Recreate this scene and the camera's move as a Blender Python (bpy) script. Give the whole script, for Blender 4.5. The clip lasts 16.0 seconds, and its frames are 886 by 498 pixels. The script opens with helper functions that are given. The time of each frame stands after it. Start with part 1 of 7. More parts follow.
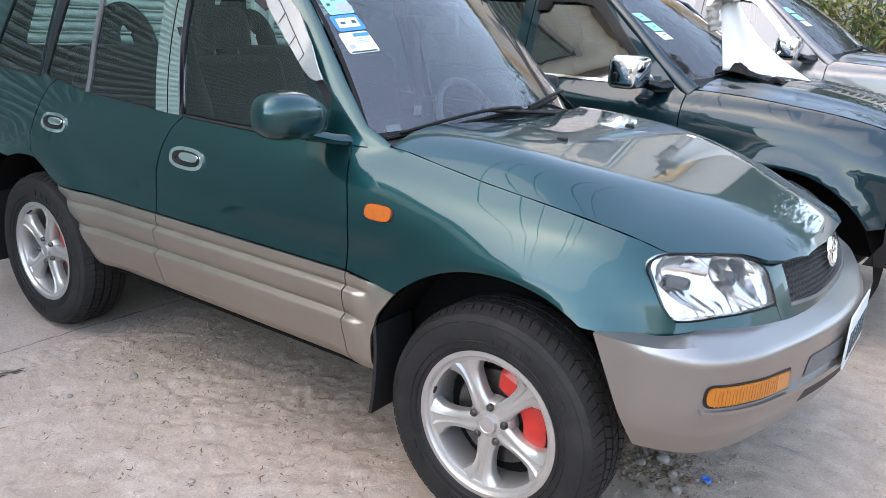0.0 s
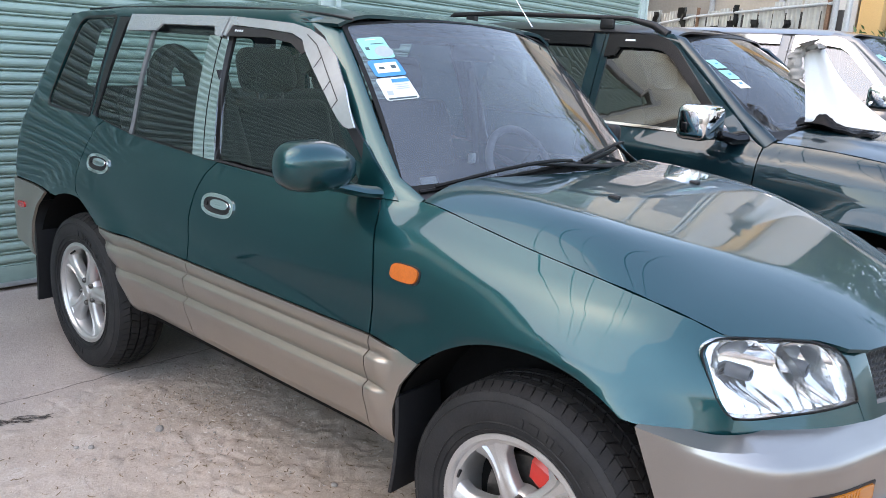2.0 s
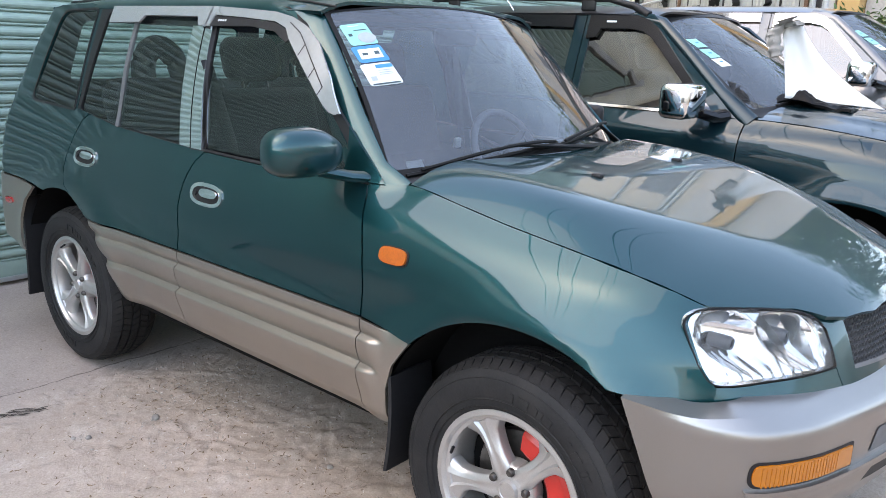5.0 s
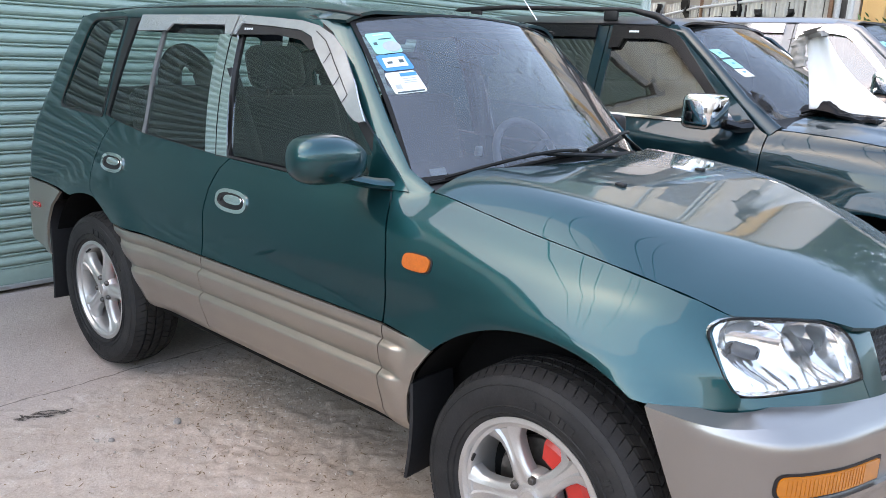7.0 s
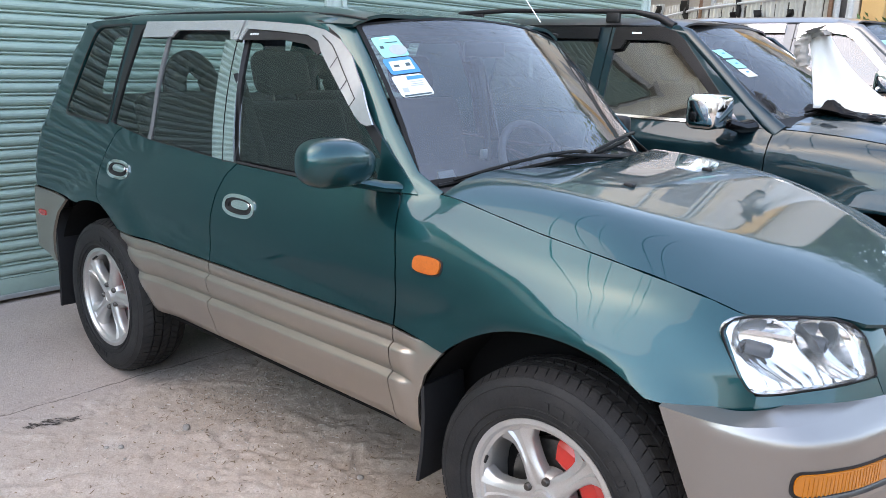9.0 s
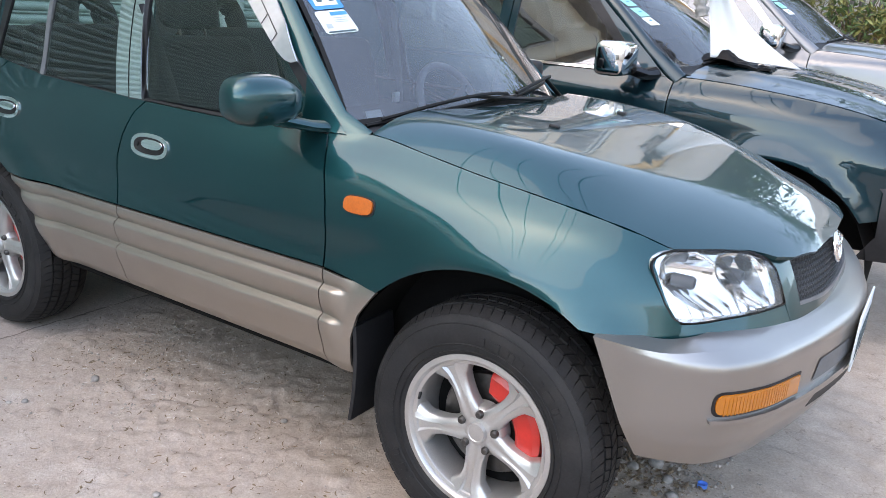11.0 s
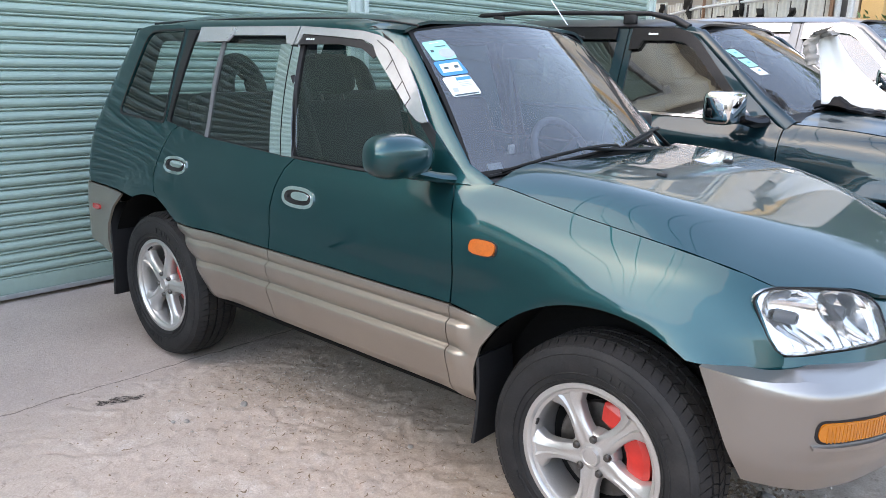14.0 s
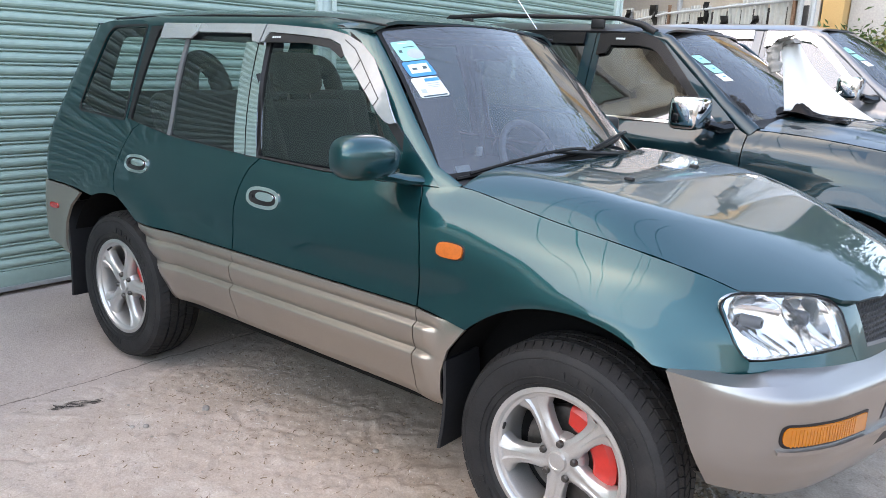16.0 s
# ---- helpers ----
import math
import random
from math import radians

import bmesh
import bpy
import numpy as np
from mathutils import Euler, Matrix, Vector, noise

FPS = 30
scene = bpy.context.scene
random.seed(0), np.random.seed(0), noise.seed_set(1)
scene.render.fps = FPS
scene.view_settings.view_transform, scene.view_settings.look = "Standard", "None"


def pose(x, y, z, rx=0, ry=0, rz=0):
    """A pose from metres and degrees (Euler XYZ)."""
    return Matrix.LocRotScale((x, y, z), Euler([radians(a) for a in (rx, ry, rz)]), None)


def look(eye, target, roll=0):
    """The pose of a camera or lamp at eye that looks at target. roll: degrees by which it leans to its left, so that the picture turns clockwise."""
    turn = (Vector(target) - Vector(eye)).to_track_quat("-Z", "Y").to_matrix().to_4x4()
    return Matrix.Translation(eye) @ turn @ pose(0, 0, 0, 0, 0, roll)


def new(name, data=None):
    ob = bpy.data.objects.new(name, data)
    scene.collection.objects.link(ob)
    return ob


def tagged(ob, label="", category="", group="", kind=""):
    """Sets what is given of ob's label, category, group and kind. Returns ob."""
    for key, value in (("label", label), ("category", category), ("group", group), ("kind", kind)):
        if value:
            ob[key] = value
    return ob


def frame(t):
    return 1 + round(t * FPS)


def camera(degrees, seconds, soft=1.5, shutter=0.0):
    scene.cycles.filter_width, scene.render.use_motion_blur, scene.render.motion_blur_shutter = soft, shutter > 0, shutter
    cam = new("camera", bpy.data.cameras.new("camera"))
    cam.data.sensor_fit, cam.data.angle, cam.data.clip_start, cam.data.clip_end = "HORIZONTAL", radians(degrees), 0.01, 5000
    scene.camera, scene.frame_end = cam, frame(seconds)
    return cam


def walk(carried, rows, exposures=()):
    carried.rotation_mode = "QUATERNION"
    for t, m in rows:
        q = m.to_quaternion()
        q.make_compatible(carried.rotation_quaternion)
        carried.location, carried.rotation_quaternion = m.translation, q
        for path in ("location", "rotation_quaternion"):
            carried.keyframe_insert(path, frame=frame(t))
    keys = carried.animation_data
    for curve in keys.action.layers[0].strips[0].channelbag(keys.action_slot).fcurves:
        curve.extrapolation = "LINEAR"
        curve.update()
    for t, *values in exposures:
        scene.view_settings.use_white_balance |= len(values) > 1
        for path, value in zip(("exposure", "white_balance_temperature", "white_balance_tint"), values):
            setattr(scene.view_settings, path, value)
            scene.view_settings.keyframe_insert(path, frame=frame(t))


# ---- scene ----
import functools

cam = camera(59.7, 16.0, 0.8)
PATH = [
    (0, (1.01, -2.553, 1.481), (-0.078, -0.975, 0.91), 3.3),
    (0.5, (0.996, -2.472, 1.477), (-0.132, -0.929, 0.889), 3.7),
    (1, (0.923, -2.403, 1.481), (-0.219, -0.838, 0.983), 3.7),
    (1.5, (0.935, -2.349, 1.488), (-0.309, -0.862, 0.997), 4.2),
    (2, (0.969, -2.299, 1.495), (-0.292, -0.823, 1.013), 3.8),
    (2.5, (0.965, -2.304, 1.51), (-0.332, -0.841, 1.09), 2.7),
    (3, (0.962, -2.315, 1.498), (-0.292, -0.836, 1.008), 2.9),
    (3.2, (0.961, -2.31, 1.49), (-0.244, -0.792, 0.998), 3.0),
    (5.3, (1.002, -2.335, 1.489), (-0.247, -0.859, 0.977), 2.3),
    (5.5, (0.997, -2.342, 1.492), (-0.298, -0.896, 1.009), 2.4),
    (6, (0.981, -2.354, 1.485), (-0.346, -0.939, 0.997), 2.8),
    (6.5, (0.988, -2.348, 1.477), (-0.3, -0.905, 0.967), 2.2),
    (7, (0.994, -2.344, 1.485), (-0.278, -0.881, 0.994), 2.7),
    (7.5, (0.986, -2.357, 1.489), (-0.318, -0.914, 1.025), 2.0),
    (8, (0.98, -2.358, 1.491), (-0.309, -0.898, 1.037), 2.2),
    (8.2, (0.979, -2.359, 1.484), (-0.307, -0.9, 1.022), 2.1),
    (10.3, (0.939, -2.395, 1.474), (-0.267, -0.881, 0.972), 2.2),
    (10.5, (0.922, -2.412, 1.471), (-0.253, -0.877, 0.956), 2.3),
    (11, (0.889, -2.444, 1.448), (-0.134, -0.831, 0.856), 3.9),
    (11.5, (1.03, -2.474, 1.468), (-0.049, -0.902, 0.864), 4.7),
    (12, (1.131, -2.514, 1.5), (-0.076, -1.041, 0.891), 1.7),
    (12.5, (1.073, -2.577, 1.502), (-0.162, -1.086, 1.001), 0.2),
    (13, (1.02, -2.636, 1.493), (-0.22, -1.143, 1.012), 0.3),
    (13.5, (1.01, -2.659, 1.49), (-0.243, -1.173, 1.021), 2.2),
    (14, (1.008, -2.66, 1.489), (-0.264, -1.194, 1.004), 1.7),
    (14.5, (0.995, -2.65, 1.49), (-0.255, -1.164, 1.013), 2.4),
    (15, (0.991, -2.646, 1.488), (-0.247, -1.148, 1.012), 2.5),
    (15.5, (0.991, -2.644, 1.488), (-0.241, -1.139, 1.022), 2.7),
    (16, (0.99, -2.643, 1.487), (-0.216, -1.121, 1.009), 2.7),
]
walk(cam, [(t, look(eye, target, roll)) for t, eye, target, roll in PATH], [(0, 1.90, 8600, 14), (8, 1.93, 8700, 14), (11, 1.92, 8600, 14), (12, 1.97, 8800, 14), (16, 1.98, 8800, 14)])

# ---- world and light ----
world = bpy.data.worlds.new("sky")
scene.world = world
world.use_nodes = True
wn = world.node_tree
sky = wn.nodes.new("ShaderNodeTexSky")
sky.sky_type, sky.sun_disc = "NISHITA", False
sky.sun_elevation, sky.sun_rotation = radians(56), radians(205)
sky.air_density, sky.dust_density = 1.0, 0.5
wn.nodes["Background"].inputs[1].default_value = 0.27
wn.links.new(sky.outputs[0], wn.nodes["Background"].inputs[0])
sun_data = bpy.data.lights.new("sun", "SUN")
sun_data.energy, sun_data.angle, sun_data.color = 0.30, radians(70), (1.0, 0.88, 0.74)
sun = new("sun", sun_data)
sun.matrix_world = look((-2.36, -5.07, 8.29), (0, 0, 0))


# ---- materials ----
def material(name, base, rough=0.5, metal=0.0, coat=0.0, scale=8.0, vary=0.12, bump=0.0, fine=60.0, spec=0.5, dirt=None, dirt_amount=0.0, coat_rough=0.03):
    m = bpy.data.materials.new(name)
    m.use_nodes = True
    t = m.node_tree
    b = t.nodes["Principled BSDF"]
    b.inputs["Roughness"].default_value = rough
    b.inputs["Metallic"].default_value = metal
    b.inputs["Coat Weight"].default_value = coat
    b.inputs["Coat Roughness"].default_value = coat_rough
    b.inputs["Specular IOR Level"].default_value = spec
    co = t.nodes.new("ShaderNodeTexCoord")
    n1 = t.nodes.new("ShaderNodeTexNoise")
    n1.inputs["Scale"].default_value, n1.inputs["Detail"].default_value = scale, 5
    t.links.new(co.outputs["Object"], n1.inputs["Vector"])
    n2 = t.nodes.new("ShaderNodeTexNoise")
    n2.inputs["Scale"].default_value, n2.inputs["Detail"].default_value = fine, 3
    t.links.new(co.outputs["Object"], n2.inputs["Vector"])
    add = t.nodes.new("ShaderNodeMath")
    add.operation = "ADD"
    t.links.new(n1.outputs[0], add.inputs[0])
    t.links.new(n2.outputs[0], add.inputs[1])
    ramp = t.nodes.new("ShaderNodeMapRange")
    ramp.inputs[1].default_value, ramp.inputs[2].default_value = 0.7, 1.3
    ramp.inputs[3].default_value, ramp.inputs[4].default_value = 1 - vary, 1 + vary
    t.links.new(add.outputs[0], ramp.inputs[0])
    mul = t.nodes.new("ShaderNodeMix")
    mul.data_type, mul.blend_type = "RGBA", "MULTIPLY"
    mul.inputs[0].default_value = 1
    mul.inputs[6].default_value = (*base, 1)
    t.links.new(ramp.outputs[0], mul.inputs[7])
    out = mul.outputs[2]
    if dirt:
        n3 = t.nodes.new("ShaderNodeTexNoise")
        n3.inputs["Scale"].default_value, n3.inputs["Detail"].default_value = scale * 0.6, 6
        t.links.new(co.outputs["Object"], n3.inputs["Vector"])
        r3 = t.nodes.new("ShaderNodeMapRange")
        r3.inputs[1].default_value, r3.inputs[2].default_value, r3.inputs[4].default_value = 0.5, 0.7, dirt_amount
        t.links.new(n3.outputs[0], r3.inputs[0])
        mx = t.nodes.new("ShaderNodeMix")
        mx.data_type = "RGBA"
        mx.inputs[7].default_value = (*dirt, 1)
        t.links.new(r3.outputs[0], mx.inputs[0])
        t.links.new(out, mx.inputs[6])
        out = mx.outputs[2]
    t.links.new(out, b.inputs["Base Color"])
    if bump:
        bp = t.nodes.new("ShaderNodeBump")
        bp.inputs["Strength"].default_value, bp.inputs["Distance"].default_value = bump, 0.004
        t.links.new(add.outputs[0], bp.inputs["Height"])
        t.links.new(bp.outputs[0], b.inputs["Normal"])
    return m


def glass(name, tint, gloss=1.45, dust=0.0):
    """A thin tinted pane: clear body, Fresnel gloss, a pale film of dust and painted-in haze."""
    m = bpy.data.materials.new(name)
    m.use_nodes = True
    t = m.node_tree
    t.nodes.remove(t.nodes["Principled BSDF"])
    tr = t.nodes.new("ShaderNodeBsdfTransparent")
    tr.inputs[0].default_value = (*tint, 1)
    gl = t.nodes.new("ShaderNodeBsdfGlossy")
    gl.inputs["Roughness"].default_value = 0.01
    fr = t.nodes.new("ShaderNodeFresnel")
    fr.inputs[0].default_value = gloss
    mx = t.nodes.new("ShaderNodeMixShader")
    t.links.new(fr.outputs[0], mx.inputs[0])
    t.links.new(gl.outputs[0], mx.inputs[2])
    if dust:
        df = t.nodes.new("ShaderNodeBsdfDiffuse")
        df.inputs[0].default_value = (0.52, 0.54, 0.58, 1)
        co = t.nodes.new("ShaderNodeTexCoord")
        no = t.nodes.new("ShaderNodeTexNoise")
        no.inputs["Scale"].default_value, no.inputs["Detail"].default_value = 5, 6
        t.links.new(co.outputs["Object"], no.inputs["Vector"])
        mr = t.nodes.new("ShaderNodeMapRange")
        mr.inputs[1].default_value, mr.inputs[2].default_value, mr.inputs[3].default_value, mr.inputs[4].default_value = 0.3, 0.7, dust * 0.7, dust * 1.3
        t.links.new(no.outputs[0], mr.inputs[0])
        film = t.nodes.new("ShaderNodeMixShader")
        t.links.new(mr.outputs[0], film.inputs[0])
        t.links.new(tr.outputs[0], film.inputs[1])
        t.links.new(df.outputs[0], film.inputs[2])
        t.links.new(film.outputs[0], mx.inputs[1])
    else:
        t.links.new(tr.outputs[0], mx.inputs[1])
    t.links.new(mx.outputs[0], t.nodes["Material Output"].inputs[0])
    return m


M_PAINT = material("green metallic paint", (0.0018, 0.046, 0.052), 0.36, 0.78, 1.0, 3, 0.06, fine=900, spec=0.15, coat_rough=0.012)
M_CLAD = material("champagne cladding paint", (0.345, 0.303, 0.262), 0.31, 0.80, 0.0, 3, 0.08, fine=700, coat_rough=0.2)
M_BUMPER = material("silver bumper paint", (0.305, 0.288, 0.272), 0.29, 0.88, 0.2, 3, 0.08, fine=700, coat_rough=0.2)
M_BLACK = material("black plastic", (0.011, 0.011, 0.012), 0.5, 0, 0, 20, 0.2, 0.1, spec=0.35)
M_INNER = material("black underbody", (0.006, 0.006, 0.006), 0.9, 0, 0, 20, 0.2, spec=0.1)
M_GRIT = material("dull grit", (0.27, 0.24, 0.21), 0.9, 0, 0, 30, 0.3, 0.3)
M_RUBBER = material("tyre rubber", (0.013, 0.013, 0.0135), 0.68, 0, 0, 14, 0.3, 0.35, 160, 0.3, dirt=(0.06, 0.055, 0.05), dirt_amount=0.2)
M_CHROME = material("chrome", (0.80, 0.80, 0.80), 0.06, 1.0, 0, 10, 0.03)
M_ALLOY = material("silver alloy", (0.49, 0.48, 0.465), 0.36, 0.75, 0.1, 12, 0.08, fine=300)
M_RED = material("red caliper paint", (0.48, 0.02, 0.014), 0.35, 0, 0.3, 20, 0.12)
M_AMBER = material("amber lens", (0.42, 0.125, 0.006), 0.18, 0, 0.6, 20, 0.06)
M_ORANGELENS = material("orange lens", (0.42, 0.095, 0.012), 0.28, 0, 0.4, 60, 0.14, 0.1, 180)
M_REDLENS = material("red lens", (0.35, 0.02, 0.02), 0.2, 0, 0.8, 20, 0.06)
M_STEEL = material("brake steel", (0.10, 0.095, 0.09), 0.4, 0.9, 0, 30, 0.2)
M_GREY = material("grey plastic", (0.10, 0.105, 0.11), 0.45, 0, 0, 30, 0.1)
M_GRILLE = material("dark grille plastic", (0.045, 0.047, 0.050), 0.5, 0, 0, 30, 0.1)
M_SEAT = material("dark seat fabric", (0.014, 0.015, 0.018), 0.9, 0, 0, 40, 0.25, 0.3, 300)
M_TRIM = material("grey cabin plastic", (0.035, 0.036, 0.042), 0.7, 0, 0, 30, 0.15)
M_WHITE = material("white paper", (0.52, 0.56, 0.56), 0.6, 0, 0, 30, 0.05)
M_MINT = material("mint sticker film", (0.20, 0.50, 0.46), 0.5, 0, 0, 30, 0.05)
M_BLUE = material("blue sticker film", (0.015, 0.20, 0.46), 0.5, 0, 0, 30, 0.05)
M_INK = material("dark ink", (0.03, 0.06, 0.07), 0.6, 0, 0, 30, 0.05)
M_GREYINK = material("grey ink", (0.30, 0.34, 0.34), 0.6, 0, 0, 30, 0.05)
M_GLASS = glass("tinted window glass", (0.76, 0.82, 0.79), 2.0, 0.002)
M_GLASS_IN = glass("clear pane seen from the cabin", (0.78, 0.84, 0.81), 1.02)
M_GLASS_B = glass("dark side glass", (0.30, 0.34, 0.34), 2.6, 0.003)
M_SMOKE = material("smoked acrylic", (0.006, 0.006, 0.007), 0.18, 0, 0, 10, 0.1, spec=0.3)
M_WIPER = material("matt black wiper", (0.006, 0.006, 0.006), 0.55, 0, 0, 20, 0.2, spec=0.2)
M_GREYTRIM = material("grey steering wheel", (0.22, 0.22, 0.23), 0.6, 0, 0, 30, 0.1)
M_SILVERLAMP = material("lamp silver", (0.76, 0.755, 0.74), 0.05, 0.88, 0.0, 30, 0.03)
# film is dust plus pale haze standing in for brighter sky reflection
M_WIND = glass("windscreen glass", (0.72, 0.76, 0.78), 2.0, 0.05)
M_VISOR = material("hazy chrome film", (0.52, 0.52, 0.53), 0.20, 0.7, 0.2, 10, 0.05)
M_LENS = glass("clear lamp lens", (0.97, 0.97, 0.97), 1.3)


# ---- helpers for shapes ----
def ob_from(bm, name, mat, smooth=True, angle=40):
    me = bpy.data.meshes.new(name)
    if smooth:
        for f in bm.faces:
            f.smooth = True
        for e in bm.edges:
            if len(e.link_faces) == 2 and e.calc_face_angle(0) > radians(angle):
                e.smooth = False
    bm.to_mesh(me)
    bm.free()
    me.materials.append(mat)
    return new(name, me)


def part(name, bm, mat, parent, label="", smooth=True, angle=40):
    ob = ob_from(bm, name, mat, smooth, angle)
    ob.parent = parent
    if label:
        tagged(ob, label)
    return ob


def box(bm, lo, hi, bevel=0.0, m=None, segments=2):
    c = bmesh.new()
    bmesh.ops.create_cube(c, size=1)
    size = [b - a for a, b in zip(lo, hi)]
    bmesh.ops.scale(c, vec=size, verts=c.verts)
    if bevel:
        bmesh.ops.bevel(c, geom=c.edges[:], offset=bevel, segments=segments, profile=0.5, affect="EDGES")
    bmesh.ops.translate(c, vec=[(a + b) / 2 for a, b in zip(lo, hi)], verts=c.verts)
    if m:
        bmesh.ops.transform(c, matrix=m, verts=c.verts)
    join(bm, c)
    return bm


def join(bm, other):
    vs = [bm.verts.new(v.co) for v in other.verts]
    other.verts.index_update()
    for f in other.faces:
        try:
            bm.faces.new([vs[v.index] for v in f.verts])
        except ValueError:
            pass
    other.free()


def lathe(bm, profile, steps=48, axis="y", centre=(0, 0, 0), closed=False):
    """Turns a profile of (radius, along) round an axis."""
    rings = []
    for i in range(steps):
        a = 2 * math.pi * i / steps
        ring = []
        for r, h in profile:
            p = {"y": (r * math.sin(a), h, r * math.cos(a)), "z": (r * math.cos(a), r * math.sin(a), h), "x": (h, r * math.cos(a), r * math.sin(a))}[axis]
            ring.append(bm.verts.new(Vector(p) + Vector(centre)))
        rings.append(ring)
    n = len(profile)
    for i in range(steps):
        a, b = rings[i], rings[(i + 1) % steps]
        for j in range(n if closed else n - 1):
            k = (j + 1) % n
            try:
                bm.faces.new((a[j], a[k], b[k], b[j]))
            except ValueError:
                pass
    bmesh.ops.recalc_face_normals(bm, faces=bm.faces)
    return bm


def tube(bm, pts, radius, sides=8, flat=1.0, caps=True):
    """A round bar along points; radius may be a list; flat squashes it in height."""
    pts = [Vector(p) for p in pts]
    rad = radius if isinstance(radius, (list, tuple)) else [radius] * len(pts)
    rings = []
    for i, p in enumerate(pts):
        d = (pts[min(i + 1, len(pts) - 1)] - pts[max(i - 1, 0)]).normalized()
        ref = Vector((0, 0, 1)) if abs(d.z) < 0.9 else Vector((1, 0, 0))
        s = d.cross(ref).normalized()
        u = s.cross(d).normalized()
        rings.append([bm.verts.new(p + rad[i] * (math.cos(2 * math.pi * k / sides) * s + flat * math.sin(2 * math.pi * k / sides) * u)) for k in range(sides)])
    for a, b in zip(rings, rings[1:]):
        for k in range(sides):
            bm.faces.new((a[k], a[(k + 1) % sides], b[(k + 1) % sides], b[k]))
    if caps:
        bm.faces.new(rings[0][::-1])
        bm.faces.new(rings[-1])
    bmesh.ops.recalc_face_normals(bm, faces=bm.faces)
    return bm


def curve(*knots):
    """A smooth monotone curve through (x, value) knots, held flat beyond the ends' slope."""
    knots = sorted(knots)
    xs = [k[0] for k in knots]
    ys = [k[1] for k in knots]
    n = len(xs)
    if n == 1:
        return lambda x: ys[0]
    h = [xs[i + 1] - xs[i] for i in range(n - 1)]
    d = [(ys[i + 1] - ys[i]) / h[i] for i in range(n - 1)]
    m = [d[0]] + [0 if d[i - 1] * d[i] <= 0 else math.copysign(min(abs(d[i - 1] * h[i] + d[i] * h[i - 1]) / (h[i - 1] + h[i]), 2.5 * abs(d[i - 1]), 2.5 * abs(d[i])), d[i]) for i in range(1, n - 1)] + [d[-1]]

    def at(x):
        if x <= xs[0]:
            return ys[0] + m[0] * (x - xs[0])
        if x >= xs[-1]:
            return ys[-1] + m[-1] * (x - xs[-1])
        i = 0
        while x > xs[i + 1]:
            i += 1
        t = (x - xs[i]) / h[i]
        return ((2 * t ** 3 - 3 * t * t + 1) * ys[i] + (t ** 3 - 2 * t * t + t) * h[i] * m[i] + (3 * t * t - 2 * t ** 3) * ys[i + 1] + (t ** 3 - t * t) * h[i] * m[i + 1])
    return at


def bulge(x, lo, hi, soft):
    """1 between lo and hi, smoothly 0 outside."""
    def s(t):
        t = min(1, max(0, t))
        return t * t * (3 - 2 * t)
    return s((x - lo) / soft + 0.5) * s((hi - x) / soft + 0.5)


def spread(poly, step):
    out = []
    for i, a in enumerate(poly):
        b = poly[(i + 1) % len(poly)]
        n = max(1, int(math.dist(a, b) / step))
        out += [(a[0] + (b[0] - a[0]) * k / n, a[1] + (b[1] - a[1]) * k / n) for k in range(n)]
    return out


def arc(cx, cz, a, b, start, end, n=24):
    return [(cx + a * math.cos(radians(start + (end - start) * i / n)), cz + b * math.sin(radians(start + (end - start) * i / n))) for i in range(n + 1)]


def rounded(poly, r, n=5):
    """Rounds a polygon's corners; r is one radius or one a corner."""
    out = []
    for i, p in enumerate(poly):
        p, a, b = Vector(p), Vector(poly[i - 1]), Vector(poly[(i + 1) % len(poly)])
        q = r[i] if isinstance(r, (list, tuple)) else r
        q = min(q, (a - p).length * 0.48, (b - p).length * 0.48)
        if q < 1e-4:
            out.append(tuple(p))
            continue
        s, e = p + (a - p).normalized() * q, p + (b - p).normalized() * q
        for k in range(n + 1):
            t = k / n
            out.append(tuple((1 - t) ** 2 * s + 2 * t * (1 - t) * p + t * t * e))
    return out


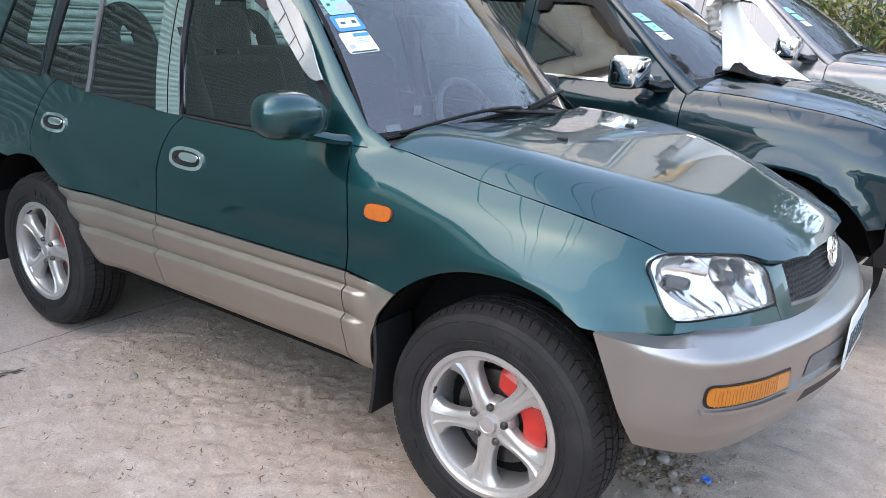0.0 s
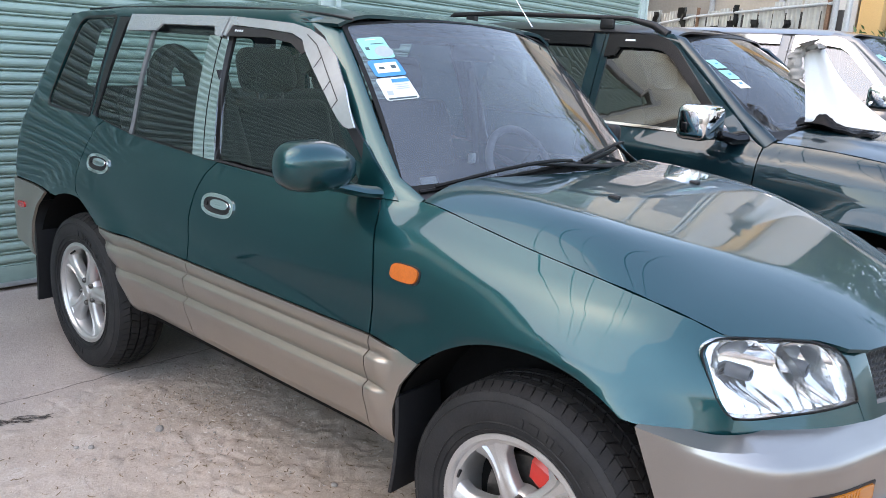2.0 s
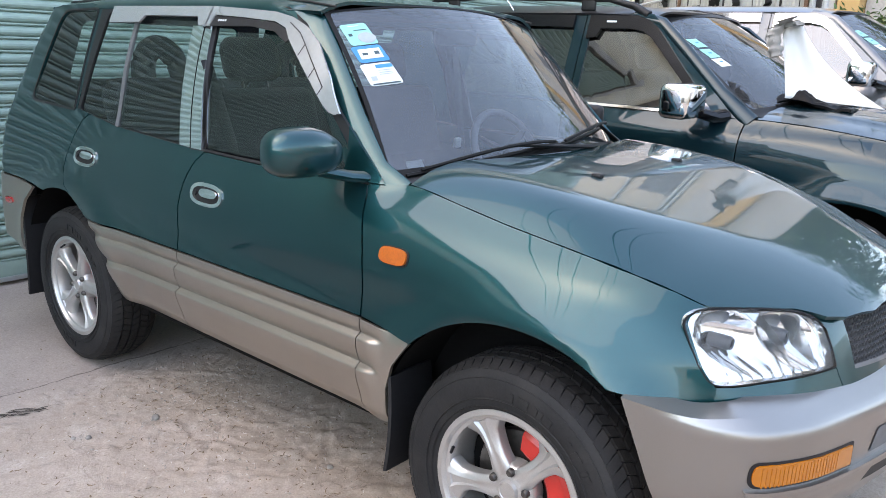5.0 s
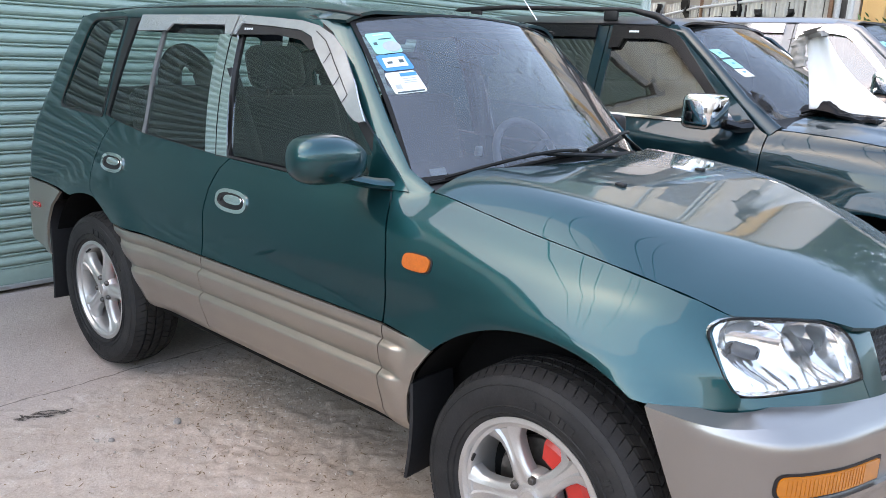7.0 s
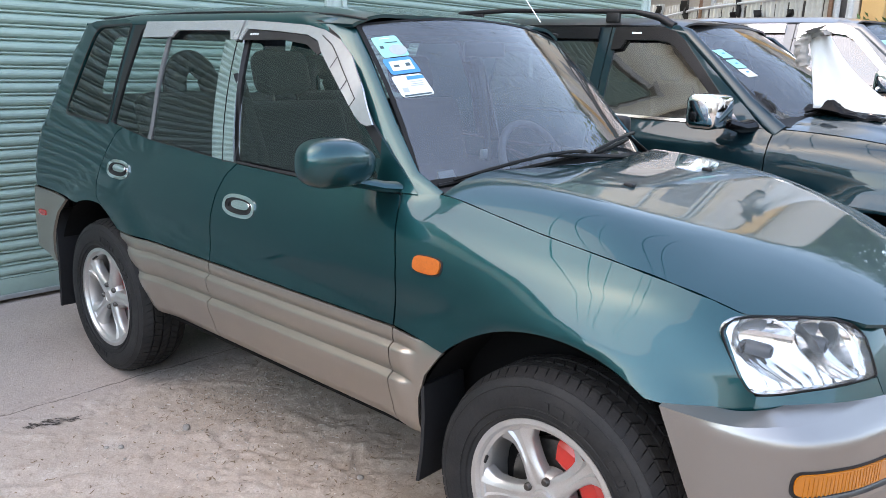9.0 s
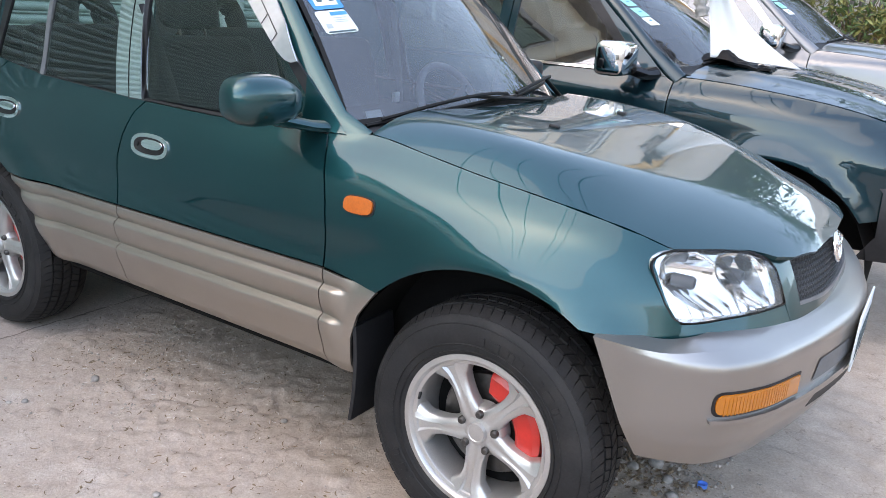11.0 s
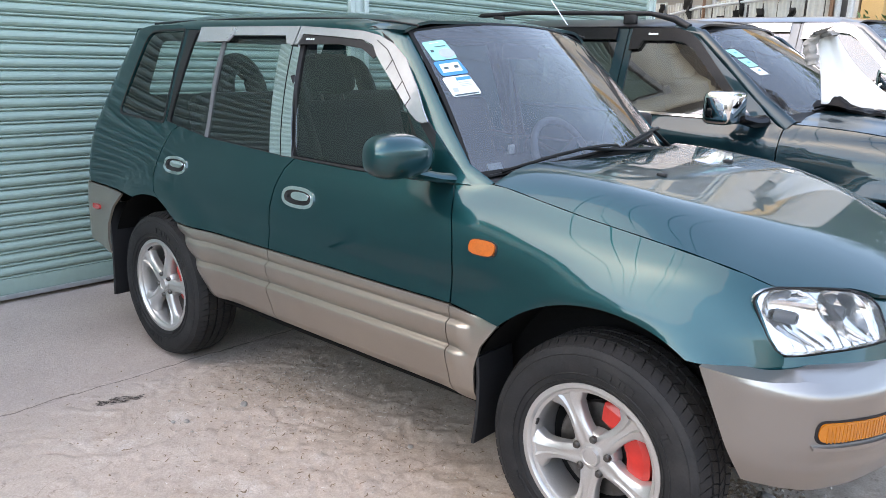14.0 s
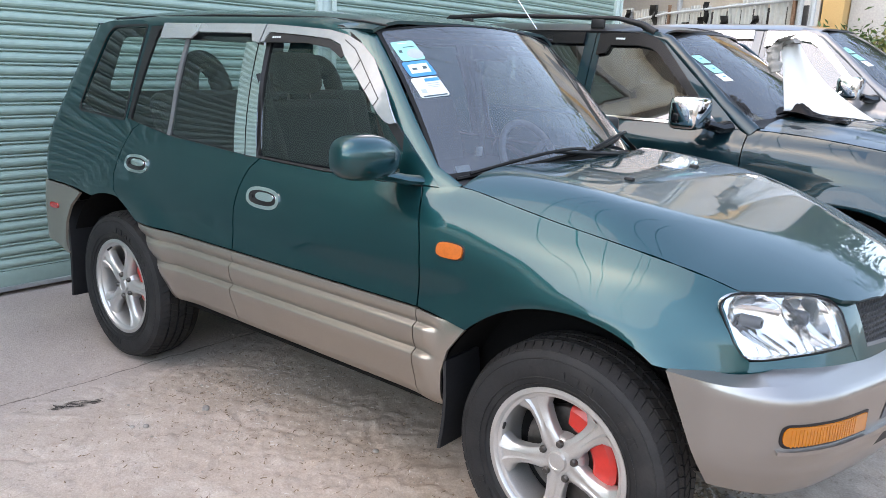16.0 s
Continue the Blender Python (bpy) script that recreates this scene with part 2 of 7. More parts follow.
def shell(name, loops, fit, mat, parent, step=0.05, away=(0, -1, 0), depth=0.012, fine=None, mirror=False, label="", lift=0.0):
    """A panel: loops (outline, then holes) in a flat plan, carried onto a surface by fit(a, b), with true normals and a turned-in edge.
    away: a direction on the panel's outer side."""
    def build(sign):
        bm = bmesh.new()
        edges = []
        for loop in loops:
            vs = [bm.verts.new((a, b, 0)) for a, b in spread(loop, fine or step)]
            edges += [bm.edges.new((vs[i], vs[(i + 1) % len(vs)])) for i in range(len(vs))]
        bmesh.ops.triangle_fill(bm, use_beauty=True, use_dissolve=False, edges=edges)
        for k in (0, 1):
            lo, hi = min(v.co[k] for v in bm.verts), max(v.co[k] for v in bm.verts)
            n = max(1, int((hi - lo) / (fine if fine and k else step)))
            no = (1, 0, 0) if k == 0 else (0, 1, 0)
            for i in range(1, n):
                c = lo + (hi - lo) * i / n
                bmesh.ops.bisect_plane(bm, geom=bm.verts[:] + bm.edges[:] + bm.faces[:], dist=1e-5, plane_co=(c, c, 0), plane_no=no)
        way = Vector(away)
        normals = []
        e = 0.002
        for v in bm.verts:
            a, b = v.co.x, v.co.y
            p = Vector(fit(a, b))
            n = (Vector(fit(a + e, b)) - Vector(fit(a - e, b))).cross(Vector(fit(a, b + e)) - Vector(fit(a, b - e))).normalized()
            if n.dot(way) < 0:
                n = -n
            v.co = p + n * lift
            normals.append(n)
        bm.verts.index_update()
        for f in bm.faces:
            f.normal_update()
            if f.normal.dot(normals[f.verts[0].index]) < 0:
                f.normal_flip()
        if depth:
            rim = [ed for ed in bm.edges if len(ed.link_faces) == 1]
            for ed in rim:
                lp = ed.link_loops[0]
                a, b = lp.vert, lp.link_loop_next.vert
                na, nb = normals[a.index], normals[b.index]
                side = (b.co - a.co).cross(na).normalized()
                q = [bm.verts.new(a.co), bm.verts.new(b.co), bm.verts.new(b.co - nb * depth), bm.verts.new(a.co - na * depth)]
                bm.faces.new((q[1], q[0], q[3], q[2]))
                normals += [side] * 4
        if sign < 0:
            for v in bm.verts:
                v.co.y = -v.co.y
            normals = [Vector((n.x, -n.y, n.z)) for n in normals]
            bmesh.ops.reverse_faces(bm, faces=bm.faces[:])
        for f in bm.faces:
            f.smooth = True
        me = bpy.data.meshes.new(name)
        bm.to_mesh(me)
        bm.free()
        me.normals_split_custom_set_from_vertices([tuple(n) for n in normals])
        me.materials.append(mat)
        ob = new(name, me)
        ob.parent = parent
        if label:
            tagged(ob, label)
        return ob
    made = build(1)
    if mirror:
        build(-1)
    return made


def thing(name, label, category, group="", kind="", at=None):
    ob = new(name)
    if at:
        ob.matrix_basis = at
    return tagged(ob, label, category, group, kind)

# ---- ground and building (large forms) ----
SHUT = -3.78
FAR = 1.13


def relief(x, y):
    """Height of the trodden ground: flat concrete by the shutters, rough earth further out."""
    rough = min(1, max(0, (x + 1.9 + 0.25 * math.sin(y * 1.3)) / 0.6))
    p = Vector((x, y, 0))
    h = 0.022 * (noise.noise(p * 0.9)) + 0.010 * noise.noise(p * 3.1) + 0.008 * abs(noise.noise(p * 9.0)) + 0.004 * noise.noise(p * 27.0)
    return (h * rough + 0.002 * noise.noise(p * 5)) * 0.8 - 0.004


# ---- the green car's surfaces ----
ROWS = [  # (height, half width) along the car, from sill to roof
    (curve((-3.1, 0.37), (0.5, 0.37)), curve((-3.1, 0.775), (0.5, 0.775))),
    (curve((-3.1, 0.44), (0.5, 0.44)), curve((-3.1, 0.826), (0.0, 0.828), (0.3, 0.832), (0.5, 0.80))),
    (curve((-3.1, 0.70), (0.5, 0.70)), curve((-3.1, 0.832), (-1.5, 0.836), (0.0, 0.836), (0.15, 0.834), (0.28, 0.824), (0.38, 0.79), (0.46, 0.735))),
    (curve((-3.1, 0.80), (0.5, 0.80)), curve((-3.1, 0.826), (-1.5, 0.828), (-0.1, 0.826), (0.1, 0.819), (0.25, 0.802), (0.36, 0.764), (0.46, 0.712))),
    (curve((-3.1, 0.90), (-0.5, 0.90), (0.1, 0.89), (0.46, 0.85)), curve((-3.1, 0.815), (-1.5, 0.820), (-0.4, 0.817), (-0.1, 0.809), (0.1, 0.796), (0.25, 0.773), (0.38, 0.730), (0.46, 0.692))),
    (curve((-3.1, 1.02), (-2.0, 1.01), (-0.6, 1.01), (-0.1, 0.975), (0.25, 0.935), (0.46, 0.885)), curve((-3.1, 0.79), (-1.5, 0.79), (-0.7, 0.782), (-0.45, 0.766), (-0.1, 0.762), (0.25, 0.745), (0.38, 0.695), (0.46, 0.655))),
    (curve((-3.1, 1.15), (-2.45, 1.14), (-2.06, 1.105), (-1.52, 1.08), (-1.1, 1.072), (-0.62, 1.078), (-0.5, 1.088), (-0.3, 1.062), (-0.1, 1.032), (0.1, 1.006), (0.24, 0.982), (0.33, 0.960), (0.395, 0.936), (0.46, 0.905)),
     curve((-3.1, 0.745), (-2.45, 0.75), (-1.5, 0.752), (-1.0, 0.748), (-0.75, 0.735), (-0.6, 0.71), (-0.5, 0.678), (-0.3, 0.690), (-0.1, 0.698), (0.1, 0.699), (0.24, 0.690), (0.33, 0.672), (0.395, 0.648), (0.46, 0.615))),
    (curve((-3.1, 1.36), (-0.45, 1.34), (0.5, 1.30)), curve((-3.1, 0.68), (-1.5, 0.69), (-0.7, 0.665), (-0.4, 0.60))),
    (curve((-3.1, 1.60), (0.5, 1.60)), curve((-3.1, 0.585), (-2.4, 0.60), (-1.5, 0.60), (-0.9, 0.575))),
]


def half(x, z):
    return (half_at(x - 0.045, z) + half_at(x + 0.045, z) + 2 * half_at(x, z) + half_at(x, z - 0.03) + half_at(x, z + 0.03)) / 6


@functools.lru_cache(maxsize=20000)
def section(x):
    return curve(*[(a(x), b(x)) for a, b in ROWS])


def half_at(x, z):
    return section(round(x, 5))(z)


def ribs(x, z):
    """Lapped bands pressed into the cladding: each one bulges out at its top and curls under towards the next."""
    q = 0.0
    for zt, x1 in ((0.756, -0.440), (0.660, -0.468), (0.566, -0.478)):
        x0 = -2.13 + (0.666 - zt) * 0.9
        u = zt - z
        if u < 0 or u > 0.15:
            continue
        rise = min(1, u / 0.018)
        v = max(0, (u - 0.018) / (0.080 if zt > 0.6 else 0.11))
        fall = max(0, 1 - v * v) if zt > 0.6 else (1 - min(1, v)) ** 2 * (1 + 2 * min(1, v))
        q += rise * (2 - rise) * fall * bulge(x, x0, x1, 0.075)
    return q


def flare(x, z):
    q = 0.0
    for cx in (0.0, -2.41):
        r = math.hypot(x - cx, z - 0.35)
        if 0.35 < z:
            q += 0.018 * math.exp(-((r - 0.475) / 0.07) ** 2)
    return q


def clad(x, z):
    """The ribbed lower cladding, a little inside the doors' skin."""
    return (x, -(half(x, z) + flare(x, z) + 0.0235 * ribs(x, z) - 0.007 - 0.012 * min(1, max(0, (z - 0.655) / 0.05)) ** 2), z)


def side(x, z):
    w = half(x, z) - 0.004 * bulge(z, 0.71, 0.80, 0.06)
    w += flare(x, z)
    end, r = -3.245 + 0.46 * max(0, z - 1.08) ** 1.1, 0.17
    if x < end + r:
        t = min(1.0, (end + r - x) / r)
        w *= max(0.0, 1 - t ** 2.6) ** (1 / 2.6) if t < 1 else 0
    return (x, -w, z)


SEAM_Y = ROWS[6][1]
SEAM_Z = ROWS[6][0]
HOOD_C = curve((-0.62, 1.155), (-0.4, 1.15), (0.0, 1.108), (0.3, 1.047), (0.5, 0.990), (0.6, 0.952), (0.65, 0.925), (0.69, 0.892))
CREASE = curve((-0.6, 0.68), (-0.15, 0.73), (0.0, 0.72), (0.15, 0.64), (0.3, 0.50), (0.45, 0.38), (0.6, 0.34))


def hood(x, y):
    """The bonnet: a nearly flat raised middle that narrows towards the nose, falling past a crease to the seam."""
    ys = SEAM_Y(x) if x < 0.395 else 0.648 - 0.55 * (x - 0.395)
    zs = SEAM_Z(x) if x < 0.395 else 0.936 - 0.30 * (x - 0.395)
    zc = HOOD_C(x)
    t = min(1.25, abs(y) / ys)
    tc = CREASE(x)
    soft = 0.03
    ramp = lambda q: soft * (math.log1p(math.exp(q / soft)) if q < 30 * soft else q / soft)
    s = (ramp(t - tc) - ramp(-tc)) / (ramp(1 - tc) - ramp(-tc))
    k = 0.46 * min(1, max(0, (x + 0.1) / 0.4))
    fall = 0.05 * t * t + 0.95 * (k * s + (1 - k) * s * s)
    return (x, y, zc - (zc - zs) * fall)


ROOF_C = curve((-0.94, 1.622), (-1.1, 1.648), (-1.4, 1.664), (-2.0, 1.668), (-2.6, 1.655), (-2.95, 1.628), (-3.05, 1.59))


def roof(x, y):
    a = abs(y)
    return (x, y, ROOF_C(x) - 0.022 * (a / 0.55) ** 2 - 1.6 * max(0, a - 0.45) ** 1.85)


NOSE = curve((-0.80, 0.25), (-0.74, 0.40), (-0.70, 0.462), (-0.6, 0.548), (-0.45, 0.632), (-0.3, 0.676), (-0.15, 0.699), (0, 0.706))


def nose(y, z):
    """The face of the lamps and grille, leaning back towards the bonnet."""
    a = -abs(y)
    lean = 0.25 + 0.35 * min(1, abs(a) / 0.6)
    d = z - 0.80
    return (NOSE(a) - lean * d - 1.2 * max(0, d) ** 2, y, z)


BUMP_X = [(0.30, -0.838), (0.40, -0.838), (0.50, -0.815), (0.585, -0.765), (0.655, -0.66), (0.71, -0.50), (0.765, -0.28), (0.79, -0.12), (0.795, 0.0)]
_l = [0.0]
for _a, _b in zip(BUMP_X, BUMP_X[1:]):
    _l.append(_l[-1] + math.dist(_a, _b))
BX, BY = curve(*zip(_l, [p[0] for p in BUMP_X])), curve(*zip(_l, [p[1] for p in BUMP_X]))
BLEN = _l[-1]


def bumper(s, z):
    """s runs from the wheel arch round the corner to the middle and on to the far side."""
    far = s > BLEN
    q = 2 * BLEN - s if far else s
    x, y = BX(q), BY(q)
    e = 0.004
    tx, ty = BX(q + e) - BX(q - e), BY(q + e) - BY(q - e)
    l = math.hypot(tx, ty)
    nx, ny = ty / l, -tx / l
    grow = min(1, max(0, q / 0.55))
    grow = grow * grow * (3 - 2 * grow)
    u = max(0, z - 0.705)
    off = -grow * (1.1 * u * u / 0.05 if u < 0.025 else 0.01375 + 2.0 * (u - 0.025))
    off -= 0.06 * max(0, (0.56 - z) / 0.14) ** 1.5
    off -= 0.010 * bulge(z, 0.535, 0.56, 0.03) * grow
    x, y = x + nx * off, y + ny * off
    return (x, -y if far else y, z)


def glassfit(u, v):
    """Windscreen: u across (-1 to 1), v up (0 to 1)."""
    yb, yt = 0.652, 0.545
    y = u * (yb + (yt - yb) * v)
    xb = -0.40 - 0.19 * abs(u) ** 2.2
    xt = -0.945 - 0.075 * abs(u) ** 2.2
    zb = 1.135 - 0.048 * u * u
    zt = 1.622 - 0.045 * u * u
    w = 0.022 * math.sin(math.pi * v)
    return (xb + (xt - xb) * v + w * 0.75, y, zb + (zt - zb) * v + w * 0.6)


car = thing("suv_car", "dark green five-door off-road car with champagne lower cladding", "car")
SEAM_F = -0.54
SX = curve((0.70, -0.54), (0.82, -0.542), (0.90, -0.553), (0.95, -0.568), (1.0, -0.590), (1.04, -0.612), (1.08, -0.636))
# front wing
fender = [(SEAM_F + 0.003, 0.712), (-0.335, 0.69)] + [p for p in arc(0.0, 0.345, 0.478, 0.476, 134, 57)] + [(0.296, 0.742), (0.36, 0.732), (0.468, 0.736), (0.467, 0.776), (0.458, 0.784), (0.434, 0.816), (0.405, 0.862), (0.378, 0.901), (0.377, 0.914), (0.385, 0.925), (0.400, 0.933)]
top = [(x, SEAM_Z(x) - 0.0008) for x in (0.33, 0.24, 0.12, 0.0, -0.12, -0.24, -0.36, -0.45, -0.50)]
fender += top + [(-0.57, 1.084), (SX(1.078) + 0.003, 1.080)] + [(SX(z) + 0.003, z) for z in (1.04, 1.0, 0.95, 0.9, 0.82)]
shell("front_wing", [fender], side, M_PAINT, car, 0.03, mirror=True)
# doors
fd = [(SEAM_F - 0.003, 0.712)] + [(SX(z) - 0.003, z) for z in (0.82, 0.9, 0.95, 1.0, 1.04, 1.075)] + [(-0.70, 1.075), (-0.8, 1.073), (-1.1, 1.072), (-1.435, 1.078), (-1.47, 1.04), (-1.497, 0.96), (-1.512, 0.88), (-1.512, 0.77), (-1.512, 0.712)]
front_door = shell("front_door", [fd], side, M_PAINT, car, 0.035, mirror=True)
rd = [(-1.518, 0.712), (-1.518, 0.88), (-1.503, 0.96), (-1.476, 1.04), (-1.441, 1.079), (-1.52, 1.081), (-2.06, 1.106), (-2.30, 1.137), (-2.345, 1.11), (-2.385, 1.04), (-2.415, 0.96), (-2.42, 0.90), (-2.39, 0.83), (-2.32, 0.775), (-2.215, 0.712)]
rear_door = shell("rear_door", [rd], side, M_PAINT, car, 0.035, mirror=True)
# rear quarter with its window opening
qwin = rounded([(-2.87, 1.165), (-2.44, 1.15), (-2.435, 1.572), (-2.765, 1.562)], [0.05, 0.02, 0.02, 0.07])
quarter = [(-2.425, 0.90), (-2.42, 0.96), (-2.39, 1.04), (-2.35, 1.11), (-2.305, 1.139), (-2.415, 1.155), (-2.395, 1.585), (-2.5, 1.60), (-2.8, 1.592), (-2.92, 1.57), (-2.985, 1.48), (-3.09, 1.30), (-3.18, 1.12), (-3.24, 1.0), (-3.24, 0.795), (-2.9, 0.79), (-2.72, 0.782)] + arc(-2.43, 0.345, 0.478, 0.46, 113, 72)[1:] + [(-2.222, 0.712), (-2.325, 0.775), (-2.395, 0.83)]
shell("rear_quarter_panel", [quarter, qwin], side, M_PAINT, car, 0.04, mirror=True)
# cladding
shell("wing_cladding", [[(SEAM_F + 0.002, 0.39), (SEAM_F + 0.002, 0.704), (-0.338, 0.684), (-0.40, 0.60), (-0.425, 0.52), (-0.43, 0.39)]], clad, M_CLAD, car, 0.016, fine=0.006, mirror=True, label="champagne lower wing cladding with ribs")
shell("door_cladding", [[(SEAM_F - 0.002, 0.39), (-1.513, 0.40), (-1.513, 0.705), (SEAM_F - 0.002, 0.705)]], clad, M_CLAD, front_door, 0.034, fine=0.006, mirror=True, label="champagne ribbed door cladding")
shell("door_cladding", [[(-1.517, 0.40), (-1.93, 0.405), (-1.99, 0.50), (-2.10, 0.63), (-2.205, 0.705), (-1.517, 0.705)]], clad, M_CLAD, rear_door, 0.026, fine=0.006, mirror=True, label="champagne ribbed door cladding")
shell("arch_cladding", [[(-2.218, 0.708), (-2.11, 0.63), (-2.0, 0.50), (-1.94, 0.405), (-1.955, 0.405), (-2.02, 0.52), (-2.13, 0.65), (-2.235, 0.708)]], clad, M_CLAD, car, 0.02, mirror=True)
rb = [(-3.24, 0.785), (-2.9, 0.782), (-2.715, 0.772), (-2.80, 0.70), (-2.86, 0.60), (-2.87, 0.50), (-2.85, 0.44), (-3.24, 0.50)]
shell("rear_bumper", [rb], lambda x, z: (side(x, z)[0], side(x, z)[1] - 0.008, z), M_CLAD, car, 0.025, mirror=True, label="grey champagne rear bumper corner")
# bonnet
hd = [(x, -(SEAM_Y(x) - 0.0012)) for x in (-0.50, -0.40, -0.30, -0.15, 0.0, 0.12, 0.24, 0.33, 0.385)]
front_edge = [(0.401, -0.641), (0.444, -0.588), (0.481, -0.539), (0.539, -0.468), (0.570, -0.442), (0.60, -0.42), (0.632, -0.37), (0.668, -0.25), (0.680, 0.0)]
hd += front_edge + [(x, -y) for x, y in front_edge[-2::-1]] + [(x, -y) for x, y in hd[::-1]]
rear = [(-0.485, 0.60), (-0.43, 0.40), (-0.40, 0.2), (-0.39, 0), (-0.40, -0.2), (-0.43, -0.40), (-0.485, -0.60)]
bonnet = shell("bonnet", [hd + rear], hood, M_PAINT, car, 0.02, away=(0, 0, 1))
# grille surround, lamps' base, grille
sur = [(-0.430, 0.752), (-0.431, 0.797), (-0.413, 0.878), (-0.427, 0.913), (-0.39, 0.928), (-0.25, 0.926), (0.25, 0.926), (0.39, 0.928), (0.427, 0.913), (0.413, 0.878), (0.431, 0.797), (0.430, 0.752)]
hole = rounded([(-0.364, 0.787), (-0.340, 0.892), (-0.2, 0.897), (0.2, 0.897), (0.340, 0.892), (0.364, 0.787), (0.2, 0.778), (-0.2, 0.778)], 0.012)
surround = shell("grille_surround", [sur, hole], nose, M_PAINT, car, 0.03, away=(1, 0, 0.2))
# bumper
BT = curve((0, 0.742), (0.15, 0.742), (0.28, 0.752), (0.42, 0.756), (BLEN, 0.757))

def bumper_skin():
    bm = bmesh.new()
    cols = []
    for s in np.linspace(0.0, 2 * BLEN, 97):
        q = min(s, 2 * BLEN - s)
        t, b = BT(q), 0.452 + 0.005 * max(0, 1 - q / 0.4)
        s0 = s
        zs = np.concatenate((np.linspace(t, 0.700, 11), np.linspace(0.690, 0.55, 7)[:-1], np.linspace(0.55, b, 9)))
        (x, y, z), (xa, ya, _), (xb, yb, _) = bumper(s0, t), bumper(s0 - 0.01, t), bumper(s0 + 0.01, t)
        inward = Vector((-(yb - ya), xb - xa, 0)).normalized() * 0.07
        back = (x + inward.x, y + inward.y, t + 0.006)
        col = [bm.verts.new(back)]
        for z in zs:
            qs = s0
            if q < 0.35:
                back = 0.14 * max(0, (0.745 - z) / 0.30) * (1 - q / 0.35)
                qs = s0 + back if s0 < BLEN else s0 - back
            col.append(bm.verts.new(bumper(qs, z)))
        x, y, z = bumper(qs, b)
        col.append(bm.verts.new((x - 0.05, y * 0.95, b)))
        cols.append(col)
    for a, b in zip(cols, cols[1:]):
        for k in range(len(a) - 1):
            bm.faces.new((a[k], a[k + 1], b[k + 1], b[k]))
    bmesh.ops.recalc_face_normals(bm, faces=bm.faces)
    return bm


front_bumper = part("front_bumper", bumper_skin(), M_BUMPER, car, "silver painted front bumper")
# glass and roof
screen = shell("windscreen", [[(-1.012, 0.03), (1.012, 0.03), (1.0, 0.994), (-1.0, 0.994)]], glassfit, M_WIND, car, 0.09, away=(1, 0, 1), depth=0)
rim = [(-1.02, -0.01), (1.02, -0.01), (1.02, 1.0), (-1.02, 1.0)]
shell("screen_seal", [rim, rounded([(-1.004, 0.045), (1.004, 0.045), (0.990, 0.988), (-0.990, 0.988)], 0.035)], glassfit, M_WIPER, car, 0.06, away=(1, 0, 1), depth=0, lift=0.002, label="black windscreen seal")
rf = [(-1.015, -0.575), (-0.99, -0.45), (-0.955, -0.25), (-0.943, 0), (-0.955, 0.25), (-0.99, 0.45), (-1.015, 0.575), (-1.15, 0.602), (-1.5, 0.607), (-2.4, 0.607), (-2.76, 0.597), (-2.85, 0.57), (-2.93, 0.4), (-2.96, 0), (-2.93, -0.4), (-2.85, -0.57), (-2.76, -0.597), (-2.4, -0.607), (-1.5, -0.607), (-1.15, -0.602)]
shell("roof", [rf], roof, M_PAINT, car, 0.05, away=(0, 0, 1))
# tailgate closing the rear
def tail(y, z):
    end = -3.235 + 0.46 * max(0, z - 1.08) ** 1.1
    return (end + 0.10 * (abs(y) / 0.7) ** 4, y, z)


tw = rounded([(-0.44, 1.23), (0.50, 1.23), (0.46, 1.53), (-0.40, 1.53)], 0.04)
tg = [(-0.70, 0.60), (0.70, 0.60), (0.71, 0.9), (0.67, 1.09), (0.56, 1.585), (-0.56, 1.585), (-0.67, 1.09), (-0.71, 0.9)]
tailgate = shell("tailgate", [tg, tw], tail, M_PAINT, car, 0.07, away=(-1, 0, 0))
shell("rear_window", [tw], tail, M_GLASS_IN, tailgate, 0.1, away=(-1, 0, 0), depth=0, lift=-0.004)
shell("tailgate_trim", [tg, tw], lambda y, z: (tail(y, z)[0] + 0.02, y, z), M_TRIM, tailgate, 0.07, away=(1, 0, 0), depth=0, label="dark grey tailgate lining")
part("bumper_bar", box(bmesh.new(), (-3.27, -0.70, 0.46), (-3.13, 0.70, 0.66), 0.04, segments=3), M_CLAD, car)


def swept(bm, path, widths):
    """A pillar: a lens-shaped bar; path of (place, outward), widths across."""
    rings = []
    for i, (p, o) in enumerate(path):
        p, o = Vector(p), Vector(o).normalized()
        d = (Vector(path[min(i + 1, len(path) - 1)][0]) - Vector(path[max(i - 1, 0)][0])).normalized()
        s = d.cross(o).normalized()
        w, h = widths[i]
        rings.append([bm.verts.new(p + s * (w * a) + o * (h * b)) for a, b in ((-0.5, -0.6), (-0.5, -0.1), (-0.42, 0.12), (-0.25, 0.3), (0, 0.38), (0.25, 0.3), (0.42, 0.12), (0.5, -0.1), (0.5, -0.6))])
    for a, b in zip(rings, rings[1:]):
        for k in range(9):
            bm.faces.new((a[k], a[(k + 1) % 9], b[(k + 1) % 9], b[k]))
    bmesh.ops.recalc_face_normals(bm, faces=bm.faces)
    return bm


